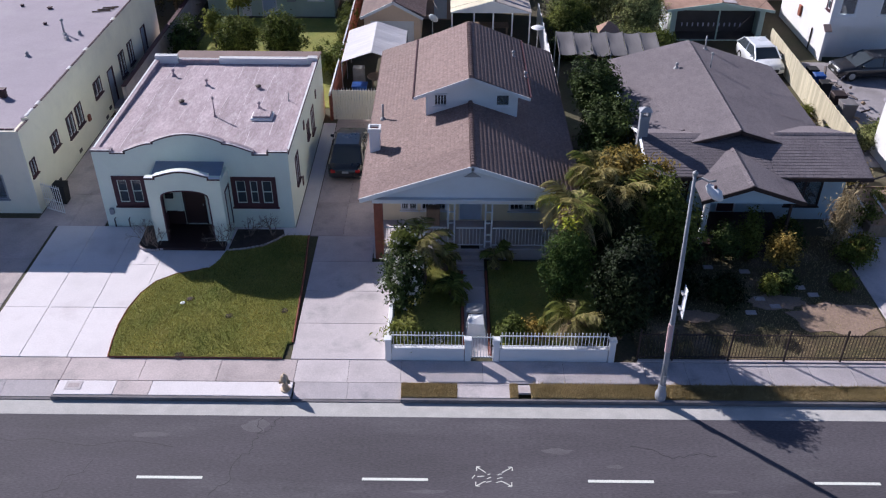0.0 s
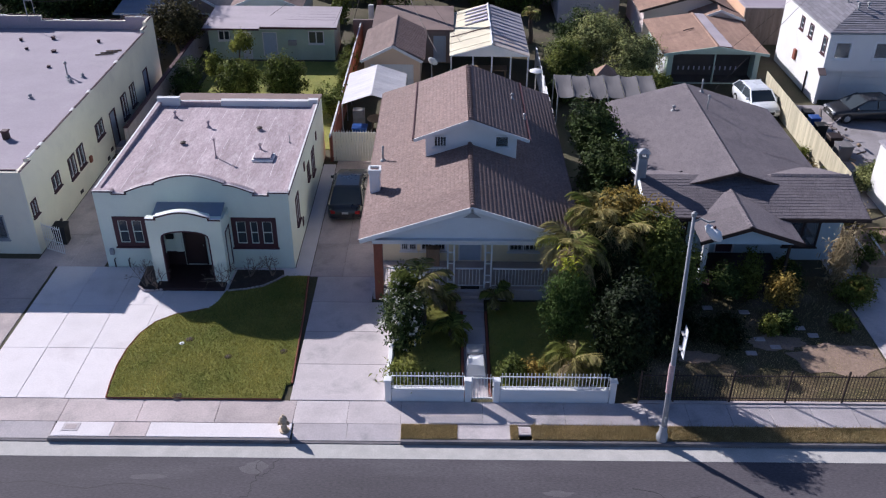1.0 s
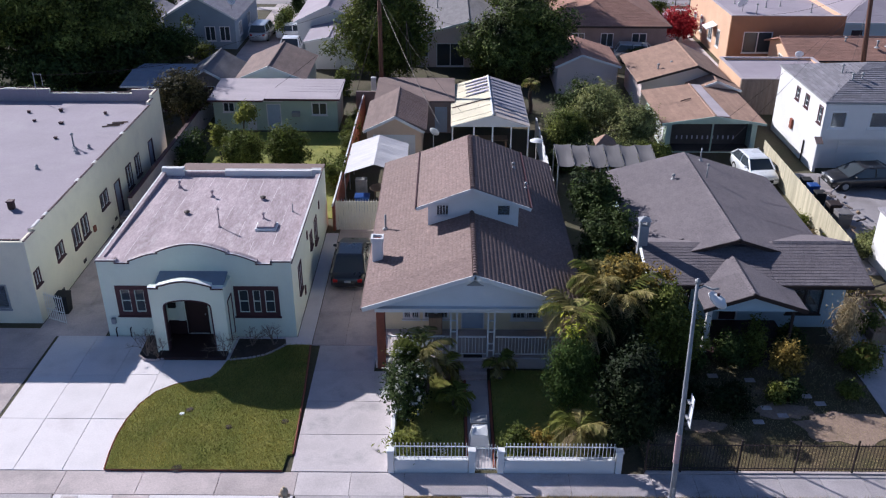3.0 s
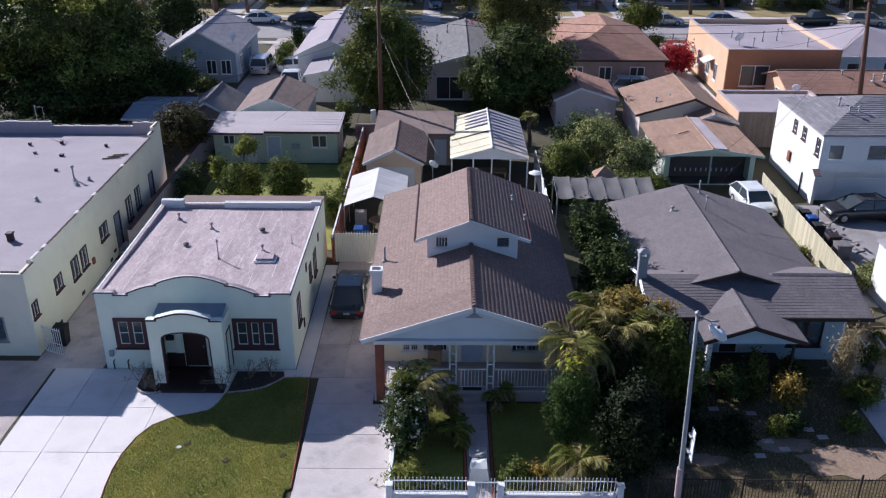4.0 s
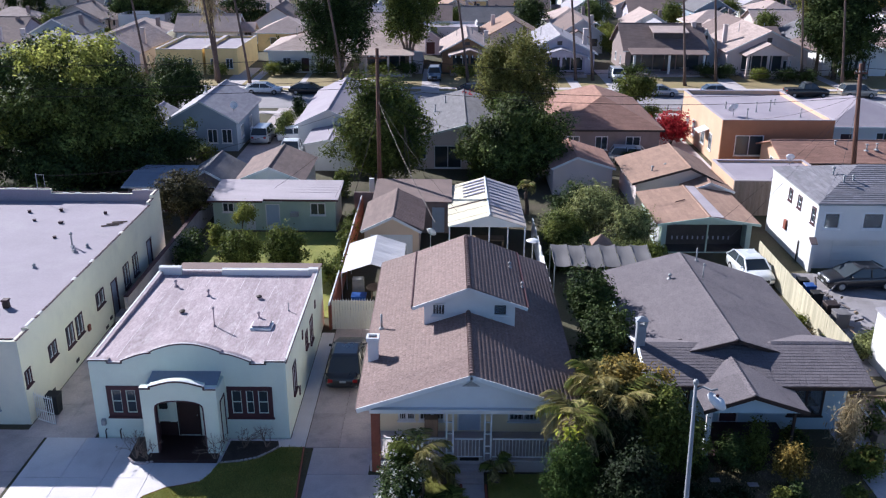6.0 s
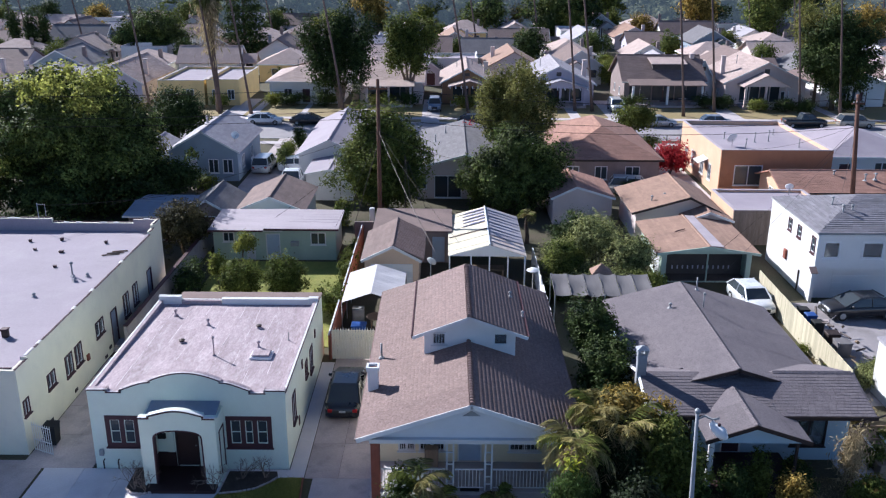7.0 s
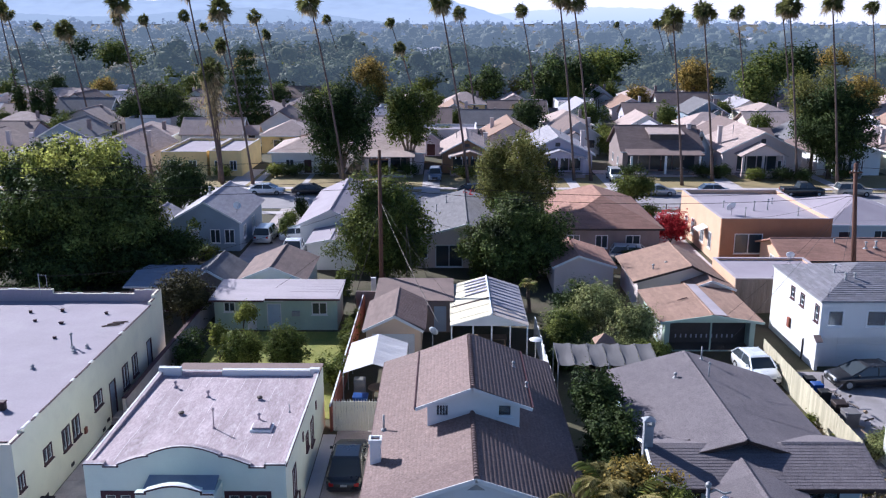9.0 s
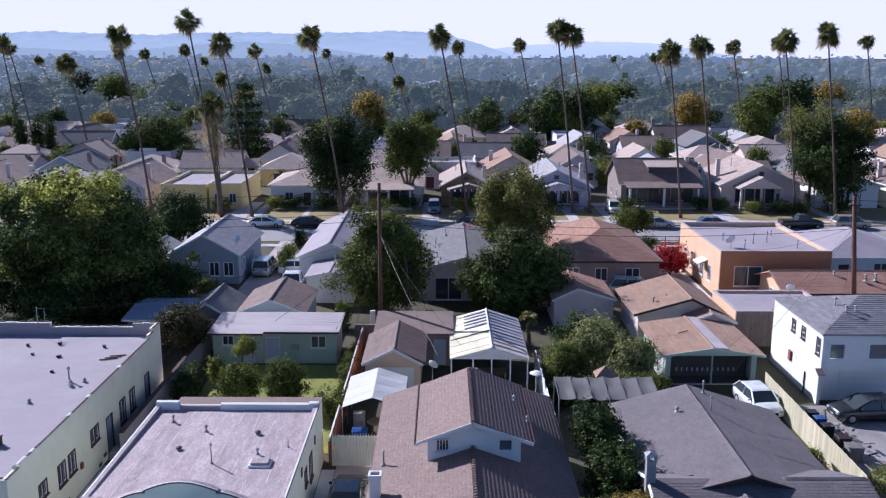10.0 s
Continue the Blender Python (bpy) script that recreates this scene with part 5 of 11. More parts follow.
    near = 12                                    # columns of tiles laid singly at the front of the sunny slope
    nl, nr = round(len_l / te), round(len_r / te)
    v, f = tile_field((xl, yf + near * tw, ze), (0, 1, 0), vl, round((yb - yf) / tw) - near, nl, tw, len_l / nl)
    me = fast_mesh("tiles", v - np.array(h.location), f)
    part("tiles", me, TILE_BROWN, h, kind="stuff")
    v, f = tile_field((xr, yf, ze), (0, 1, 0), vr, round((yb - yf) / tw), nr, tw, len_r / nr, 0.005)
    part("tiles", fast_mesh("tiles", v - np.array(h.location), f), TILE_BROWN, h, kind="stuff")
    one = to_mesh("roof_tile", tile_mesh(tw, len_l / nl))
    one.materials.append(TILE_BROWN)
    for i in range(near):
        for r in range(nl):
            o = Vector((xl, yf + (i + 1) * tw, ze)) + vl.normalized() * (r * len_l / nl)
            piece("roof_tile", one, roof, slope_place(o, (0, -1, 0), vl))
    ridge_me = to_mesh("ridge_tile", Shape().tube([(0, 0, 0.02), (0, 0.16, 0.0), (0, 0.27, -0.015)], [0.125, 0.105, 0.085], 10), smooth=False)
    ridge_me.materials.append(TILE_RIDGE)
    y = yf - 0.02
    while y < yb - 0.3:
        piece("ridge_tile", ridge_me, roof, pose(cx, y, zr + 0.0, 0, 0, 0))
        y += 0.235 if not 36.95 < y < 43.4 else 6.45
    # dormer
    dy0, dy1, dxl, dxr, dzr, dze = 37.2, 43.8, -1.42, 3.88, 6.32, 5.32
    dz = (dzr - dze) / (cx - dxl)
    wl, wr = -0.88, 3.34
    lo = Shape().wall("y", dy0, 0.15, wl, wr, 4.1, 5.42, [(-0.53, 0.13, 4.72, 5.35), (2.31, 2.99, 4.72, 5.35)])
    lo.prism([(wl, 5.42), (wr, 5.42), (wr - 0.15, 5.5), (cx, 6.12), (wl + 0.15, 5.5)], "y", dy0, dy0 + 0.15)
    lo.box(wl, wl + 0.15, dy0 + 0.15, dy1 - 0.3, 4.1, 5.42).box(wr - 0.15, wr, dy0 + 0.15, dy1 - 0.3, 4.1, 5.42).box(wl + 0.15, wr - 0.15, dy1 - 0.45, dy1 - 0.3, 4.1, 5.42)
    dm = part("dormer", lo, WHITE, h, "white boarded gable dormer")
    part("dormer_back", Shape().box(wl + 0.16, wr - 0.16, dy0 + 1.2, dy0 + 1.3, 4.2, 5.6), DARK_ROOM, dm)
    part("dormer_roof", Shape().slab([(dxl, dy0 - 0.4, dze), (cx, dy0 - 0.4, dzr), (cx, dy1, dzr), (dxl, dy1, dze)], 0.1)
         .slab([(cx, dy0 - 0.4, dzr), (dxr, dy0 - 0.4, dze), (dxr, dy1, dze), (cx, dy1, dzr)], 0.1), TILE_BROWN, dm)
    part("dormer_bargeboard", Shape().slab([(dxl - 0.03, dy0 - 0.44, dze), (cx, dy0 - 0.44, dzr), (cx, dy0 - 0.403, dzr), (dxl - 0.03, dy0 - 0.403, dze)], 0.15)
         .slab([(cx, dy0 - 0.44, dzr), (dxr + 0.03, dy0 - 0.44, dze), (dxr + 0.03, dy0 - 0.403, dze), (cx, dy0 - 0.403, dzr)], 0.15), WHITE, dm)
    part("dormer_edge", Shape().box(dxl - 0.06, dxl - 0.003, dy0 - 0.4, dy1, dze - 0.09, dze + 0.05).box(dxr + 0.003, dxr + 0.06, dy0 - 0.4, dy1, dze - 0.09, dze + 0.05), MAROON, dm)
    ll = math.hypot(cx - dxl, dzr - dze)
    nn = round(ll / te)
    for o, vv in (((dxl, dy0 - 0.4, dze), (1, 0, dz)), ((dxr, dy0 - 0.4, dze), (-1, 0, dz))):
        v, f = tile_field(o, (0, 1, 0), vv, round((dy1 - dy0 + 0.4) / tw), nn, tw, ll / nn, 0.005)
        part("dormer_tiles", fast_mesh("tiles", v - np.array(h.location), f), TILE_BROWN, dm, kind="stuff")
    y = dy0 - 0.42
    while y < dy1 - 0.3:
        piece("ridge_tile", ridge_me, dm, pose(cx, y, dzr, 0, 0, 0))
        y += 0.235
    window(dm, "y", dy0, -1, -0.53, 0.13, 4.72, 5.35, WHITE, 1, bars=5)
    window(dm, "y", dy0, -1, 2.31, 2.99, 4.72, 5.35, WHITE, 1)
    # chimney and pipes
    c = thing("chimney", "short white painted chimney with an open top", "chimney", (-3.1, 35.3, 3.4))
    part("shaft", Shape().box(-3.35, -2.88, 35.08, 35.5, 3.3, 4.42, 0.02), WHITE, c)
    part("crown", Shape().wall("y", 35.04, 0.09, -3.4, -2.83, 4.42, 4.6).wall("y", 35.46, 0.09, -3.4, -2.83, 4.42, 4.6)
         .wall("x", -3.4, 0.09, 35.13, 35.46, 4.42, 4.6).wall("x", -2.92, 0.09, 35.13, 35.46, 4.42, 4.6), WHITE, c)
    part("flue", Shape().box(-3.28, -2.95, 35.16, 35.43, 4.42, 4.5), BRICK_RED, c)
    pipe_vent(-2.95, 38.2, 3.55, 0.75, 0.05, "white vent pipe standing on the tiled slope", False)
    pipe_vent(3.33, 41.2, 5.50, 0.22, 0.04)
    pipe_vent(3.8, 39.1, 5.32, 0.22, 0.04)


brown_house()


# ---- grey-shingled house ----
def shingle_rows(h, o, u, v, width, length, row, tab, name="shingle", single=False, parent=None, butt=0.02):
    """Overlapping shingle tabs on a slope, each its own piece if single, else joined."""
    o, u, v = Vector(o), Vector(u).normalized(), Vector(v).normalized()
    nor = u.cross(v)
    if nor.z < 0:
        nor = -nor
    s, me = Shape(), to_mesh(name, Shape().add(
        [(0.004, 0, butt), (tab - 0.004, 0, butt), (tab - 0.004, row + 0.05, 0.008), (0.004, row + 0.05, 0.008), (0.004, 0, 0.0), (tab - 0.004, 0, 0.0)],
        [(0, 1, 2, 3), (4, 5, 1, 0), (4, 0, 3), (5, 2, 1)]))
    me.materials.append(SHINGLE_GREY)
    flip = u.cross(v).z < 0
    for r in range(int(length / row)):
        off = -tab * random.choice((0.0, 0.33, 0.5, 0.66))
        x = off
        while x < width:
            a, b = max(x, 0), min(x + tab, width)
            lift = random.uniform(0, 0.2) * butt
            if b - a > 0.04:
                p = o + v * (r * row)
                if single and b - a > tab * 0.98 and not flip:
                    piece(name, me, parent, slope_place(p + u * a + nor * lift, u, v))
                else:
                    q = [p + u * (a + 0.004) + nor * (butt + lift), p + u * (b - 0.004) + nor * (butt + lift), p + u * (b - 0.004) + v * (row + 0.05) + nor * 0.008,
                         p + u * (a + 0.004) + v * (row + 0.05) + nor * 0.008, p + u * (a + 0.004), p + u * (b - 0.004)]
                    s.add(q, [(0, 1, 2, 3), (4, 5, 1, 0)])
            x += tab
    if s.v:
        part("shingles", s, SHINGLE_GREY, parent or h, kind="stuff")


def grey_house():
    h = thing("house", "pale blue bungalow with broad dark grey shingled roof and porch gable", "house", (13, 40, 0.1))
    cx, zr, zl, zrr = 13.38, 4.22, 3.01, 2.76
    xl, xr, yf, yb = 9.05, 18.1, 35.9, 46.9
    sl, sr = (zr - zl) / (cx - xl), (zr - zrr) / (xr - cx)
    m = Shape().wall("y", 35.0, 0.2, 9.3, 18.3, 0.1, 3.0, [(15.72, 17.3, 0.85, 2.3), (12.6, 13.5, 0.5, 2.5), (10.0, 11.2, 1.0, 2.3)])
    m.wall("x", 9.4, 0.2, 35.2, 46.3, 0.1, 2.9).wall("x", 17.0, 0.2, 36.9, 46.3, 0.1, 2.75).wall("y", 46.3, 0.2, 9.4, 17.2, 0.1, 2.75).wall("x", 18.3, -0.2, 35.2, 38.0, 0.1, 2.75)
    m.prism([(9.4, 2.75), (17.2, 2.75), (17.2, 2.9), (cx, 4.05), (9.4, 2.95)], "y", 46.3, 46.5)
    part("wall", m, STUCCO_BLUE, h)
    part("partition", Shape().box(9.5, 17.5, 36.8, 36.88, 0.3, 3.0), DARK_ROOM, h)
    part("floor_inside", Shape().box(9.6, 17.0, 35.2, 46.2, 0.1, 0.5), DARK_ROOM, h)
    window(h, "y", 35.0, -1, 15.72, 17.3, 0.85, 2.3, METAL_DARK, 2)
    window(h, "y", 35.0, -1, 10.0, 11.2, 1.0, 2.3, METAL_DARK, 2)
    door(h, "y", 35.0, -1, 12.6, 13.5, 0.5, 2.5, MAROON)
    xa, xb, xe = 11.2, 15.7, 18.35
    rf = Shape().slab([(xl, 37.2, zl), (xa, 37.2, zl + sl * (xa - xl)), (xa, yf, zl + sl * (xa - xl)), (cx, yf, zr), (cx, yb, zr), (xl, yb, zl)], 0.12)
    rf.slab([(cx, yf, zr), (xb, yf, zr - sr * (xb - cx)), (xb, 36.9, zr - sr * (xb - cx)), (xe, 39.5, zr - sr * (xe - cx)), (xe, yb, zr - sr * (xe - cx)), (cx, yb, zr)], 0.12)
    roof = part("roof", rf, SHINGLE_GREY, h, "dark grey shingle roof")
    part("bargeboard", Shape().slab([(xa - 0.05, yf - 0.05, zr - sl * 2.23 + 0.01), (cx, yf - 0.05, zr + 0.01), (cx, yf - 0.003, zr + 0.01), (xa - 0.05, yf - 0.003, zr - sl * 2.23 + 0.01)], 0.16)
         .slab([(cx, yf - 0.05, zr + 0.01), (xb + 0.05, yf - 0.05, zr - sr * 2.37 + 0.01), (xb + 0.05, yf - 0.003, zr - sr * 2.37 + 0.01), (cx, yf - 0.003, zr + 0.01)], 0.16), METAL_DARK, h)
    # gable coloured dark to imitate the shadow under the deep overhang
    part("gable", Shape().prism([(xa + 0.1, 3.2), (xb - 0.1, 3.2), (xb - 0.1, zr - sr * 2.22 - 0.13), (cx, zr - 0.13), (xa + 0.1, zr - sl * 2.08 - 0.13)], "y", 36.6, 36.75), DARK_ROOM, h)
    # skirt roof over the front and the wing on the drive side
    zs, ys, zt, yt = 3.0, 33.85, 3.79, 36.5
    fr = Shape().slab([(9.05, ys, zs), (18.85, ys, zs), (18.85, yt, zt), (9.05, yt, zt)], 0.12)
    fr.slab([(15.0, yt, zt), (18.85, yt, zt), (18.2, 38.9, 3.0), (15.0, 38.9, 3.0)], 0.12).slab([(9.05, yt, zt), (xa + 0.2, yt, zt), (xa + 0.2, 38.7, 3.05), (9.05, 38.7, 3.05)], 0.12)
    skirt = part("front_roof", fr, SHINGLE_GREY, h)
    part("fascia", Shape().box(9.0, 18.9, ys - 0.06, ys - 0.003, zs - 0.17, zs - 0.0).box(18.855, 18.91, ys, yt, zs - 0.1, zs), METAL_DARK, h)
    part("soffit", Shape().box(9.3, 18.6, ys + 0.05, 34.98, 2.82, 2.86), METAL_DARK, h)
    part("side_fascia", Shape().bar((8.99, 36.5, 3.72), (8.99, ys, 2.93), 0.13).bar((8.99, 36.5, 3.72), (8.99, 38.8, 3.0), 0.13), WHITE, h, "white painted verge board")
    vv = Vector((0, yt - ys, zt - zs))
    shingle_rows(h, (14.6, ys, zs), (1, 0, 0), vv, 4.2, vv.length, 0.185, 0.31, single=True, parent=skirt)
    shingle_rows(h, (9.0, ys, zs), (1, 0, 0), vv, 5.55, vv.length, 0.185, 0.31, parent=skirt)
    vl, vr = Vector((1, 0, sl)), Vector((-1, 0, sr))
    shingle_rows(h, (xl, 37.2, zl), (0, 1, 0), vl, yb - 37.2, (cx - xl) * math.hypot(1, sl), 0.2, 0.33, parent=roof, butt=0.012)
    shingle_rows(h, (xa, yf, zl + sl * (xa - xl)), (0, 1, 0), vl, 1.3, (cx - xa) * math.hypot(1, sl), 0.2, 0.33, parent=roof, butt=0.012)
    shingle_rows(h, (xe, 39.5, zr - sr * (xe - cx)), (0, 1, 0), vr, yb - 39.5, (xe - cx) * math.hypot(1, sr), 0.2, 0.33, parent=roof, butt=0.012)
    shingle_rows(h, (xb, yf, zr - sr * (xb - cx)), (0, 1, 0), vr, 3.6, (xb - cx) * math.hypot(1, sr), 0.2, 0.33, parent=roof, butt=0.012)
    # porch gable
    px, pzr, pze, pyf, pyb = 13.0, 3.58, 2.85, 32.05, 35.9
    pr = Shape().slab([(10.95, pyf, pze), (px, pyf, pzr), (px, pyb, pzr), (10.95, pyb - 1.3, pze)], 0.11)
    pr.slab([(px, pyf, pzr), (15.35, pyf, pze - 0.03), (15.35, pyb - 1.3, pze - 0.03), (px, pyb, pzr)], 0.11)
    p = part("porch_roof", pr, SHINGLE_GREY, h)
    sp = (pzr - pze) / (px - 10.95)
    shingle_rows(h, (10.95, pyf, pze), (0, 1, 0), (1, 0, sp), 2.0, 2.05 * math.hypot(1, sp), 0.2, 0.33, parent=p, butt=0.012)
    shingle_rows(h, (15.35, pyf, pze - 0.03), (0, 1, 0), (-1, 0, 0.31), 2.0, 2.35 * 1.047, 0.2, 0.33, parent=p, butt=0.012)
    part("porch_bargeboard", Shape().slab([(10.9, pyf - 0.05, pze), (px, pyf - 0.05, pzr + 0.02), (px, pyf - 0.003, pzr + 0.02), (10.9, pyf - 0.003, pze)], 0.18)
         .slab([(px, pyf - 0.05, pzr + 0.02), (15.4, pyf - 0.05, pze - 0.03), (15.4, pyf - 0.003, pze - 0.03), (px, pyf - 0.003, pzr + 0.02)], 0.18), METAL_DARK, p)
    part("porch_gable", Shape().prism([(11.2, 2.6), (15.1, 2.6), (px, 3.4)], "y", 32.3, 32.4), STUCCO_BLUE, p)
    for x, w in ((11.2, 0.22), (14.85, 0.12)):
        part("porch_post", Shape().box(x, x + w, 32.3, 32.3 + w, 0.1, 2.6, 0.02), STUCCO_WHITE if w > 0.2 else METAL_DARK, p)
    # near-black floor colour in place of the shade under this porch
    part("porch_floor", Shape().box(10.9, 15.3, 32.2, 34.99, 0.1, 0.5, 0.02), DOOR_SHADE, p, "dark red porch floor, darkened to imitate porch shade")
    rme = to_mesh("ridge_shingle", Shape().slab([(-0.14, 0, -0.03), (0, 0, 0.05), (0, 0.3, 0.03), (-0.14, 0.3, -0.05)], 0.015).slab([(0, 0, 0.05), (0.14, 0, -0.03), (0.14, 0.3, -0.05), (0, 0.3, 0.03)], 0.015))
    rme.materials.append(SHINGLE_GREY)
    for x, z, y0, y1 in ((cx, zr, yf, yb), (px, pzr, pyf, pyb - 0.4)):
        y = y0
        while y < y1 - 0.3:
            piece("ridge_shingle", rme, roof if x == cx else p, pose(x, y, z + 0.02, 0, 0, 0))
            y += 0.22
    for k in range(12):
        piece("ridge_shingle", rme, skirt, pose(15.4 + 0.3 * k, yt + 0.02, zt + 0.03, 0, 0, 90))
    c = thing("chimney", "narrow grey rendered chimney with an open arched cap", "chimney", (9.05, 36.4, 3.4))
    part("shaft", Shape().box(8.84, 9.26, 36.2, 36.55, 3.2, 4.72, 0.02), POLE_GREY, c)
    part("cap_post", Shape().box(8.82, 8.92, 36.17, 36.58, 4.72, 4.98), POLE_GREY, c)
    part("cap_post", Shape().box(9.18, 9.28, 36.17, 36.58, 4.72, 4.98), POLE_GREY, c)
    part("cap", Shape().add([(8.76, 36.12, 4.98), (9.34, 36.12, 4.98), (9.34, 36.62, 4.98), (8.76, 36.62, 4.98), (9.0, 36.32, 5.14), (9.1, 36.32, 5.14), (9.1, 36.42, 5.14), (9.0, 36.42, 5.14)],
                            [(0, 1, 2, 3), (0, 1, 5, 4), (1, 2, 6, 5), (2, 3, 7, 6), (3, 0, 4, 7), (4, 5, 6, 7)]), POLE_GREY, c)
    pipe_vent(12.15, 43.8, 3.86, 0.2, 0.05)
    pipe_vent(13.8, 43.4, 4.02, 0.8, 0.035, "tall white vent pipe on the grey roof")
    pipe_vent(14.2, 46.2, 3.97, 0.75, 0.045, "tall white vent pipe on the grey roof", False)


grey_house()

# ---- plants ----
def leaf_cloud(rng, blobs, n, size, slim=0.5, shell=0.55, up=0.4, droop=0.0, wild=0.55):
    """n small rhombic leaves spread through blobs (x, y, z, rx, ry, rz), most of them near the skin."""
    blobs = np.array(blobs, float)
    wgt = (blobs[:, 3] * blobs[:, 4] * blobs[:, 5]) ** 0.67
    g = max(1, n // 7)                           # sprigs of seven leaves
    b = blobs[rng.choice(len(blobs), g, p=wgt / wgt.sum())]
    d = rng.normal(size=(g, 3))
    d /= np.linalg.norm(d, axis=1)[:, None]
    r = np.clip(rng.normal(0.5 + 0.5 * shell, 0.24, g) + 0.35 * rng.random(g) ** 6, 0.1, 1.5)
    p = b[:, :3] + d * b[:, 3:] * r[:, None]
    n = g * 7
    along = (np.arange(n) % 7 / 6.0 - 0.3)[:, None] * size * 1.9
    tw = d + rng.normal(0, 0.45, (g, 3))
    d, p = np.repeat(d, 7, 0), np.repeat(p, 7, 0) + np.repeat(tw, 7, 0) * along + rng.normal(0, 0.32, (n, 3)) * size
    nor = d + rng.normal(0, wild, (n, 3)) + (0, 0, up)
    nor /= np.linalg.norm(nor, axis=1)[:, None]
    t = np.cross(nor, rng.normal(size=(n, 3)))
    t[:, 2] -= droop
    t /= np.linalg.norm(t, axis=1)[:, None]
    s = np.cross(nor, t)
    ln = size * rng.uniform(0.6, 1.35, n)[:, None]
    tip, mid = p + t * ln, p + t * ln * 0.45
    v = np.stack([p, mid + s * ln * slim * 0.5 + nor * ln * 0.06, tip - nor * ln * 0.1, mid - s * ln * slim * 0.5 + nor * ln * 0.06], 1).reshape(-1, 3)
    return v, np.arange(4 * n).reshape(-1, 4)


def crown_blobs(rng, cx, cy, z0, z1, rx, ry, k, spread=0.62, size=0.42, lean=0.0):
    """A lumpy crown: k overlapping clumps inside an ellipsoid from z0 to z1."""
    out, cz, rz = [], (z0 + z1) / 2, (z1 - z0) / 2
    w = rng.normal(0, 1.6, (3, 3))
    for i in range(k + k // 2):
        d = rng.normal(size=3)
        d /= np.linalg.norm(d)
        bulge = 1 + 0.22 * math.sin(w[0] @ d * 1.3 + w[0][0]) + 0.12 * math.sin(w[1] @ d * 2.6)
        q = spread * rng.uniform(0.5, 1.0) * bulge
        s = size * rng.uniform(0.6, 1.15)
        if i >= k:                               # small outer sprays that break the outline
            q, s = (1.0 - 0.55 * size) * rng.uniform(0.85, 1.12) * bulge, size * rng.uniform(0.3, 0.55)
        out.append((cx + d[0] * rx * q + lean * d[2], cy + d[1] * ry * q, cz + d[2] * rz * q, rx * s, ry * s, rz * s))
    return out


def tree(name, x, y, h, rx, material, label, z0=None, ry=None, n=9000, size=0.22, clumps=14, trunk=0.22, seed=1, slim=0.5, category="tree", base=0.1, spread=0.62, csize=0.42, group="", stems=1):
    rng = np.random.default_rng(seed)
    ry = ry or rx
    z0 = h * 0.3 if z0 is None else z0
    t = thing(name, label, category, (x, y, base), group)
    blobs = crown_blobs(rng, x, y, z0, h, rx, ry, clumps, spread, csize)
    m = Shape()
    fork = z0 + (h - z0) * 0.25
    for s in range(stems):
        ox = (s - (stems - 1) / 2) * 0.5
        m.tube([(x + ox * 0.5, y, base - 0.1), (x + ox + 0.05, y + 0.04, base + 0.35), (x + ox * 1.4 - 0.06, y, fork * 0.6), (x + ox * 1.8, y + 0.05, fork)],
               [trunk * 1.35, trunk, trunk * 0.85, trunk * 0.7], 9)
    for bl in blobs[:9]:
        c = Vector(bl[:3])
        s = Vector((x, y, fork * rng.uniform(0.75, 1.0)))
        mid = s.lerp(c, 0.5) + Vector((0, 0, 0.12 * (h - z0)))
        m.tube([s, mid, c], [trunk * 0.5, trunk * 0.3, trunk * 0.08], 6)
    part("trunk", m, BARK, t)
    v, f = leaf_cloud(rng, blobs, n, size, slim)
    part("crown", fast_mesh("crown", v - np.array((x, y, base)), f), material, t)
    return t


def bush(name, x, y, h, rx, material, label, ry=None, n=2500, size=0.13, clumps=7, seed=3, category="bush", base=0.15, flowers=None, nf=0, group="", slim=0.5, droop=0.0):
    rng = np.random.default_rng(seed)
    t = thing(name, label, category, (x, y, base), group)
    blobs = crown_blobs(rng, x, y, base + 0.02, base + h, rx, ry or rx, clumps, 0.55, 0.5)
    m = Shape()
    for bl in blobs[:5]:
        m.tube([(x, y, base - 0.05), ((x + bl[0]) / 2, (y + bl[1]) / 2, bl[2] * 0.6), bl[:3]], [0.045, 0.03, 0.01], 5)
    part("branchwork", m, BARK, t)
    v, f = leaf_cloud(rng, blobs, n, size, slim, 0.4, droop=droop)
    part("leaves", fast_mesh("leaves", v - np.array((x, y, base)), f), material, t)
    if flowers:
        v, f = leaf_cloud(rng, blobs, nf, size * 0.8, 0.9, 0.9)
        part("flowers", fast_mesh("flowers", v - np.array((x, y, base)), f), flowers, t)
    return t


def bare_shrub(x, y, h, seed, z=0.17):
    rng = np.random.default_rng(seed)
    m = Shape()

    def grow(p, d, ln, r, depth):
        q = p + d * ln
        m.tube([p, p.lerp(q, 0.5) + Vector(rng.normal(0, ln * 0.06, 3)), q], [r, r * 0.8, r * 0.6], 5)
        if depth:
            for _ in range(3):
                nd = (d + Vector(rng.normal(0, 0.5, 3))).normalized()
                grow(q, nd, ln * rng.uniform(0.55, 0.8), r * 0.6, depth - 1)
    for _ in range(5):
        d = Vector(rng.normal(0, 0.35, 3))
        d.z = 1
        grow(Vector((x, y, z - 0.02)), d.normalized(), h * 0.42, 0.022, 3)
    solo("bare_shrub", m, TWIG, "leafless pruned rose shrub in the soil bed", "shrub", group="bare shrubs")


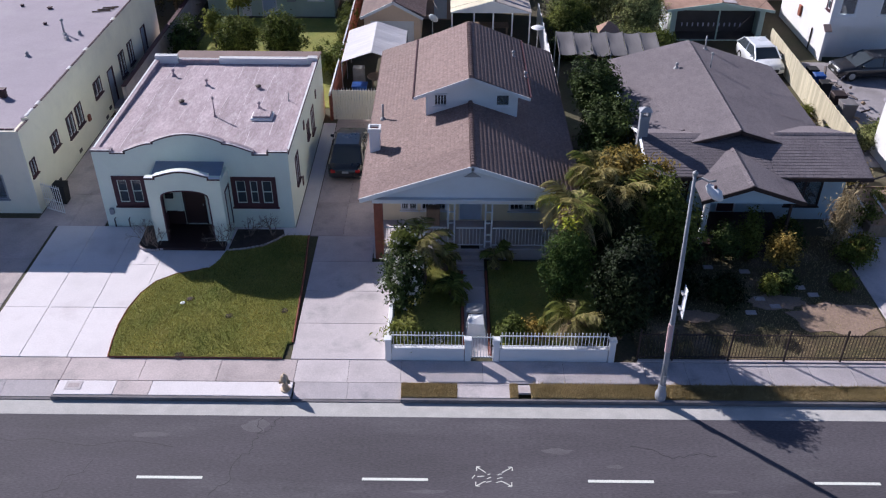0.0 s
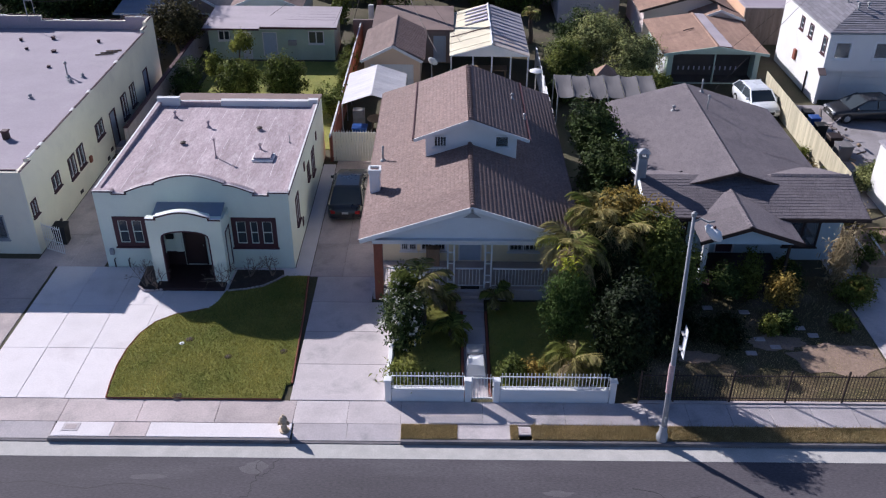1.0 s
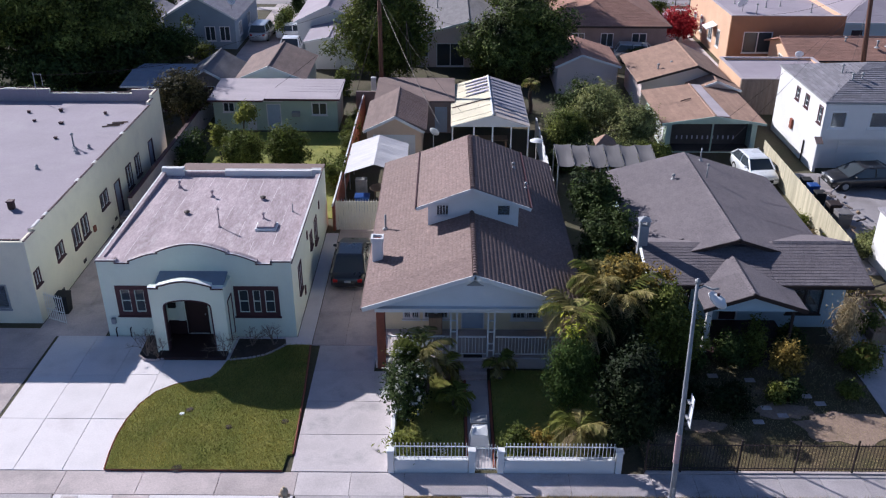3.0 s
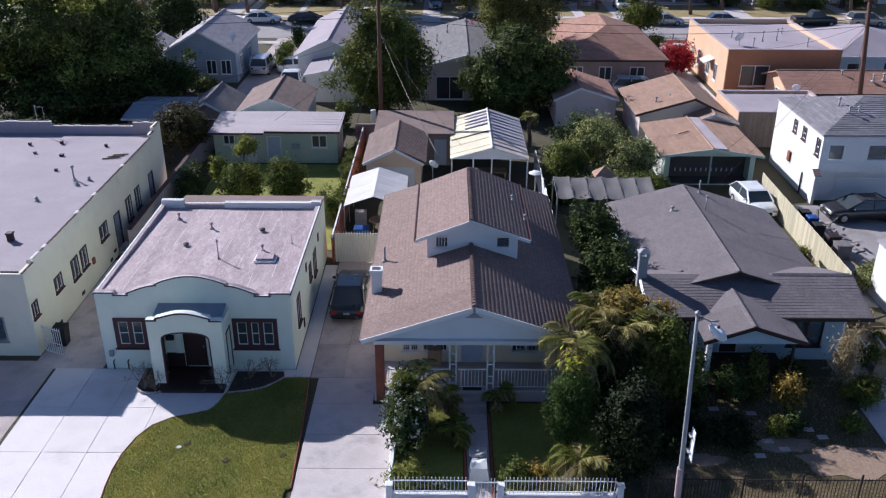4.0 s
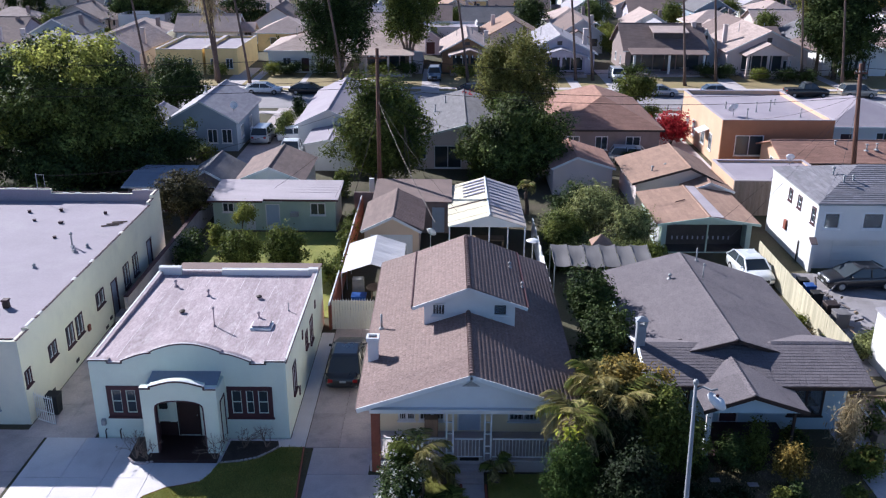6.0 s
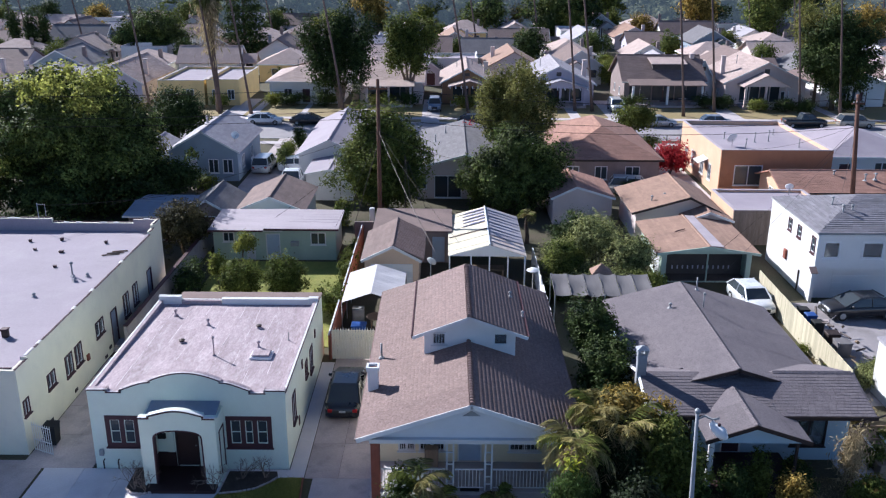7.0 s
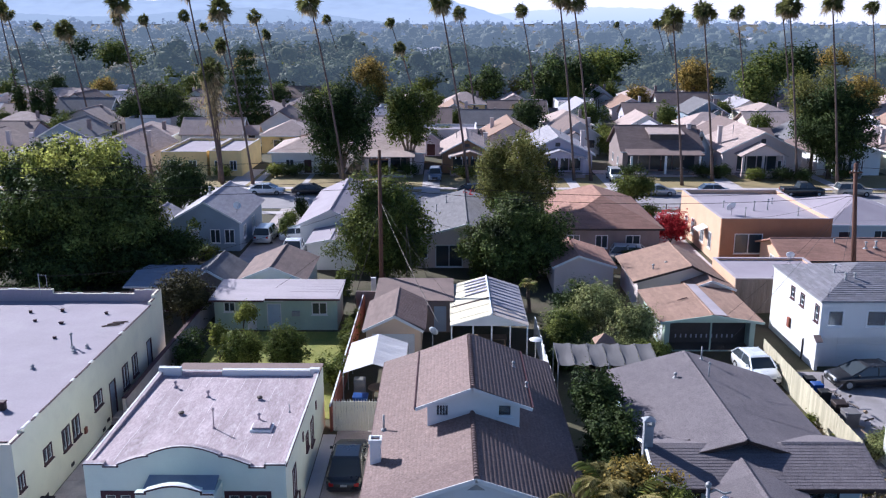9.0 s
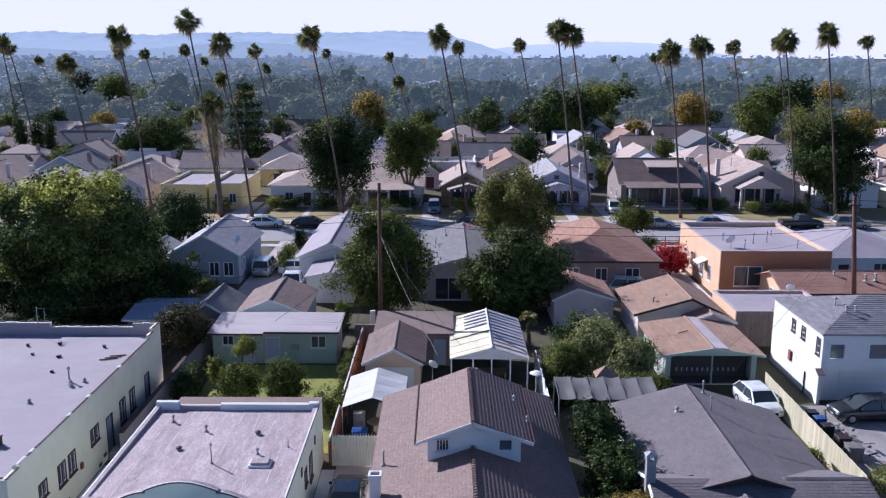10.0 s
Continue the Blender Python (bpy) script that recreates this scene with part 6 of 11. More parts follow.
def frond_pinnate(rng, o, az, rise, length, drop, vs, fs, leaf=0.42, pairs=22):
    """A feathery palm frond: an arching rib with narrow leaflets down both sides."""
    out = np.array([math.cos(az), math.sin(az), 0])
    side = np.array([-math.sin(az), math.cos(az), 0])
    pts = []
    for i in range(pairs + 1):
        t = i / pairs
        pts.append(np.array(o) + out * length * (t - 0.18 * t * t) + np.array([0, 0, rise * length * t - drop * length * t * t]))
    for i in range(1, pairs + 1):
        p, d = pts[i], pts[i] - pts[i - 1]
        d = d / np.linalg.norm(d)
        t = i / pairs
        ll = leaf * (0.5 + 1.0 * math.sin(math.pi * (0.12 + 0.8 * t)))
        for s in (-1, 1):
            tip = p + (side * s * 0.8 + d * 0.55) * ll + np.array([0, 0, -0.35 * ll * rng.uniform(0.5, 1.6)])
            w = d * 0.022
            n = len(vs)
            vs.extend([p - w, p + w, (p + tip) / 2 + w * 1.3 + (0, 0, 0.05 * ll), tip])
            fs.append((n, n + 1, n + 2, n + 3))
    for i in range(pairs):
        n = len(vs)
        r = 0.022 * (1 - 0.7 * i / pairs)
        a, b = pts[i], pts[i + 1]
        vs.extend([a - side * r, a + side * r, b + side * r, b - side * r])
        fs.append((n, n + 1, n + 2, n + 3))


def feather_palm(x, y, h, length, n, seed, label, straw=5, base=0.15, trunk=0.14, leaf=0.42, green=None):
    rng = np.random.default_rng(seed)
    t = thing("palm", label, "palm", (x, y, base), "garden palms")
    m = Shape()
    ks = 7
    m.tube([(x + 0.06 * math.sin(k), y, base - 0.05 + h * k / ks) for k in range(ks + 1)], [trunk * (1.25 - 0.35 * k / ks + 0.06 * (k % 2)) for k in range(ks + 1)], 10)
    part("trunk", m, PALM_BARK, t)
    for k in range(n + straw):
        vs, fs = [], []
        dead = k >= n
        frond_pinnate(rng, (x, y, base + h - (0.25 if dead else 0)), k * 2.4 + rng.uniform(-0.3, 0.3), rng.uniform(-0.3, 0.1) if dead else rng.uniform(0.25, 1.15),
                      length * (0.7 if dead else rng.uniform(0.8, 1.1)), 0.9 if dead else rng.uniform(0.55, 0.95), vs, fs, leaf)
        part("frond", fast_mesh("frond", np.array(vs) - np.array((x, y, base)), np.array(fs)), LEAF_STRAW if dead else green or (LEAF_GOLD if k % 5 < 3 else LEAF_LIGHT), t)
    return t


def fan_crown(seed, n=64, r=1.75):
    """The head of a tall fan palm, about its own origin: a round burst of green fans, a brown beard below."""
    rng = np.random.default_rng(seed)
    green, dry = ([], []), ([], [])
    for k in range(n):
        az, el = rng.uniform(0, math.tau), math.asin(rng.uniform(-0.9, 1.0))
        vs, fs = dry if el < math.radians(-28) else green
        d = np.array([math.cos(az) * math.cos(el), math.sin(az) * math.cos(el), math.sin(el)])
        s = np.array([-math.sin(az), math.cos(az), 0])
        u = np.cross(s, d)
        roll = rng.normal(0, 0.75)
        s, u = s * math.cos(roll) + u * math.sin(roll), u * math.cos(roll) - s * math.sin(roll)
        c = d * r * rng.uniform(0.12, 0.6)
        i0 = len(vs)
        vs.extend([s * 0.02, -s * 0.02, c - s * 0.02, c + s * 0.02])
        fs.append((i0, i0 + 1, i0 + 2, i0 + 3))
        for j in range(-5, 6):
            a = j * 0.23
            w = d * math.cos(a) + s * math.sin(a)
            ll = r * 0.66 * (1 - 0.06 * abs(j)) * rng.uniform(0.8, 1.15)
            mid = c + w * ll * 0.5 + u * 0.04
            tip = c + w * ll + np.array([0, 0, -rng.uniform(0.12, 0.4) * ll])
            q = np.cross(w, u) * 0.07
            i0 = len(vs)
            vs.extend([c, mid + q, tip, mid - q])
            fs.append((i0, i0 + 1, i0 + 2, i0 + 3))
    return fast_mesh("fronds", np.array(green[0]), np.array(green[1])), fast_mesh("beard", np.array(dry[0]), np.array(dry[1]))


# ---- front gardens ----
def front_wall():
    """Low white wall with a picket rail, pillars and a gate before the brown-roofed house."""
    w = thing("garden_wall", "low white rendered garden wall with a white iron picket rail", "garden wall", (2, 24.95, 0.12))
    for x0, x1 in ((-1.88, 0.82), (2.14, 6.18)):
        part("wall", Shape().box(x0, x1, 24.88, 25.06, 0.1, 0.72, 0.02), WHITE, w)
        part("rail", Shape().box(x0, x1, 24.95, 24.985, 0.80, 0.83), WHITE, w)
        part("rail", Shape().box(x0, x1, 24.95, 24.985, 1.28, 1.31), WHITE, w)
        n = round((x1 - x0) / 0.135)
        me = to_mesh("picket", Shape().box(-0.011, 0.011, -0.011, 0.011, 0.723, 1.40).box(-0.02, 0.02, -0.02, 0.02, 1.40, 1.46, 0.012))
        me.materials.append(WHITE)
        for k in range(n):
            piece("picket", me, w, pose(x0 + (x1 - x0) * (k + 0.5) / n, 24.97, 0))
    for x in (-2.12, 0.84, 1.9, 6.2):
        part("pillar", Shape().box(x, x + 0.23, 24.84, 25.08, 0.1, 1.1, 0.02), WHITE, w)
        part("pillar_cap", Shape().box(x - 0.03, x + 0.26, 24.81, 25.11, 1.1, 1.17, 0.02), WHITE, w)
    # side return along the drive
    part("side_wall", Shape().box(-2.12, -1.95, 25.1, 30.6, 0.1, 0.62, 0.02), WHITE, w)
    g = thing("garden_gate", "white iron picket gate between two white pillars", "gate", (1.5, 24.95, 0.15))
    part("gate_frame", Shape().box(1.1, 1.88, 24.95, 24.98, 0.25, 0.29).box(1.1, 1.88, 24.95, 24.98, 1.2, 1.24).box(1.09, 1.12, 24.95, 24.98, 0.2, 1.3).box(1.86, 1.89, 24.95, 24.98, 0.2, 1.3), WHITE, g)
    for k in range(6):
        part("picket", Shape().box(1.2 + 0.115 * k, 1.22 + 0.115 * k, 24.952, 24.975, 0.2, 1.4), WHITE, g)
    part("latch", Shape().box(1.8, 1.9, 24.92, 24.95, 0.8, 0.86, 0.01), METAL_DARK, g)


front_wall()
path_b = thing("path", "narrow concrete garden path with red-brown edging", "path", (1.25, 28, 0.1), kind="structure")
slab_field(path_b, 0.85, 1.75, 25.1, 30.58, 0.17, 1, 5, CONCRETE)
for x in (0.74, 1.76):
    part("path_edge", Shape().box(x, x + 0.1, 25.15, 30.5, 0.1, 0.26, 0.02), BRICK_RED, path_b)
lawn("front_lawn", [(-1.9, 25.1), (0.7, 25.1), (0.7, 31.3), (-1.9, 31.3)], 0.17, 0.07, 9000, TURF, TURF_BLADE, "shaded front lawn behind the white wall")
lawn("front_lawn", [(1.9, 25.1), (6.2, 25.1), (6.2, 31.3), (1.9, 31.3)], 0.17, 0.07, 14000, TURF, TURF_BLADE, "shaded front lawn behind the white wall")
lawn("front_yard", [(7.4, 25.1), (17.6, 25.1), (17.6, 33.5), (7.4, 33.5)], 0.155, 0.08, 16000, YARD_GRASS, DRY_BLADE, "dusty yard of dry trampled grass behind the iron fence")
rngy = np.random.default_rng(71)
for cx, cy, rx, ry in ((15.9, 27.6, 2.1, 1.1), (13.6, 28.6, 1.2, 0.5), (10.2, 27.6, 0.9, 0.4)):
    ring = [(cx + rx * math.cos(a) * k, cy + ry * math.sin(a) * k) for a, k in ((math.tau * i / 22, rngy.uniform(0.75, 1.15)) for i in range(22))]
    ring = [(min(x, 17.55), y) for x, y in ring]
    solo("bare_ground", Shape().prism(ring, "z", 0.1, 0.175), DIRT, "bare pinkish dusty ground worn through the dry grass", "bare ground", "structure")
bn = thing("storage_bin", "grey plastic storage bin with a ribbed lid on the path", "storage box", (1.28, 27.35, 0.17))
part("bin_body", Shape().box(0.98, 1.58, 27.15, 27.6, 0.17, 0.62, 0.05), CLOTH_GREY, bn)
part("lid", Shape().box(0.94, 1.62, 27.1, 27.65, 0.62, 0.72, 0.03), METAL_GREY, bn)
cv = thing("covered_box", "box under a creased white cloth on the path", "covered box", (1.3, 26.6, 0.17))
part("cloth", Shape().add([(0.92, 26.25, .2), (1.68, 26.25, .2), (1.7, 27.0, .2), (0.9, 27.0, .2), (1.0, 26.35, .72), (1.6, 26.33, .7), (1.58, 26.9, .78), (1.03, 26.92, .74), (1.3, 26.6, .8)],
                          [(0, 1, 5, 4), (1, 2, 6, 5), (2, 3, 7, 6), (3, 0, 4, 7), (4, 5, 8), (5, 6, 8), (6, 7, 8), (7, 4, 8), (0, 3, 2, 1)]), WHITE, cv)

for x, y, h, s in ((-13.15, 32.2, 1.25, 1), (-12.6, 32.15, 1.0, 5), (-9.7, 32.1, 1.25, 2), (-8.75, 33.1, 1.0, 3), (-7.75, 33.15, 1.05, 4)):
    bare_shrub(x, y, h, s)

bush("rose_bush", -1.55, 28.3, 2.5, 0.95, LEAF_DARK, "tall dark shrub with small white flowers by the drive", 1.5, 12000, 0.13, 22, 11, flowers=PETAL_WHITE, nf=900)
bush("rose_bush", -1.45, 30.0, 3.0, 0.9, LEAF_MID, "tall dark shrub with pale flowering tips beside the porch", 0.8, 6000, 0.14, 12, 12, flowers=PETAL_WHITE, nf=500)
feather_palm(-0.9, 29.7, 2.2, 1.5, 12, 21, "young feather palm among dark shrubs", 2, leaf=0.3)
bush("bush", -1.5, 25.8, 0.9, 0.65, LEAF_LIGHT, "low light green grassy bush behind the white wall", 0.5, 1800, 0.26, 5, 13, slim=0.2)
bush("bush", -0.4, 25.7, 0.55, 0.7, LEAF_MID, "low flowering plants behind the white wall", 0.35, 1500, 0.12, 5, 14, flowers=PETAL_WHITE, nf=130)
feather_palm(0.35, 28.6, 0.6, 0.95, 9, 22, "small fan-leaved plant beside the path", 0, trunk=0.07, leaf=0.35, green=LEAF_LIGHT)
feather_palm(0.0, 30.7, 0.6, 0.9, 9, 23, "young palm in the shade by the porch steps", 0, leaf=0.3)
feather_palm(2.2, 30.8, 0.7, 0.9, 9, 24, "young palm in the shade by the porch steps", 0, leaf=0.3)
bush("bush", 2.6, 26.0, 1.05, 0.7, LEAF_MID, "rounded green bush behind the white wall", 0.6, 2600, 0.12, 6, 15)
bush("bush", 3.5, 26.2, 0.8, 0.6, LEAF_YELLOW, "straw-coloured dry bush behind the white wall", 0.5, 1500, 0.13, 5, 16)
feather_palm(5.0, 26.3, 1.0, 1.55, 16, 25, "low bushy feather palm behind the white wall", 5, leaf=0.36)
bush("flower_row", 5.0, 25.45, 0.5, 1.1, LEAF_MID, "low pale-flowered plants along the white wall", 0.25, 1500, 0.12, 6, 17, flowers=PETAL_WHITE, nf=160)
feather_palm(5.15, 30.1, 3.7, 1.9, 20, 26, "tall feather palm with drooping straw-coloured fronds", 14)
feather_palm(6.45, 32.6, 3.8, 1.6, 18, 28, "tall feather palm with sunburnt fronds beside the gable", 7)
feather_palm(7.25, 31.7, 3.5, 2.1, 18, 27, "tall feather palm with arching green and straw fronds", 8)
climb = bush("climber", 4.85, 28.3, 3.9, 1.05, LEAF_CLIMB, "palm trunk wrapped in a thick green climbing plant", 1.0, 20000, 0.13, 30, 18, slim=0.35, droop=0.8)
rng = np.random.default_rng(181)
v, f = leaf_cloud(rng, [(4.8, 28.4, 4.05, 0.17, 0.17, 0.22)], 84, 0.26, 0.3, 0.6)
part("young_shoot", fast_mesh("young_shoot", v - np.array((4.85, 28.3, 0.15)), f), LEAF_SHOOT, climb, "bright yellow-green young shoot", kind="stuff")
tree("broadleaf_tree", 7.75, 32.9, 5.0, 1.8, LEAF_YELLOW, "shrubby tree with yellowing sunlit leaves between the houses", 2.0, 1.6, 14000, 0.16, 16, 0.12, 41, csize=0.34)
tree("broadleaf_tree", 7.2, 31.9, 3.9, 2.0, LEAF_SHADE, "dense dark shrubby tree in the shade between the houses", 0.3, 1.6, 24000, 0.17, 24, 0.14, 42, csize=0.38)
tree("broadleaf_tree", 9.2, 31.6, 4.8, 1.7, LEAF_MID, "tall loose green shrub with upright shoots by the lamp", 0.3, 1.9, 22000, 0.15, 26, 0.12, 43, csize=0.33)
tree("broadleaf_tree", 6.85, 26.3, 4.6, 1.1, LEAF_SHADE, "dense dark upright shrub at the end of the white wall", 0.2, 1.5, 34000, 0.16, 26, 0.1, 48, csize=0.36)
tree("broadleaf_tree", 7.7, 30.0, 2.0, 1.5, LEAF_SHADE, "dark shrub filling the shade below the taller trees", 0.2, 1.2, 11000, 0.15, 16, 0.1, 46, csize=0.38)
tree("broadleaf_tree", 7.95, 42.6, 5.3, 1.5, LEAF_DARK, "tall dark evergreen between the two houses", 0.7, 1.9, 13000, 0.18, 16, 0.18, 44, csize=0.38)
tree("broadleaf_tree", 7.95, 39.4, 4.7, 1.45, LEAF_DARK, "dark evergreen with a ragged top between the two houses", 0.5, 1.8, 12000, 0.18, 15, 0.16, 47, csize=0.38)
tree("broadleaf_tree", 7.35, 35.8, 4.2, 1.15, LEAF_DARK, "dark evergreen shrub between the two houses", 0.3, 2.2, 10000, 0.17, 12, 0.12, 45)
for x, y, h, r, mt, s, lb in ((14.3, 30.6, 2.4, 0.8, LEAF_YELLOW, 51, "yellow-green bush in front of the shaded porch"), (12.2, 31.6, 2.0, 1.0, LEAF_DARK, 52, "dark green porch shrub in the shade"), (13.3, 31.9, 2.2, 0.7, LEAF_MID, 64, "upright green shrub before the porch"), (15.2, 32.6, 1.2, 0.8, LEAF_DARK, 65, "dark shrub at the foot of the porch"),
                             (13.5, 29.3, 0.75, 0.28, LEAF_LIGHT, 53, "small bright green plant in the bare yard"), (14.25, 29.5, 0.8, 0.42, LEAF_DARK, 54, "small rounded bush in the bare yard"),
                             (16.6, 29.6, 0.7, 0.45, LEAF_MID, 55, "small bright-topped bush near the drive"), (17.6, 31.4, 1.1, 0.7, LEAF_LIGHT, 56, "orange-flowered bush beside the drive"),
                             (10.4, 31.4, 1.6, 0.8, LEAF_DARK, 57, "dark shaded shrub beside the porch"), (15.6, 33.7, 0.8, 0.6, LEAF_MID, 58, "low shrub under the window")):
    bush("bush", x, y, h, r, mt, lb, None, 3200, 0.13, 9, s, flowers=LEAF_YELLOW if s == 56 else None, nf=90)
bush("dry_grass_clump", 17.35, 32.5, 3.3, 0.42, LEAF_STRAW, "tall shaggy column of straw-coloured grass by the corner", 0.4, 3000, 0.26, 12, 59, slim=0.16, droop=0.9)
bush("flower_bush", 18.1, 31.8, 1.5, 0.7, LEAF_LIGHT, "orange-flowered bush at the edge of the drive", 0.6, 2600, 0.13, 8, 66, flowers=LEAF_YELLOW, nf=260)
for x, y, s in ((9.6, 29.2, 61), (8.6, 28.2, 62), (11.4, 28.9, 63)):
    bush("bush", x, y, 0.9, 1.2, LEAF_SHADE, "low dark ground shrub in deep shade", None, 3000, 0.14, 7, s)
stp = thing("stepping_stones", "scattered flat grey stones in the bare yard", "stepping stone", (12, 30, 0.15))
for k, (x, y) in enumerate(((11.9, 30.2), (12.0, 29.4), (12.9, 30.7), (11.4, 31.0), (13.0, 28.8), (13.5, 28.3), (14.9, 29.6), (15.3, 29.1), (12.4, 27.9))):
    part("stone", Shape().box(x - 0.22, x + 0.22, y - 0.14, y + 0.14, 0.13, 0.2, 0.04), CONCRETE_OLD, stp)


def iron_fence():
    f = thing("iron_fence", "dark rust-brown iron picket fence along the pavement", "fence", (12, 24.95, 0.15))
    posts = [7.3, 8.6, 10.69, 12.78, 14.89, 17.0]
    pme = to_mesh("post", Shape().box(-0.03, 0.03, -0.03, 0.03, 0.1, 1.62).box(-0.04, 0.04, -0.04, 0.04, 1.62, 1.68, 0.02))
    pme.materials.append(METAL_DARK)
    bme = to_mesh("picket", Shape().box(-0.009, 0.009, -0.009, 0.009, 0.25, 1.52))
    bme.materials.append(METAL_DARK)
    for x in posts:
        piece("post", pme, f, pose(x, 24.95, 0))
    for a, b in zip(posts, posts[1:]):
        for z in (0.36, 1.42):
            part("rail", Shape().box(a + 0.03, b - 0.03, 24.935, 24.965, z, z + 0.035), METAL_DARK, f)
        n = round((b - a) / 0.125)
        for k in range(1, n):
            piece("picket", bme, f, pose(a + (b - a) * k / n, 24.95, 0))
    part("footing", Shape().box(7.3, 17.1, 24.88, 25.02, 0.05, 0.2, 0.015), CONCRETE_OLD, f)


iron_fence()


# ---- street furniture ----
def street_lamp():
    x, y = 7.8, 23.0
    l = thing("street_lamp", "tall grey street lamp with a short arm, white head and sign", "street lamp", (x, y, 0.14))
    part("base", Shape().lathe(x, y, [(0.2, 0.12), (0.2, 0.36), (0.15, 0.5), (0.125, 0.8)], 14), POLE_GREY, l, smooth=False)
    part("pole", Shape().tube([(x, y, 0.5), (x - 0.06, y, 3), (x - 0.16, y, 6.2), (x - 0.27, y, 9.3)], [0.10, 0.09, 0.072, 0.05], 14), POLE_GREY, l, smooth=True)
    part("cap", Shape().lathe(x - 0.27, y, [(0.09, 9.28), (0.09, 9.36), (0.03, 9.42)], 10), METAL_GREY, l)
    part("arm", Shape().tube([(x - 0.27, y, 9.05), (x - 0.06, y - 0.05, 9.2), (x + 0.16, y - 0.12, 9.12), (x + 0.32, y - 0.2, 9.2)], 0.035, 8), METAL_GREY, l, smooth=True)
    hd = part("lamp_head", Shape().tube([(x + 0.12, y - 0.1, 9.02), (x + 0.22, y - 0.2, 8.92), (x + 0.36, y - 0.42, 8.84), (x + 0.44, y - 0.62, 8.8)], [0.07, 0.15, 0.18, 0.08], 10), WHITE, l, smooth=True)
    part("photocell", Shape().lathe(x + 0.3, y - 0.33, [(0.05, 9.0), (0.05, 9.1), (0.02, 9.12)], 8), MAROON, hd)
    part("lens", Shape().tube([(x + 0.26, y - 0.27, 8.80), (x + 0.38, y - 0.5, 8.72)], [0.1, 0.08], 8), LAMP_CLEAR, hd)
    part("sign_plate", Shape().box(x + 0.05, x + 0.075, y - 0.5, y - 0.13, 4.15, 5.3, 0.008), WHITE, l, "white sign plate seen edge-on")
    part("sign_bracket", Shape().box(x - 0.05, x + 0.05, y - 0.35, y - 0.1, 4.4, 4.44).box(x - 0.05, x + 0.05, y - 0.35, y - 0.1, 5.0, 5.04), METAL_GREY, l)
    part("poster", Shape().tube([(x - 0.065, y, 2.35), (x - 0.1, y, 3.55)], [0.108, 0.104], 12), POSTER, l, "faded pinkish notices wrapped round the pole")
    part("hand_hole", Shape().box(x - 0.06, x + 0.06, y - 0.16, y - 0.12, 1.0, 1.3, 0.01), METAL_GREY, l)


street_lamp()


def hydrant():
    x, y = -5.62, 23.25
    h = thing("fire_hydrant", "faded yellow-tan fire hydrant on the pavement strip", "fire hydrant", (x, y, 0.15))
    tan = mat("faded_hydrant_paint", (0.48, 0.34, 0.20), 0.6, 0.15, 3, 30, 0.1, 0.1, tint=(0.55, 0.44, 0.33))
    part("barrel", Shape().lathe(x, y, [(0.18, 0.14), (0.18, 0.2), (0.11, 0.23), (0.11, 0.62), (0.15, 0.64), (0.15, 0.68)], 14), tan, h, smooth=False)
    part("bonnet", Shape().lathe(x, y, [(0.14, 0.68), (0.13, 0.76), (0.08, 0.84), (0.035, 0.86), (0.035, 0.92)], 14), tan, h)
    for dx, dy in ((1, 0), (-1, 0), (0, -1)):
        part("outlet", Shape().tube([(x + dx * 0.09, y + dy * 0.09, 0.52), (x + dx * 0.2, y + dy * 0.2, 0.52)], [0.065, 0.075], 8), tan, h)


hydrant()


# ---- cars ----
CAR_KINDS = {   # length, width, height, bonnet height, cabin from the front (base start, roof start, roof end, base end)
    "sedan": (4.7, 1.82, 1.45, 0.9, (0.95, 2.0, 3.4, 4.35)), "suv": (4.6, 1.85, 1.72, 1.05, (1.05, 1.7, 4.1, 4.5)),
    "hatch": (4.2, 1.76, 1.5, 0.95, (0.95, 1.7, 3.4, 4.05)), "van": (5.0, 1.95, 1.95, 1.1, (0.75, 1.5, 4.7, 4.95)), "pickup": (5.5, 1.95, 1.82, 1.1, (1.35, 2.0, 3.2, 3.45))}


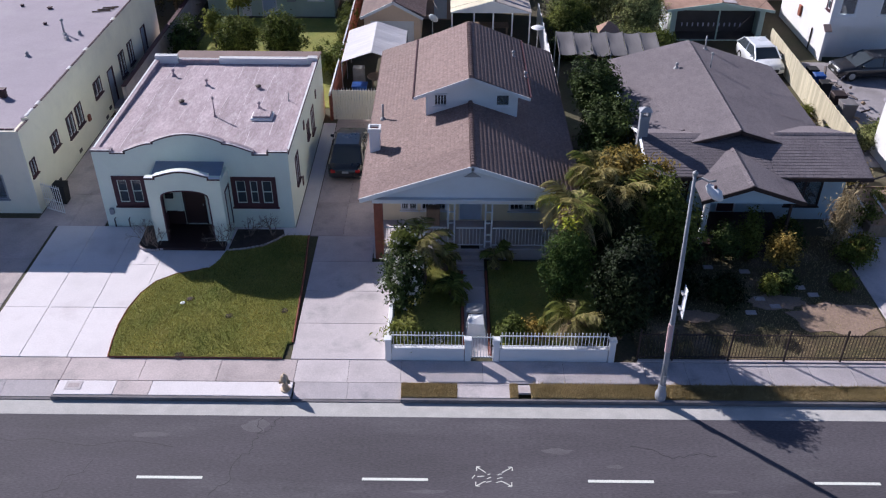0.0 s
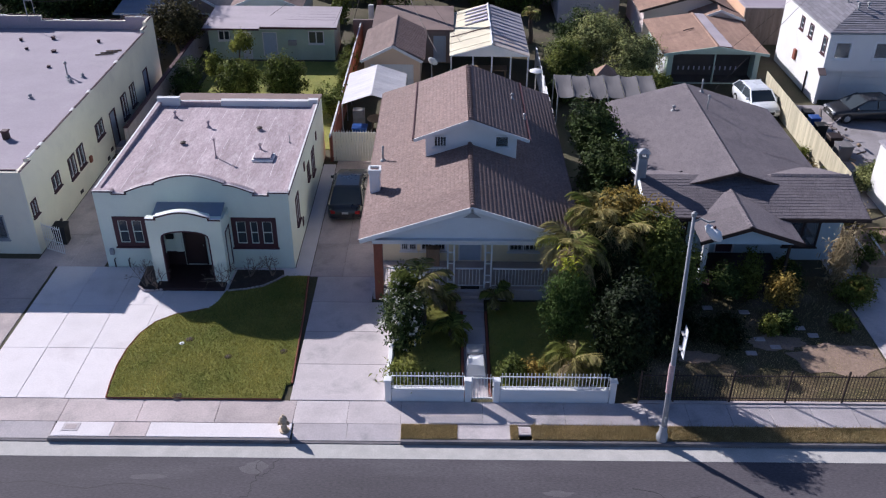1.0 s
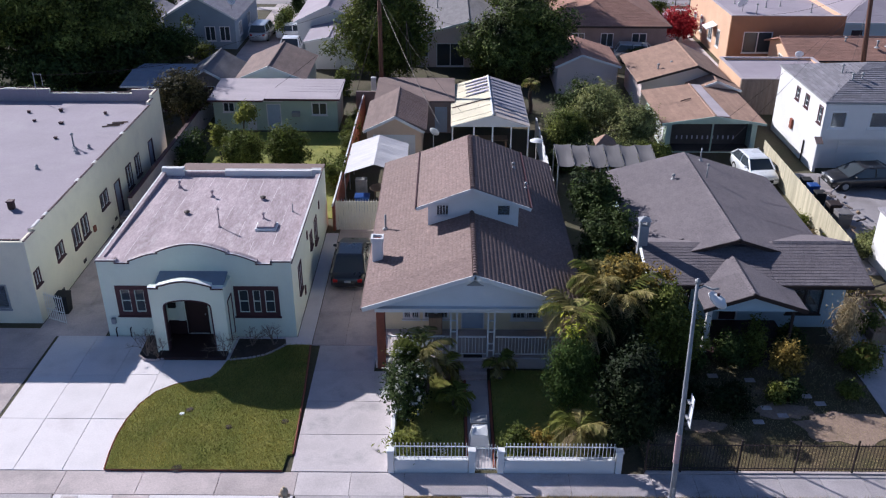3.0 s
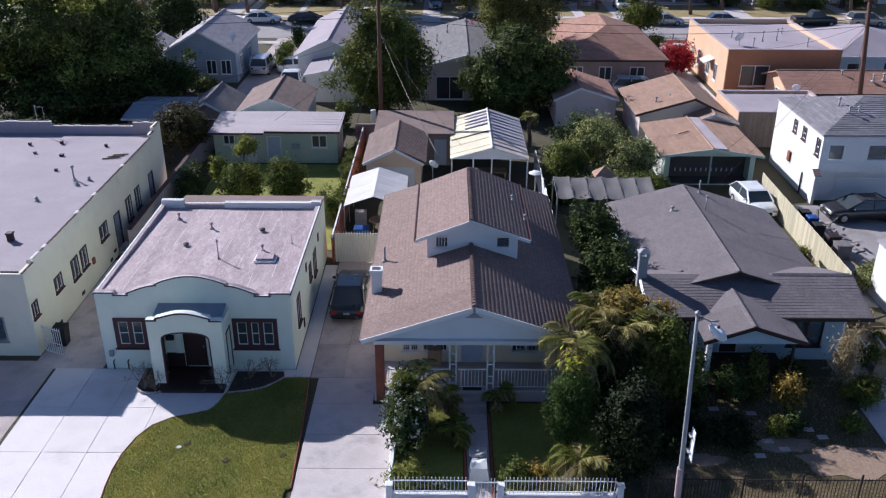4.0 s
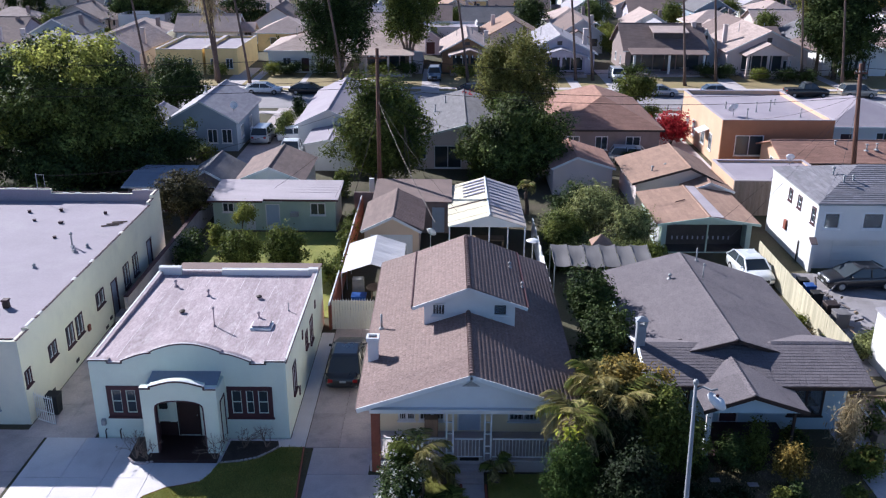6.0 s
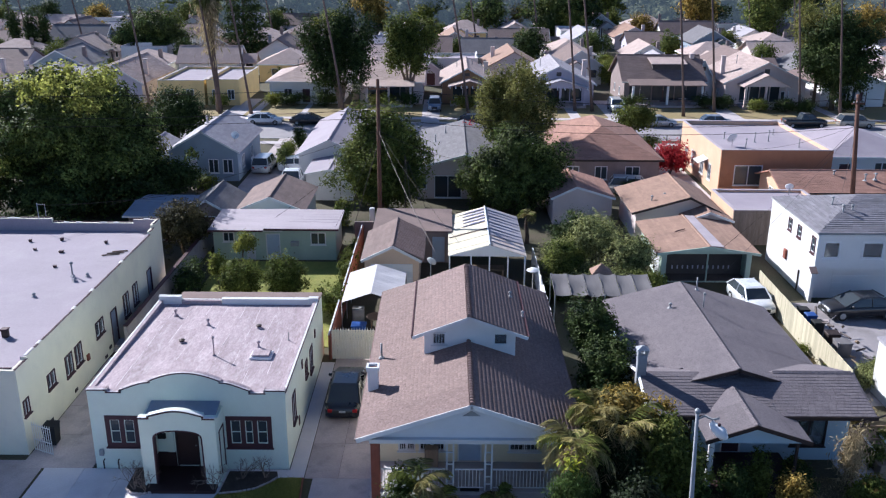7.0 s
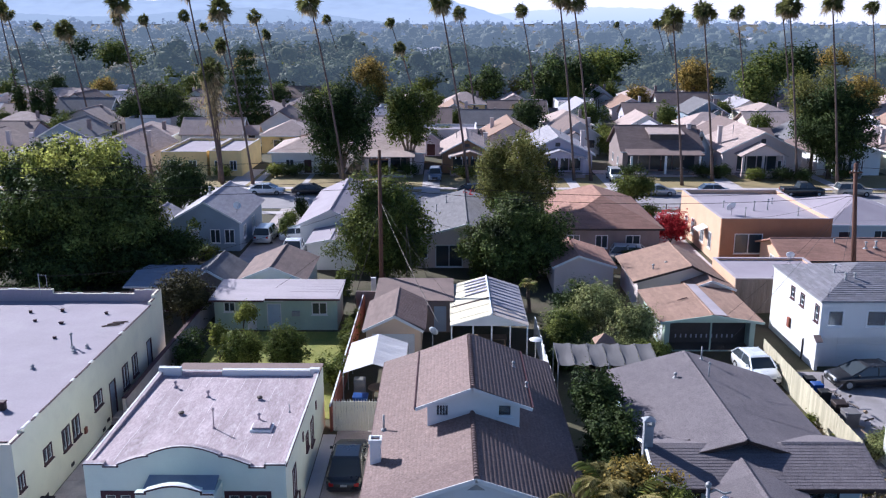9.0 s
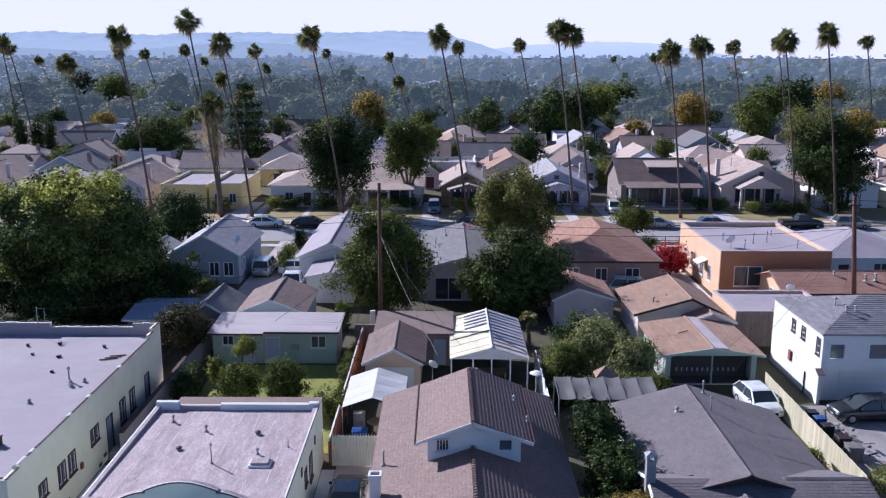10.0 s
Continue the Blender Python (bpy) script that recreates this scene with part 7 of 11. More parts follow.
def car(kind, x, y, turn, paint, label, z=0.15):
    """A car whose nose points to -y before it is turned."""
    L, W, H, B, (a0, a1, a2, a3) = CAR_KINDS[kind]
    c = thing("pickup_truck" if kind == "pickup" else "van" if kind == "van" else "car", label, "car", (0, 0, 0), "cars")
    hw, y0 = W / 2, -L / 2
    # lower body: rounded stations from nose to tail
    st = [(0, 0.72, 0.35, B - 0.28), (0.12, 0.86, 0.24, B - 0.14), (0.45, 0.95, 0.2, B - 0.07), (a0, 1.0, 0.2, B), (L * 0.5, 1.0, 0.2, B + 0.03), (L - 0.6, 1.0, 0.2, B + 0.06 if kind != "pickup" else B),
          (L - 0.12, 0.93, 0.24, B - 0.02), (L, 0.82, 0.36, B - 0.16)]
    v, n = [], 10
    for d, k, zb, zt in st:
        w = hw * k
        v += [(-w * 0.8, y0 + d, zb), (-w, y0 + d, zb + 0.12), (-w, y0 + d, zt - 0.22), (-w * 0.95, y0 + d, zt - 0.07), (-w * 0.8, y0 + d, zt),
              (w * 0.8, y0 + d, zt), (w * 0.95, y0 + d, zt - 0.07), (w, y0 + d, zt - 0.22), (w, y0 + d, zb + 0.12), (w * 0.8, y0 + d, zb)]
    f = [(i * n + k, i * n + (k + 1) % n, (i + 1) * n + (k + 1) % n, (i + 1) * n + k) for i in range(len(st) - 1) for k in range(n)]
    f += [tuple(range(n)), tuple(range(len(v) - 1, len(v) - n - 1, -1))]
    m = Shape().add(v, f)
    part("body", m, paint, c, smooth=True)
    if kind == "pickup":
        part("bed_opening", Shape().box(-hw * 0.78, hw * 0.78, y0 + a3 + 0.12, y0 + L - 0.15, B - 0.02, B + 0.015), BLACK, c)
    # cabin: dark glass with a painted roof and pillars
    bw, rw = hw * 0.93, hw * 0.76
    cab = [(-bw, y0 + a0, B - 0.03), (bw, y0 + a0, B - 0.03), (bw, y0 + a3, B), (-bw, y0 + a3, B), (-rw, y0 + a1, H - 0.05), (rw, y0 + a1, H - 0.05), (rw, y0 + a2, H - 0.04), (-rw, y0 + a2, H - 0.04)]
    part("cabin_glass", Shape().add(cab, [(0, 1, 5, 4), (1, 2, 6, 5), (2, 3, 7, 6), (3, 0, 4, 7), (4, 5, 6, 7)]), GLASS_DARK, c, "dark tinted glass")
    part("roof", Shape().add([(-rw * 1.02, y0 + a1 - 0.05, H - 0.06), (rw * 1.02, y0 + a1 - 0.05, H - 0.06), (rw * 1.02, y0 + a2 + 0.05, H - 0.05), (-rw * 1.02, y0 + a2 + 0.05, H - 0.05),
                              (-rw * 0.85, y0 + a1 + 0.12, H), (rw * 0.85, y0 + a1 + 0.12, H), (rw * 0.85, y0 + a2 - 0.12, H), (-rw * 0.85, y0 + a2 - 0.12, H)],
                             [(0, 1, 2, 3), (0, 1, 5, 4), (1, 2, 6, 5), (2, 3, 7, 6), (3, 0, 4, 7), (4, 5, 6, 7)]), paint, c)
    for s in (-1, 1):
        for i, j in ((0, 4), (3, 7)):
            a, b = Vector(cab[i]), Vector(cab[j])
            a.x, b.x = abs(a.x) * s * 1.005, abs(b.x) * s * 1.005
            part("pillar", Shape().bar(a, b, 0.08), paint, c)
        a, b = Vector((s * bw, y0 + (a0 + a3) / 2 + 0.05, B)), Vector((s * rw, y0 + (a1 + a2) / 2, H - 0.05))
        part("pillar", Shape().bar(a, b, 0.07), paint, c)
        part("headlight", Shape().box(s * hw * 0.62 - 0.16, s * hw * 0.62 + 0.16, y0 - 0.01, y0 + 0.22, B - 0.36, B - 0.2, 0.03), LAMP_CLEAR, c)
        part("tail_light", Shape().box(s * hw * 0.66 - 0.13, s * hw * 0.66 + 0.13, y0 + L - 0.15, y0 + L + 0.01, B - 0.34, B - 0.14, 0.03), LAMP_RED, c)
        part("wing_mirror", Shape().box(s * (hw + 0.06) - 0.09, s * (hw + 0.06) + 0.09, y0 + a0 + 0.4, y0 + a0 + 0.52, B - 0.02, B + 0.12, 0.03), paint, c)
        for d in (0.85, L - 0.95):
            w = part("wheel", Shape().tube([(s * (hw - 0.2), y0 + d, 0.33), (s * (hw - 0.19), y0 + d, 0.33), (s * (hw + 0.0), y0 + d, 0.33), (s * (hw + 0.015), y0 + d, 0.33)], [0.3, 0.33, 0.33, 0.29], 16), RUBBER, c)
            part("rim", Shape().tube([(s * (hw + 0.0), y0 + d, 0.33), (s * (hw + 0.022), y0 + d, 0.33)], [0.21, 0.19], 12), METAL_GREY, w)
    part("grille", Shape().box(-hw * 0.42, hw * 0.42, y0 - 0.012, y0 + 0.1, 0.42, B - 0.3, 0.02), BLACK, c)
    part("number_plate", Shape().box(-0.16, 0.16, y0 - 0.02, y0 + 0.05, 0.36, 0.47, 0.005), LAMP_CLEAR, c)
    part("number_plate", Shape().box(-0.16, 0.16, y0 + L - 0.05, y0 + L + 0.01, 0.56, 0.67, 0.005), LAMP_CLEAR, c)
    part("bumper", Shape().box(-hw * 0.8, hw * 0.8, y0 - 0.02, y0 + 0.14, 0.26, 0.40, 0.04), BLACK, c)
    c.matrix_basis = pose(x, y, z, 0, 0, turn)
    return c


car("sedan", -4.9, 40.25, 180, CAR_BLACK, "black saloon car parked nose-in on the side drive")
car("hatch", 19.85, 53.0, 6, CAR_WHITE, "white van-like car parked before the open garage")
car("sedan", 26.3, 51.7, -86, CAR_DARK, "dark car parked beside the two-storey house")
car("suv", -18.6, 88.6, 178, CAR_SILVER, "silver-blue car parked in a back drive")
car("pickup", -14.6, 82.0, 0, CAR_WHITE, "white pickup parked behind the houses")
car("hatch", -15.1, 88.5, 100, CAR_WHITE, "white car parked between the back houses")
car("suv", 17.6, 80.2, 80, CAR_SILVER, "silver car parked beside the brown hip-roofed house")
ST2Z = 0.0
for kind, x, paint, lb in (("sedan", -23.6, CAR_WHITE, "white saloon parked on the back street"), ("sedan", -17.9, CAR_BLACK, "black saloon parked on the back street"),
                           ("suv", -7.8, CAR_SILVER, "silver car parked on the back street"), ("sedan", 27.6, CAR_SILVER, "silver saloon parked on the back street"),
                           ("hatch", 35.2, CAR_BLUE, "blue-grey car parked on the back street"), ("pickup", 46.6, CAR_BLACK, "black pickup parked on the back street"),
                           ("suv", 53.2, CAR_TAN, "tan estate car parked on the back street"), ("sedan", 61.0, CAR_SILVER, "pale silver saloon parked on the back street"),
                           ("sedan", 3.8, CAR_DARK, "dark saloon parked on the back street"), ("sedan", -47, CAR_SILVER, "silver saloon parked on the back street"),
                           ("suv", 68, CAR_DARK, "dark car parked on the back street")):
    car(kind, x, ST2_B - 1.15, 90, paint, lb, ST2Z)
car("suv", -1.6, 124.5, 0, CAR_BLUE, "dark blue car parked in a narrow drive")
car("suv", 24.0, 124.5, 0, CAR_SILVER, "silver car parked in a house drive")

# ---- houses behind ----
def house(name, label, x0, x1, y0, y1, eave, ridge, axis, wall_m, roof_m, front=(), left=(), right=(), hip=False, over=0.35, trim=None, cx=None, base=0.1, at=None,
          category="house", group="", window_trim=None, plain=False):
    """A plain house: walls with real openings, gable or hip roof (ridge along axis), fascia, windows and doors.
    Openings: (from, to, sill, head, kind) along each wall; kind 'w' a window, 'd' a door, 'o' open."""
    trim, window_trim = trim or WHITE, window_trim or WHITE
    t = 0.15
    h = thing(name, label, category, at or ((x0 + x1) / 2, (y0 + y1) / 2, base), group)
    m = Shape().wall("y", y0, t, x0, x1, base, eave, [o[:4] for o in front]).wall("y", y1, -t, x0, x1, base, eave)
    m.wall("x", x0, t, y0 + t, y1 - t, base, eave, [o[:4] for o in left]).wall("x", x1, -t, y0 + t, y1 - t, base, eave, [o[:4] for o in right])
    cx = cx if cx is not None else ((x0 + x1) / 2 if axis == "y" else (y0 + y1) / 2)
    o, th = over, 0.12
    if hip:
        if axis == "y":
            d = (x1 - x0) / 2
            a, b = (cx, y0 + d * 0.95, ridge), (cx, y1 - d * 0.95, ridge)
        else:
            d = (y1 - y0) / 2
            a, b = (x0 + d * 0.9, cx, ridge), (x1 - d * 0.9, cx, ridge)
        c = [(x0 - o, y0 - o, eave), (x1 + o, y0 - o, eave), (x1 + o, y1 + o, eave), (x0 - o, y1 + o, eave)]
        if axis == "y":
            slopes = [[c[0], c[1], a], [c[1], c[2], b, a], [c[2], c[3], b], [c[3], c[0], a, b]]
        else:
            slopes = [[c[0], c[1], b, a], [c[1], c[2], b], [c[2], c[3], a, b], [c[3], c[0], a]]
        for s in slopes:
            sl = part("roof_slope", Shape().slab(s, th), roof_m, h)
            if not plain:
                part("shingles", Shape().courses(s), roof_m, sl, kind="stuff")
        part("fascia", Shape().box(x0 - o - 0.05, x1 + o + 0.05, y0 - o - 0.05, y0 - o - 0.003, eave - 0.16, eave + 0.02).box(x0 - o - 0.05, x0 - o - 0.003, y0 - o, y1 + o, eave - 0.16, eave + 0.02)
             .box(x1 + o + 0.003, x1 + o + 0.05, y0 - o, y1 + o, eave - 0.16, eave + 0.02), trim, h)
        part("ceiling", Shape().box(x0 - o + 0.03, x1 + o - 0.03, y0 - o + 0.03, y1 + o - 0.03, eave - 0.17, eave - 0.13), trim, h)
    elif axis == "y":
        kl, kr = (ridge - eave) / (cx - x0), (ridge - eave) / (x1 - cx)
        m.prism([(x0, eave), (x1, eave), (cx, ridge - 0.02)], "y", y0, y0 + t).prism([(x0, eave), (x1, eave), (cx, ridge - 0.02)], "y", y1 - t, y1)
        zl, zr, q = eave - kl * o, eave - kr * o, 0.13
        for s in ([(x0 - o, y0 - o, zl + q), (cx, y0 - o, ridge + q), (cx, y1 + o, ridge + q), (x0 - o, y1 + o, zl + q)], [(cx, y0 - o, ridge + q), (x1 + o, y0 - o, zr + q), (x1 + o, y1 + o, zr + q), (cx, y1 + o, ridge + q)]):
            sl = part("roof_slope", Shape().slab(s, th), roof_m, h)
            if not plain:
                part("shingles", Shape().courses(s), roof_m, sl, kind="stuff")
        part("bargeboard", Shape().slab([(x0 - o, y0 - o - 0.05, zl + q + 0.02), (cx, y0 - o - 0.05, ridge + q + 0.02), (cx, y0 - o - 0.003, ridge + q + 0.02), (x0 - o, y0 - o - 0.003, zl + q + 0.02)], 0.17)
             .slab([(cx, y0 - o - 0.05, ridge + q + 0.02), (x1 + o, y0 - o - 0.05, zr + q + 0.02), (x1 + o, y0 - o - 0.003, zr + q + 0.02), (cx, y0 - o - 0.003, ridge + q + 0.02)], 0.17), trim, h)
        part("ridge_cap", Shape().tube([(cx, y0 - o, ridge + q), (cx, y1 + o, ridge + q)], 0.08, 6), roof_m, h)
    else:
        k = (ridge - eave) / (cx - y0)
        k2 = (ridge - eave) / (y1 - cx)
        m.prism([(y0, eave), (y1, eave), (cx, ridge - 0.02)], "x", x0, x0 + t).prism([(y0, eave), (y1, eave), (cx, ridge - 0.02)], "x", x1 - t, x1)
        zf, zb, q = eave - k * o, eave - k2 * o, 0.13
        for s in ([(x0 - o, y0 - o, zf + q), (x1 + o, y0 - o, zf + q), (x1 + o, cx, ridge + q), (x0 - o, cx, ridge + q)], [(x0 - o, cx, ridge + q), (x1 + o, cx, ridge + q), (x1 + o, y1 + o, zb + q), (x0 - o, y1 + o, zb + q)]):
            sl = part("roof_slope", Shape().slab(s, th), roof_m, h)
            if not plain:
                part("shingles", Shape().courses(s), roof_m, sl, kind="stuff")
        part("fascia", Shape().box(x0 - o, x1 + o, y0 - o - 0.05, y0 - o - 0.003, zf, zf + q + 0.01), trim, h)
        part("ridge_cap", Shape().tube([(x0 - o, cx, ridge + q), (x1 + o, cx, ridge + q)], 0.08, 6), roof_m, h)
    part("wall", m, wall_m, h)
    part("floor_inside", Shape().box(x0 + t, x1 - t, y0 + t, y1 - t, base, base + 0.1), DARK_ROOM, h)
    part("partition", Shape().box(x0 + t, x1 - t, y0 + 1.5, y0 + 1.6, base + 0.1, eave), DARK_ROOM, h)
    for ax, pos, out, holes in (("y", y0, -1, front), ("x", x0, -1, left), ("x", x1, 1, right)):
        for o4 in holes:
            if o4[4] == "w":
                window(h, ax, pos, out, *o4[:4], window_trim, 2 if o4[1] - o4[0] > 0.9 and not plain else 1, GLASS_DARK, sill=not plain)
            elif o4[4] == "d":
                door(h, ax, pos, out, *o4[:4], MAROON if len(o4) < 6 else o4[5], window_trim)
    return h


# stained concrete with the two-storey house's shadow put into its grey
YARD_CONCRETE = mat("dirty_shaded_yard_concrete", (0.29, 0.265, 0.275), 0.92, 0.2, 0.6, 14, 0.2, 0.2, stain=((0.15, 0.135, 0.13), 0.7, 0.5))
STUCCO_SAGE = mat("sage_green_stucco", (0.44, 0.53, 0.45), 0.9, 0.08, 0.6, 40, 0.06, 0.2, stain=((0.36, 0.42, 0.37), 0.4, 1.0))
# brick-orange front colour, darkened for the shade on that wall
STUCCO_RUST = mat("shaded_rust_brick_paint", (0.37, 0.185, 0.105), 0.9, 0.1, 0.6, 30, 0.08, 0.2, stain=((0.30, 0.14, 0.07), 0.4, 0.9))
MAUVE_BLOCK = mat("mauve_brown_block", (0.27, 0.215, 0.205), 0.9, 0.12, 0.8, 30, 0.1, 0.2, stain=((0.20, 0.15, 0.14), 0.5, 1.2))
WOOD_GREY = mat("stained_grey_brown_board", (0.24, 0.19, 0.16), 0.9, 0.2, 0.9, 20, 0.2, 0.3, rnd=0.1, streak=(2.5, 2.5, 0.25), stain=((0.14, 0.10, 0.08), 0.6, 1.2))
GREY_BLUE_WALL = mat("grey_blue_siding", (0.29, 0.35, 0.43), 0.85, 0.06, 0.8, 30, 0.06, 0.15)
STUCCO_PINK = mat("pinkish_stucco", (0.62, 0.52, 0.50), 0.9, 0.06, 0.6, 30, 0.06, 0.2)
STUCCO_ORANGE = mat("orange_stucco", (0.66, 0.43, 0.29), 0.9, 0.08, 0.6, 30, 0.06, 0.2)
STUCCO_BROWN = mat("brown_ochre_stucco", (0.30, 0.175, 0.10), 0.9, 0.1, 0.6, 30, 0.06, 0.2)
STUCCO_YELLOW = mat("yellow_stucco", (0.78, 0.60, 0.29), 0.9, 0.08, 0.6, 30, 0.06, 0.2)
STUCCO_LILAC = mat("lilac_stucco", (0.52, 0.48, 0.57), 0.9, 0.06, 0.6, 30, 0.06, 0.2)

ROOF_SHEET = mat("pinkish_roll_roof", (0.43, 0.375, 0.405), 0.9, 0.1, 0.5, 12, 0.1, 0.2, streak=(0.4, 1.5, 1))
STUCCO_PEACH = mat("peach_stucco", (0.66, 0.50, 0.37), 0.9, 0.06, 0.6, 30, 0.06, 0.2)
CANVAS = mat("white_canvas", (0.56, 0.54, 0.565), 0.8, 0.1, 1.6, 30, 0.06, 0.3, streak=(0.5, 2.5, 1))
CORR_CREAM = mat("cream_fibreglass_sheet", (0.70, 0.63, 0.47), 0.6, 0.1, 0.7, 20, 0.06, 0.05)
LEAF_VINE = leaf_mat("vine_leaf", (0.06, 0.10, 0.03), (0.42, 0.42, 0.17), 0.75, 0.25)

# long low outbuilding in the green house's back yard
def green_shed():
    x0, x1, y0, y1 = -17.0, -8.0, 61.5, 65.2
    h = thing("outbuilding", "low pale green outbuilding with a pale sheet roof", "outbuilding", (-12, 63, 0.1))
    holes = [(-16.3, -15.45, 1.5, 2.25), (-13.15, -12.1, 0.12, 2.15), (-9.86, -8.73, 1.3, 2.25), (-14.6, -13.95, 0.12, 2.15)]
    m = Shape().wall("y", y0, 0.15, x0, x1, 0.1, 2.55, holes).wall("x", x1, -0.15, y0 + 0.15, y1, 0.1, 2.55).wall("x", x0, 0.15, y0 + 0.15, y1, 0.1, 2.55).wall("y", y1, -0.15, x0 + 0.15, x1 - 0.15, 0.1, 2.7)
    part("wall", m, STUCCO_SAGE, h)
    part("roof", Shape().slab([(x0 - 0.2, y0 - 0.75, 2.62), (-13.2, y0 - 0.75, 2.62), (-13.2, y1 + 0.2, 2.86), (x0 - 0.2, y1 + 0.2, 2.86)], 0.1), ROOF_SHEET, h, "pinkish pale roof sheet")
    part("roof", Shape().slab([(-13.18, y0 - 0.4, 2.66), (x1 + 0.25, y0 - 0.4, 2.62), (x1 + 0.25, y1 + 0.2, 2.84), (-13.18, y1 + 0.2, 2.88)], 0.1), ROOF_SHEET, h, "pale lilac roof sheet")
    part("fascia", Shape().box(-13.18, x1 + 0.27, y0 - 0.45, y0 - 0.403, 2.5, 2.64).box(x0 - 0.2, -13.19, y0 - 0.8, y0 - 0.753, 2.5, 2.63), MAROON, h)
    for k in range(4):
        part("roof_batten", Shape().bar((-11.6 + 0.3 * k, 62.6 + 0.55 * k, 2.715 + 0.024 * k), (-8.0, 62.6 + 0.55 * k, 2.70 + 0.024 * k), 0.025), ROOF_PALE, h)
    part("partition", Shape().box(x0 + 0.2, x1 - 0.2, 63, 63.1, 0.1, 2.5), DARK_ROOM, h)
    window(h, "y", y0, -1, *holes[0], WHITE, 2, GLASS_DARK)
    window(h, "y", y0, -1, *holes[2], WHITE, 2, GLASS_DARK)
    door(h, "y", y0, -1, *holes[1], GREY_BLUE_WALL_DOOR)
    door(h, "y", y0, -1, *holes[3], STUCCO_WHITE)
    part("air_conditioner", Shape().box(-11.3, -10.7, y0 - 0.3, y0 - 0.003, 1.25, 1.6, 0.03), METAL_GREY, h)
    part("door_canopy", Shape().box(-13.3, -11.9, y0 - 0.1, y0 - 0.003, 2.32, 2.4), WHITE, h)


green_shed()
lawn("yard_lawn", [(-16.5, 46.5), (-6.6, 46.5), (-6.6, 61.0), (-16.5, 61.0)], 0.16, 0.07, 9000, TURF, TURF_BLADE, "back yard lawn between house and outbuilding")
solo("yard_wall", Shape().wall("y", 65.3, 0.2, -7.0, -5.2, 0.1, 1.9), MAUVE_BLOCK, "tan block wall between the outbuildings", "wall", "structure")
tree("fruit_tree", -13.3, 53.5, 2.95, 1.5, LEAF_MID, "small round fruit tree in the back yard", 0.25, 1.4, 9000, 0.17, 16, 0.09, 71, csize=0.38)
tree("fruit_tree", -10.2, 53.6, 3.35, 1.4, LEAF_MID, "small round citrus tree with pale young leaves", 0.25, 1.3, 9500, 0.18, 16, 0.09, 72, csize=0.38)
tree("fruit_tree", -14.05, 58.0, 3.4, 0.85, LEAF_LIGHT, "slim lollipop-shaped young tree before the outbuilding", 1.85, 0.8, 2600, 0.16, 9, 0.06, 73)
tree("fruit_tree", -15.2, 55.4, 2.9, 0.7, LEAF_LIGHT, "slim pale shrub tree beside the round fruit tree", 0.8, 0.7, 2000, 0.17, 8, 0.05, 78)
tree("fruit_tree", -7.0, 50.6, 2.6, 1.0, LEAF_MID, "sparse small shrub tree beside the fence", 0.5, 1.2, 2600, 0.17, 9, 0.06, 74)
bush("bush", -16.6, 49.5, 1.8, 0.9, LEAF_DARK, "dark shrub along the boundary wall", 1.6, 2500, 0.16, 7, 75)
bush("bush", -16.8, 54.0, 2.6, 0.9, LEAF_DARK, "dark shrub along the boundary wall", 3.0, 4000, 0.18, 9, 76)
for k in range(6):
    bush("hedge_plant", -6.75, 54.5 + 1.35 * k, 1.7, 0.6, LEAF_MID, "clipped green hedge plant in a row", 0.6, 2000, 0.13, 5, 80 + k, group="hedge row")
tree("broadleaf_tree", -19.3, 61.5, 5.3, 2.2, LEAF_BROWN, "dark brownish rounded tree behind the long building", 0.6, 2.0, 12000, 0.2, 18, 0.15, 77)

# side gate, bins and tent beside the brown-roofed house
g = thing("driveway_gate", "white corrugated metal drive gate with a picketed top", "gate", (-4.7, 44.9, 0.15))
for k in range(20):
    x = -6.25 + 0.15 * k
    part("gate_board", Shape().box(x, x + 0.135, 44.88 + 0.015 * (k % 2), 44.92 + 0.015 * (k % 2), 0.2, 1.95), CORR_WHITE, g)
    part("spike", Shape().add([(x + 0.04, 44.9, 1.95), (x + 0.1, 44.9, 1.95), (x + 0.07, 44.9, 2.12), (x + 0.07, 44.93, 1.95)], [(0, 1, 2), (0, 3, 2), (1, 3, 2), (0, 1, 3)]), WHITE, g)
part("gate_rail", Shape().box(-6.3, -3.25, 44.96, 45.0, 0.4, 0.46).box(-6.3, -3.25, 44.96, 45.0, 1.7, 1.76), METAL_GREY, g)
b = thing("recycling_bin", "blue plastic recycling bin behind the drive gate", "bin", (-5.0, 47.6, 0.15))
part("bin_body", Shape().box(-5.4, -4.6, 47.3, 47.9, 0.2, 1.05, 0.06), BLUE_PLASTIC, b)
part("lid", Shape().box(-5.45, -4.55, 47.22, 47.98, 1.05, 1.14, 0.03), BLUE_PLASTIC, b)
solo("side_wall", Shape().box(-6.45, -6.3, 44.9, 66, 0.1, 1.62), BRICK_RED, "red-brown weathered boundary wall beside the drive", "wall", "structure")
solo("wall_coping", Shape().box(-6.47, -6.38, 44.9, 66, 1.623, 1.68, 0.01), STUCCO_WHITE, "flaking white coping on the boundary wall", "coping", "structure")


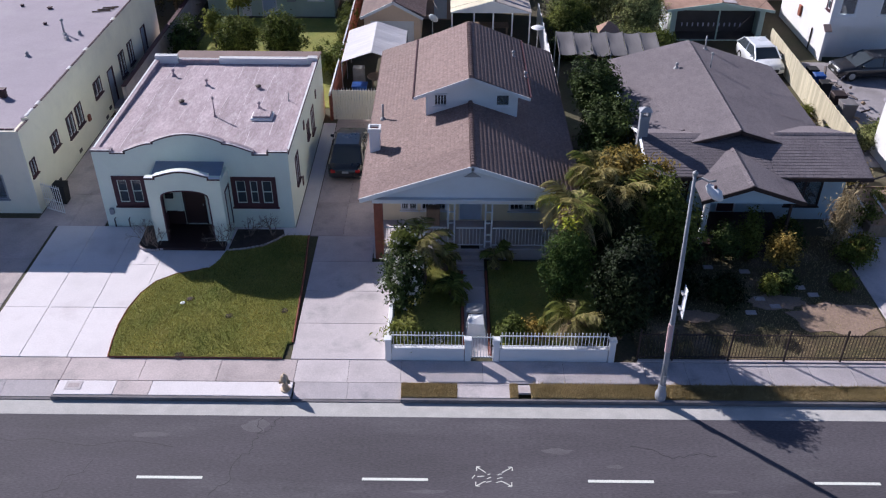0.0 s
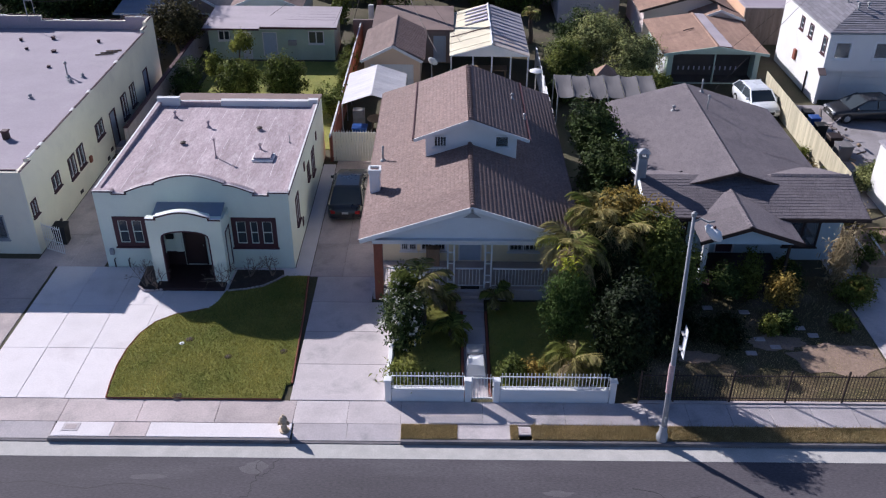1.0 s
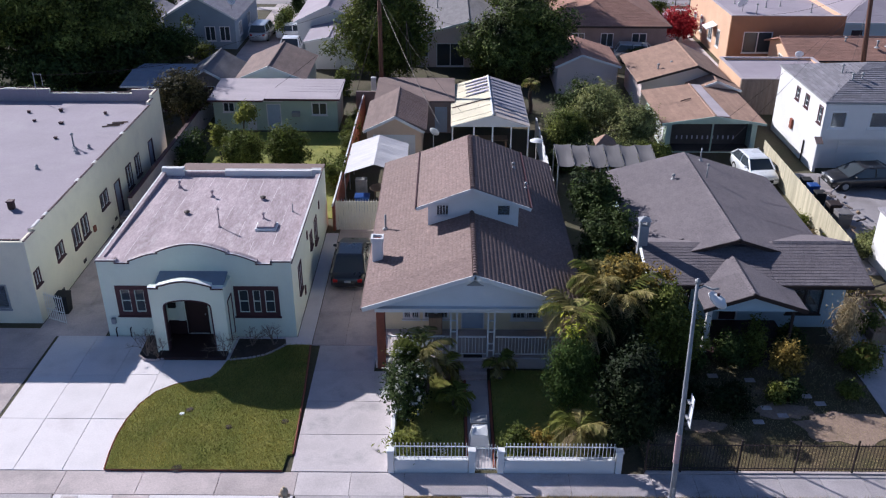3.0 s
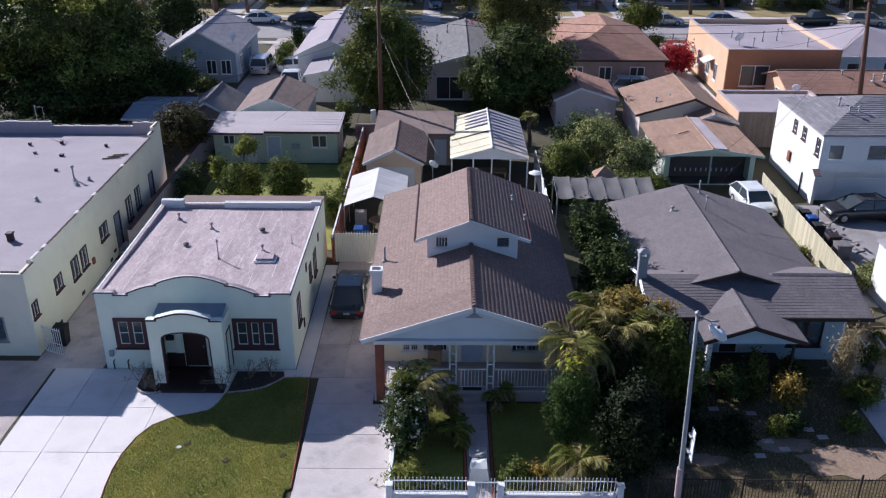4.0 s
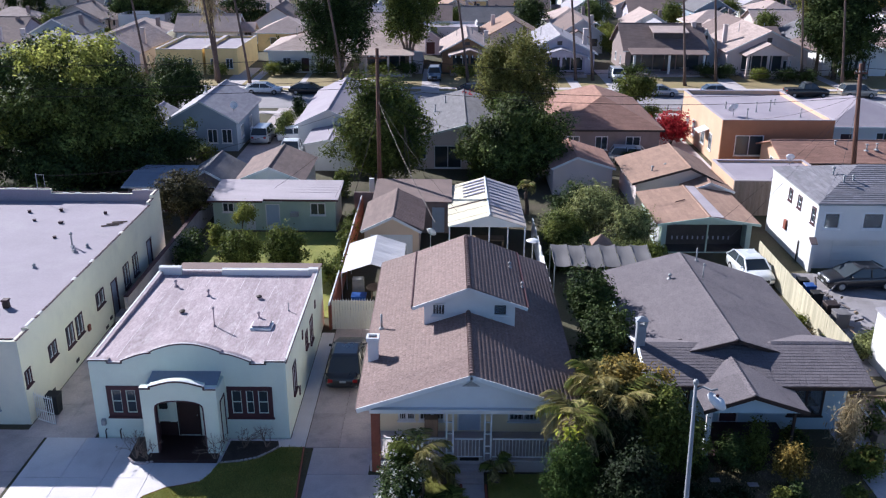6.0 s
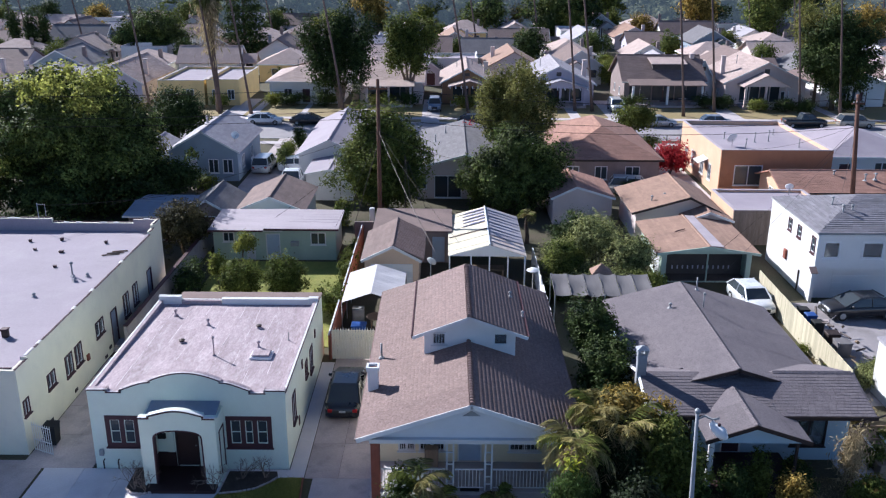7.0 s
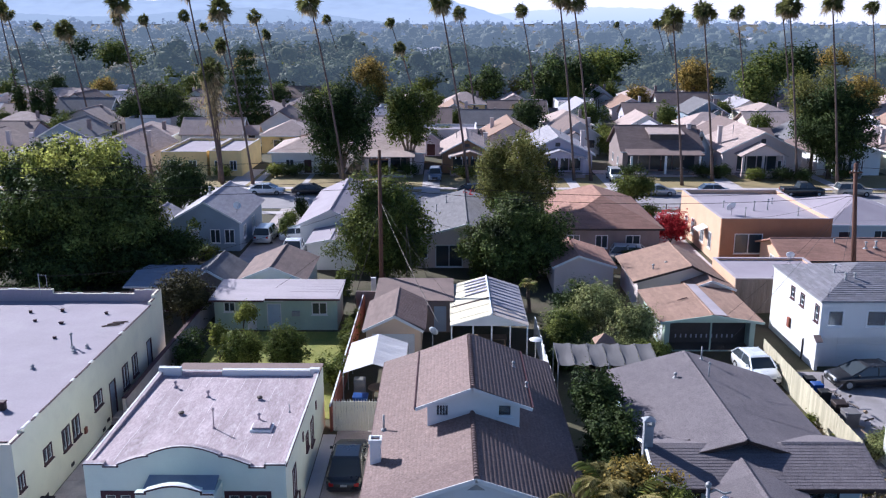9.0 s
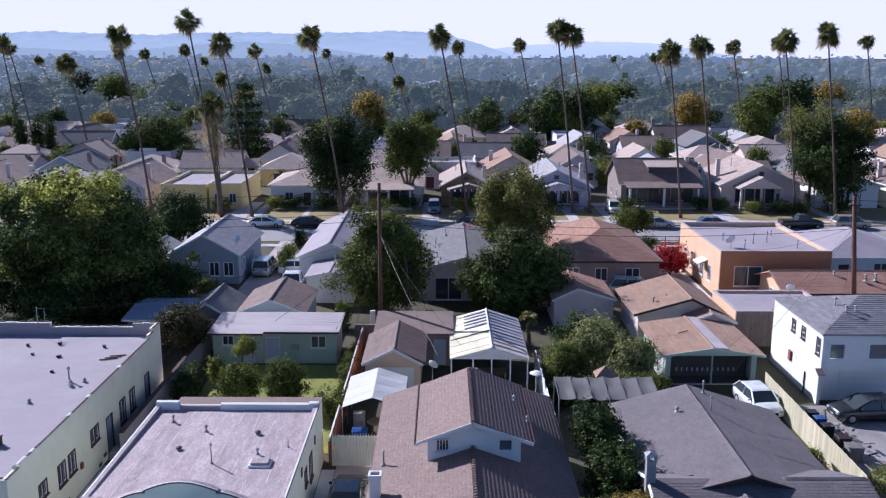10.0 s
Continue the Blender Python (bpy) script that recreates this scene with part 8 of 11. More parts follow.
def canopy_tent():
    t = thing("canopy_tent", "white pitched canvas canopy on thin poles over the drive", "canopy", (-4.3, 50.5, 0.15))
    y0, y1, xa, xc, xb = 48.2, 53.2, -6.05, -4.3, -2.45
    n = 10
    for side, (a, b) in enumerate(((xa, xc), (xc, xb))):
        za, zb = (2.25, 2.85) if side == 0 else (2.85, 2.25)
        v = []
        for j in range(n + 1):
            sag = -0.05 * math.sin(math.pi * 3 * j / n) ** 2
            for i in range(5):
                q = i / 4
                v.append((a + (b - a) * q, y0 + (y1 - y0) * j / n, za + (zb - za) * q + sag * math.sin(math.pi * q)))
        f = [(j * 5 + i, j * 5 + i + 1, (j + 1) * 5 + i + 1, (j + 1) * 5 + i) for j in range(n) for i in range(4)]
        nv = len(v)
        v2 = v + [(p[0], p[1], p[2] - 0.02) for p in v]
        f2 = f + [tuple(i + nv for i in q[::-1]) for q in f]
        part("canvas", Shape().add(v2, f2), CANVAS, t, smooth=False)
    part("valance", Shape().box(xa - 0.02, xa + 0.01, y0, y1, 2.05, 2.24), CANVAS, t)
    for x, z in ((xa, 2.2), (xb, 2.2)):
        for y in (y0, (y0 + y1) / 2, y1):
            part("pole", Shape().tube([(x, y, 0.12), (x, y, z)], 0.03, 8), METAL_GREY, t)
    part("ridge_pole", Shape().tube([(xc, y0, 2.8), (xc, y1, 2.8)], 0.03, 8), METAL_GREY, t)
    d = thing("furniture_pile", "pile of old wooden furniture under the canopy", "furniture", (-4, 49.3, 0.15))
    part("cabinet", Shape().box(-5.6, -4.9, 49.6, 50.1, 0.15, 1.25, 0.03), METAL_GREY, d)
    part("tabletop", Shape().lathe(-4.1, 49.3, [(0.6, 0.85), (0.62, 0.88), (0.6, 0.92)], 16), WOOD, d)
    for x, y in ((-4.4, 49.1), (-3.8, 49.1), (-4.4, 49.6), (-3.8, 49.6)):
        part("leg", Shape().bar((x, y, 0.13), (x, y, 0.86), 0.05), WOOD, d)
    part("chair_back", Shape().box(-3.75, -3.7, 48.6, 49.0, 0.15, 1.3, 0.02).box(-3.75, -3.35, 48.6, 49.0, 0.6, 0.66, 0.02), WOOD, d)


canopy_tent()


def brown_garage():
    h = house("garage", "cream garage with a brown gable roof and white door", -5.3, -1.7, 55.0, 60.8, 2.5, 3.42, "y", STUCCO_PEACH, ROOF_BROWN, [(-4.9, -2.1, 0.15, 2.2, "o")], over=0.25, cx=-3.4)
    d = part("garage_door", Shape().box(-4.9, -2.1, 55.06, 55.1, 0.15, 2.2), WHITE, h)
    for k in range(4):
        part("door_panel", Shape().box(-4.84, -2.16, 55.03, 55.058, 0.2 + 0.5 * k, 0.66 + 0.5 * k, 0.01), WHITE, d)
    one = to_mesh("roof_sheet", Shape().slab([(0, 0, 0), (2.05, 0, -1.06 * 0.92), (2.05, 0.2, -1.06 * 0.92), (0, 0.2, 0)], 0.03))
    one.materials.append(TILE_BROWN)
    for k in range(24):
        piece("roof_rib", one, h, pose(-3.38, 54.78 + 0.262 * k, 3.59))
    e = thing("flat_extension", "low flat-roofed brown shed behind the garage", "shed", (-2.3, 63.2, 0.1))
    part("wall", Shape().wall("y", 61.1, 0.15, -5.1, 0.4, 0.1, 2.5, [(-0.9, 0.0, 0.15, 2.1)]).wall("x", 0.4, -0.15, 61.25, 65.7, 0.1, 2.5).wall("x", -5.1, 0.15, 61.25, 65.7, 0.1, 2.5).wall("y", 65.7, -0.15, -4.95, 0.25, 0.1, 2.5), MAUVE_BLOCK, e)
    part("roof", Shape().slab([(-5.25, 60.9, 2.62), (0.55, 60.9, 2.6), (0.55, 65.9, 2.82), (-5.25, 65.9, 2.84)], 0.12), ROOF_BROWN, e)
    part("door", Shape().box(-0.9, 0.0, 61.16, 61.2, 0.15, 2.1), GREY_BLUE_WALL_DOOR, e)


brown_garage()
dish(-0.9, 54.6, 1.7, 150, 0.34)
solo("dish_post", Shape().tube([(-0.9, 54.6, 0.1), (-0.9, 54.6, 1.8)], 0.04, 8), METAL_GREY, "grey steel post carrying a satellite dish", "post")


def patio_cover():
    p = thing("patio_cover", "white corrugated patio roof with a pitched front on white posts", "patio cover", (3, 60, 0.1))
    x0, x1, cx, y0, y1, ze, zr = 0.25, 5.55, 3.05, 56.1, 65.2, 2.42, 3.22
    n = 12
    for k in range(n):
        a, b = y0 + (y1 - y0) * k / n, y0 + (y1 - y0) * (k + 1) / n - 0.02
        lift = 0.02 * (k % 2)
        part("roof_sheet", Shape().slab([(x0, a, ze + lift), (cx, a, zr + lift), (cx, b, zr + lift), (x0, b, ze + lift)], 0.02), CORR_CREAM, p)
        part("roof_sheet", Shape().slab([(cx, a, zr + lift), (x1, a, ze + lift), (x1, b, ze + lift), (cx, b, zr + lift)], 0.02), CORR_RUST if k in (0, 1, 2) else ROOF_LIGHT, p)
        if k > 6:
            part("open_rafter", Shape().bar((cx - 0.1, a, zr + 0.05), (x0 + 1.1, a, ze + 0.36), 0.07), STUCCO_LILAC, p)
            part("open_gap", Shape().slab([(cx - 0.1, a + 0.08, zr + 0.015), (x0 + 1.2, a + 0.08, ze + 0.355), (x0 + 1.2, b - 0.25, ze + 0.355), (cx - 0.1, b - 0.25, zr + 0.015)], 0.012), STUCCO_LILAC, p)
        if k > 0:
            part("batten", Shape().bar((cx + 0.2, a, zr - 0.01), (x1 - 0.1, a, ze + 0.05), 0.05), STUCCO_LILAC, p)
    part("front_gable", Shape().prism([(x0, ze - 0.02), (x1, ze - 0.02), (cx, zr - 0.03)], "y", y0 - 0.05, y0 - 0.01), STUCCO_WHITE, p)
    part("ridge", Shape().tube([(cx, y0 - 0.05, zr + 0.03), (cx, y1, zr + 0.03)], 0.06, 6), WHITE, p)
    part("strap", Shape().bar((x0 + 0.1, 59.6, ze + 0.1), (cx, 59.6, zr + 0.06), 0.05), MAROON, p)
    for x in (x0 + 0.1, 1.8, cx, 4.3, x1 - 0.1):
        for y in (y0, y1 - 0.1):
            part("post", Shape().box(x - 0.05, x + 0.05, y, y + 0.1, 0.1, 2.42), WHITE, p)
    t = thing("yard_table", "dark cluttered table under the patio roof", "table", (3, 58, 0.1))
    part("tabletop", Shape().box(1.6, 4.2, 57.6, 58.6, 0.82, 0.88, 0.02), WOOD, t)
    for x in (1.7, 4.1):
        for y in (57.7, 58.5):
            part("leg", Shape().box(x - 0.04, x + 0.04, y - 0.04, y + 0.04, 0.1, 0.82), WOOD, t)


patio_cover()
hm = thing("patio_heater", "white disc-topped patio heater on a thin pole", "patio heater", (5.75, 53.6, 0.1))
part("base", Shape().lathe(5.75, 53.6, [(0.25, 0.1), (0.25, 0.7), (0.1, 0.75)], 12), METAL_GREY, hm)
part("pole", Shape().tube([(5.75, 53.6, 0.7), (5.75, 53.6, 2.3)], 0.035, 8), METAL_GREY, hm)
part("hood", Shape().lathe(5.75, 53.6, [(0.42, 2.33), (0.43, 2.36), (0.25, 2.45), (0.03, 2.5)], 16), WHITE, hm)
fn = thing("picket_fence", "white weathered side fence behind the tiled house", "fence", (6.3, 52, 0.1))
for k in range(22):
    y = 46.8 + 0.6 * k
    part("board", Shape().box(6.28, 6.32, y, y + 0.55, 0.12, 1.75 + 0.08 * (k % 3)), WHITE, fn)


def shade_strip():
    s = thing("shade_canopy", "sagging grey shade cloth panels on a low frame", "shade canopy", (9.8, 51.5, 0.1))
    x, n = 6.8, 6
    w = 1.02
    for k in range(n):
        a = x + w * k
        v = []
        for j in range(7):
            for i in range(5):
                q, r = i / 4, j / 6
                v.append((a + 0.02 + (w - 0.06) * q, 50.2 + 2.5 * r, 2.0 + 0.45 * r - 0.12 * math.sin(math.pi * q) * (0.6 + 0.3 * math.sin(5 * r + k)) + 0.03 * math.sin(9 * r + 2 * k)))
        f = [(j * 5 + i, j * 5 + i + 1, (j + 1) * 5 + i + 1, (j + 1) * 5 + i) for j in range(6) for i in range(4)]
        nv = len(v)
        part("cloth_panel", Shape().add(v + [(p[0], p[1], p[2] - 0.015) for p in v], f + [tuple(i + nv for i in q[::-1]) for q in f]), CLOTH_GREY, s, smooth=True)
        part("rafter", Shape().bar((a, 50.15, 2.03), (a, 52.75, 2.46), 0.03), CLOTH_GREY, s)
    part("rafter", Shape().bar((x + w * n, 50.15, 2.03), (x + w * n, 52.75, 2.46), 0.03), CLOTH_GREY, s)
    for a in (x, x + w * n / 2, x + w * n):
        part("post", Shape().bar((a, 50.2, 0.1), (a, 50.2, 2.03), 0.06), METAL_GREY, s)
        part("post", Shape().bar((a, 52.7, 0.1), (a, 52.7, 2.46), 0.06), METAL_GREY, s)


shade_strip()
# overgrown yard
for x, y, h, r, mt, s, lb in ((11.0, 59.3, 4.6, 2.6, LEAF_LIGHT, 91, "tangled pale green vine covering a yard tree"), (8.2, 57.0, 3.2, 1.6, LEAF_MID, 92, "green shrub in the overgrown yard"),
                              (13.0, 57.0, 3.6, 1.9, LEAF_LIGHT, 93, "vine-covered shrub beside the garage"), (10.2, 54.9, 1.9, 2.2, LEAF_LIGHT, 94, "low tangle of sunlit vines"),
                              (13.3, 54.0, 1.9, 1.4, LEAF_MID, 95, "low tangle of green vines"), (7.6, 54.2, 1.6, 1.0, LEAF_DARK, 96, "dark shrub behind the shade canopy"),
                              (12.2, 55.3, 1.7, 2.0, LEAF_LIGHT, 99, "low carpet of vines over a yard frame"), (8.6, 59.4, 2.6, 1.7, LEAF_LIGHT, 100, "mound of tangled sunlit vines"), (9.6, 62.0, 3.8, 2.2, LEAF_DARK, 97, "dark shaded shrub at the back of the yard")):
    bush("vine", x, y, h, r, LEAF_VINE if mt == LEAF_LIGHT else mt, lb, r * 0.8, 15000, 0.16, 30, s)
tr = thing("yard_shelter", "small terracotta-roofed shelter among vines", "shelter", (10.3, 54.2, 0.1))
part("roof", Shape().add([(9.6, 53.7, 2.0), (11.0, 53.7, 2.0), (11.0, 54.9, 2.0), (9.6, 54.9, 2.0), (10.3, 54.3, 2.6)], [(0, 1, 4), (1, 2, 4), (2, 3, 4), (3, 0, 4), (3, 2, 1, 0)]), ROOF_SALMON, tr)
for x in (9.75, 10.85):
    part("post", Shape().box(x - 0.04, x + 0.04, 53.8, 53.88, 0.1, 2.0), WOOD, tr)
fern = feather_palm(6.4, 65.6, 2.3, 0.8, 16, 98, "small round-headed fern palm in the back yard", 0, leaf=0.3)


def grey_garage():
    x0, x1, y0, y1 = 15.0, 21.2, 57.4, 64.0
    h = house("garage", "low garage with a faded salmon roof and two open bays", x0, x1, y0, y1, 2.3, 2.75, "y", STUCCO_SAGE, ROOF_SALMON,
              [(15.35, 18.15, 0.15, 2.2, "o"), (18.23, 20.85, 0.15, 2.2, "o")], over=0.45, trim=STUCCO_SAGE)
    part("roof_patch", Shape().slab([(18.22, 57.0, 2.915), (19.1, 57.0, 2.845), (18.9, 64.3, 2.865), (18.2, 64.3, 2.91)], 0.01), ROOF_SHEET, h, "pale repair strip on the roof")
    part("roof_board", Shape().bar((16.6, 60.6, 2.78), (17.4, 61.0, 2.86), 0.05), MAROON, h)
    for k in range(12):
        part("fence_slat", Shape().box(16.0 + 0.36 * k, 16.09 + 0.36 * k, 58.4, 58.43, 0.75, 1.0), STUCCO_LILAC, h)
    part("side_vines", Shape().box(x0 - 0.04, x0 - 0.003, 58, 60.5, 0.3, 1.8), WHITE, h)


grey_garage()


def reed_fence():
    f = thing("reed_fence", "dry split-reed screen fence along the drive", "fence", (21, 48, 0.1))
    me = [to_mesh("reed_panel", Shape().box(-0.02, 0.02, 0, 0.19, 0, 1.72 + 0.008 * k, 0.006)) for k in range(4)]
    for q in me:
        q.materials.append(BAMBOO)
    y = 40.6
    while y < 55.2:
        piece("reed_panel", random.choice(me), f, pose(21.0 + random.uniform(-0.004, 0.004) + 0.012 * (y - 48), y, 0.1, random.uniform(-0.2, 0.2), random.uniform(-0.2, 0.2), 0))
        y += 0.165
    part("rail", Shape().bar((21.08, 40.6, 0.6), (21.14, 55.2, 0.6), 0.06).bar((21.08, 40.6, 1.5), (21.14, 55.2, 1.5), 0.06), WOOD, f)


reed_fence()
for k, (x, y, h, r) in enumerate(((20.4, 42.6, 0.7, 0.4), (20.3, 44.2, 0.6, 0.4), (20.5, 46.0, 0.5, 0.35), (20.6, 40.8, 0.9, 0.5), (19.9, 39.6, 0.9, 0.6))):
    bush("weeds", x, y, h, r, LEAF_STRAW if k % 2 else LEAF_LIGHT, "dry weeds growing along the reed fence", None, 500, 0.2, 4, 110 + k, slim=0.25)


def white_two_storey():
    x0, x1, y0, y1, z1 = 24.0, 37.0, 53.8, 62.3, 4.95
    h = thing("house", "white two-storey house with grey hip roof and ground-floor garage", "house", (30, 58, 0.1))
    fr = [(24.4, 25.5, 3.2, 4.35), (26.9, 28.3, 3.2, 4.35), (30, 31.2, 3.2, 4.35), (25.6, 30.0, 0.15, 2.15)]
    lf = [(58.2, 58.85, 3.6, 4.5), (56.5, 57.2, 3.6, 4.5), (54.1, 54.75, 3.35, 4.5)]
    m = Shape().wall("y", y0, 0.2, x0 + 0.0, x1, 2.45, z1, fr[:3]).wall("x", x0, 0.2, y0 + 0.2, y1, 0.1, z1, lf).wall("y", y1, -0.2, x0 + 0.2, x1, 0.1, z1).wall("x", x1, -0.2, y0 + 0.2, y1, 0.1, z1)
    m.wall("y", y0 + 0.9, 0.2, x0 + 0.2, x1, 0.1, 2.45, [fr[3]]).box(x0 + 0.2, x1, y0 + 0.2, y0 + 1.1, 2.45, 2.6)
    part("wall", m, STUCCO_WHITE, h)
    g = part("garage_door", Shape().box(25.6, 30.0, y0 + 1.0, y0 + 1.04, 0.15, 2.15), STUCCO_WHITE, h)
    for k in range(4):
        part("door_panel", Shape().box(25.7, 29.9, y0 + 0.97, y0 + 0.998, 0.2 + 0.5 * k, 0.65 + 0.5 * k, 0.01), STUCCO_WHITE, g)
    for o in fr[:3]:
        window(h, "y", y0, -1, *o, WHITE, 1, GLASS, fw=0.1)
    for o in lf:
        window(h, "x", x0, -1, *o, MAROON, 1, GLASS_DARK, sash=WHITE, cross=True, fw=0.09)
    part("floor_inside", Shape().box(x0 + 0.2, x1 - 0.2, y0 + 1.2, y1 - 0.2, 2.45, 2.6), DARK_ROOM, h)
    part("partition", Shape().box(x0 + 1.6, x1 - 0.3, y0 + 1.5, y0 + 1.6, 2.6, z1), DARK_ROOM, h)
    part("partition", Shape().box(x0 + 1.5, x0 + 1.6, y0 + 0.3, y1 - 0.3, 2.6, z1), DARK_ROOM, h)
    o, zr = 0.1, 6.35
    c = [(x0 - o, y0 - o, z1), (x1 + o, y0 - o, z1), (x1 + o, y1 + o, z1), (x0 - o, y1 + o, z1)]
    a, b = (x0 + 4.0, 58.0, zr), (x1 - 4, 58.0, zr)
    for s in ([c[0], c[1], b, a], [c[1], c[2], b], [c[2], c[3], a, b], [c[3], c[0], a]):
        part("shingles", Shape().courses(s, 0.24, 0.03, 0.8), ROOF_SLATE, part("roof_slope", Shape().slab(s, 0.12), ROOF_SLATE, h), kind="stuff")
    part("fascia", Shape().box(x0 - o - 0.04, x1 + o, y0 - o - 0.04, y0 - o - 0.003, z1 - 0.08, z1).box(x0 - o - 0.04, x0 - o - 0.003, y0 - o, y1 + o, z1 - 0.08, z1), METAL_GREY, h)
    part("soffit", Shape().box(x0 - o + 0.02, x1 + o, y0 - o + 0.02, y1 + o - 0.02, z1 - 0.16, z1 - 0.13), WHITE, h)
    part("meter_box", Shape().box(x0 - 0.15, x0 - 0.003, 58.4, 58.8, 1.5, 2.2, 0.02), BRICK_RED, h)
    part("downpipe", Shape().tube([(x0 - 0.06, 56.0, 0.1), (x0 - 0.06, 56.0, 1.6)], 0.05, 8), METAL_DARK, h)
    part("lean_to", Shape().slab([(x0 - 0.35, y0 - 0.5, 2.35), (x0 + 0.1, y0 - 0.5, 2.35), (x0 + 0.1, y0 - 0.003, 2.65), (x0 - 0.35, y0 - 0.003, 2.65)], 0.06), ROOF_BROWN, h)
    for x, y, hh in ((26.2, 57.5, 0.5), (26.3, 56.0, 0.35), (27.0, 56.2, 0.3)):
        pipe_vent(x, y, 5.4, hh + 0.35, 0.06)


white_two_storey()
# yard clutter between the reed fence and the two-storey house
for x, y, s, mt, lb in ((22.3, 50.6, 0.6, BLACK, "black wheeled bin beside the fence"), (22.4, 49.7, 0.6, BLUE_PLASTIC, "dark blue wheeled bin beside the fence"), (22.7, 45.8, 0.8, CLOTH_GREY, "grey garden cart heaped with scrap"),
                        (22.4, 48.6, 0.6, BLACK, "black wheeled bin beside the fence"), (22.6, 47.0, 0.7, METAL_DARK, "dark metal box heaped with scrap")):
    b = thing("wheelie_bin", lb, "bin", (x, y, 0.1), "bins by the fence")
    part("bin_body", Shape().add([(x - s / 2.3, y - s / 2.3, 0.12), (x + s / 2.3, y - s / 2.3, 0.12), (x + s / 2.3, y + s / 2.3, 0.12), (x - s / 2.3, y + s / 2.3, 0.12), (x - s / 2, y - s / 2, 1.0), (x + s / 2, y - s / 2, 1.0), (x + s / 2, y + s / 2, 1.0), (x - s / 2, y + s / 2, 1.0)],
                                 [(0, 1, 2, 3), (4, 5, 6, 7), (0, 1, 5, 4), (1, 2, 6, 5), (2, 3, 7, 6), (3, 0, 4, 7)]), mt, b)
    part("lid", Shape().box(x - s / 2 - 0.03, x + s / 2 + 0.03, y - s / 2 - 0.05, y + s / 2 + 0.03, 1.0, 1.08, 0.03), mt, b)
sc = thing("scrap_pile", "jumble of pale boards and scrap beside the reed fence", "scrap pile", (22.8, 47.4, 0.1))
rs = random.Random(5)
for k in range(26):
    a = Vector((22.1 + rs.random() * 1.6, 43.6 + rs.random() * 7.0, 0.2 + rs.random() * 0.9))
    d = Vector((rs.uniform(-0.7, 0.7), rs.uniform(-0.9, 0.9), rs.uniform(-0.2, 0.3)))
    part("board", Shape().bar(a, a + d, rs.uniform(0.05, 0.16)), rs.choice((WOOD, WOOD, METAL_DARK, CONCRETE_OLD, METAL_DARK)), sc)
solo("yard_slab", Shape().box(21.4, 38, 40, 53.7, 0.05, 0.14), YARD_CONCRETE, "dirty concrete yard, darkened to imitate the two-storey house's shadow", "yard", "structure")
house("outbuilding", "plain white building edge beside the yard", 22.5, 30, 33.5, 41.6, 3.1, 3.5, "y", STUCCO_WHITE, ROOF_LIGHT, over=0.1)
pl = thing("raised_planter", "weathered timber planter steps with white edges by the drive", "planter", (20.3, 35.5, 0.1))
part("planter_bed", Shape().box(19.25, 21.6, 33.5, 37.0, 0.1, 0.68, 0.02), WOOD, pl)
for k in range(4):
    part("planter_board", Shape().box(19.2, 21.65, 33.45 + 1.15 * k, 33.53 + 1.15 * k, 0.1, 0.78, 0.01), WOOD, pl)
for x in (19.45, 20.28):
    part("planter_edge", Shape().bar((x, 34.4, 0.82), (x + 0.06, 36.05, 0.82), 0.09), WHITE, pl)
gp = thing("pergola_post", "dark timber post with a short crossbar beside the drive", "post", (18.0, 33.4, 0.15))
part("post", Shape().box(17.95, 18.06, 33.35, 33.46, 0.1, 2.95, 0.01), METAL_DARK, gp)
part("crossbar", Shape().bar((17.6, 33.42, 2.8), (20.9, 35.4, 2.5), 0.07), METAL_DARK, gp)
for k in range(7):
    x = 22.3 + 0.32 * k
    solo("scrap_board", Shape().bar((x, 42.2 + 0.3 * (k % 3), 0.2), (x + 0.25, 43.3 + 0.2 * (k % 2), 0.75), 0.05), STUCCO_WHITE if k % 2 else WOOD, "pale board leaning among dry shrubs in the yard", "board", group="leaning boards")
for k, (x, y) in enumerate(((22.9, 42.6), (23.6, 43.1), (22.3, 41.9))):
    bush("bush", x, y, 1.1, 0.7, LEAF_VINE, "yellow-green shrub beside the reed fence", None, 2200, 0.13, 7, 126 + k)
for k, (x, y) in enumerate(((19.6, 37.4), (20.6, 36.2), (20.6, 38.6), (19.4, 34.6))):
    bush("bush", x, y, 0.9, 0.8, (LEAF_YELLOW, LEAF_LIGHT, LEAF_STRAW, LEAF_MID)[k], "dry yellowish garden shrub beside the timber planter", None, 1200, 0.16, 5, 120 + k)

# ---- second row, between the yards and the back street ----
h = house("house", "grey-blue gabled bungalow with white-framed windows", -27.0, -20.3, 84.3, 95.0, 3.1, 5.0, "y", GREY_BLUE_WALL, ROOF_LIGHT,
          [(-23.2, -22.2, 0.9, 2.3, "w"), (-21.8, -20.8, 0.9, 2.3, "w"), (-25.2, -24.3, 0.2, 2.3, "d", STUCCO_LILAC)], right=[(86, 87.2, 1, 2.3, "w"), (90, 91.2, 1, 2.3, "w")])
house("outbuilding", "low grey-roofed wing beside the grey-blue bungalow", -31.5, -27.2, 85.5, 91, 2.3, 3.4, "y", GREY_BLUE_WALL, ROOF_LIGHT, [(-30, -29, 1, 2, "w")])
pipe_vent(-24.8, 91.0, 4.6, 0.6, 0.1)
dish(-20.9, 86.2, 3.5, 30, 0.4)
house("garage", "white garage with a grey gable roof", -16.3, -11.2, 66.7, 73.6, 2.35, 3.4, "y", STUCCO_WHITE, ROOF_BROWN, [(-14.2, -13.5, 2.45 - 0.35, 2.3, "w")], over=0.25)
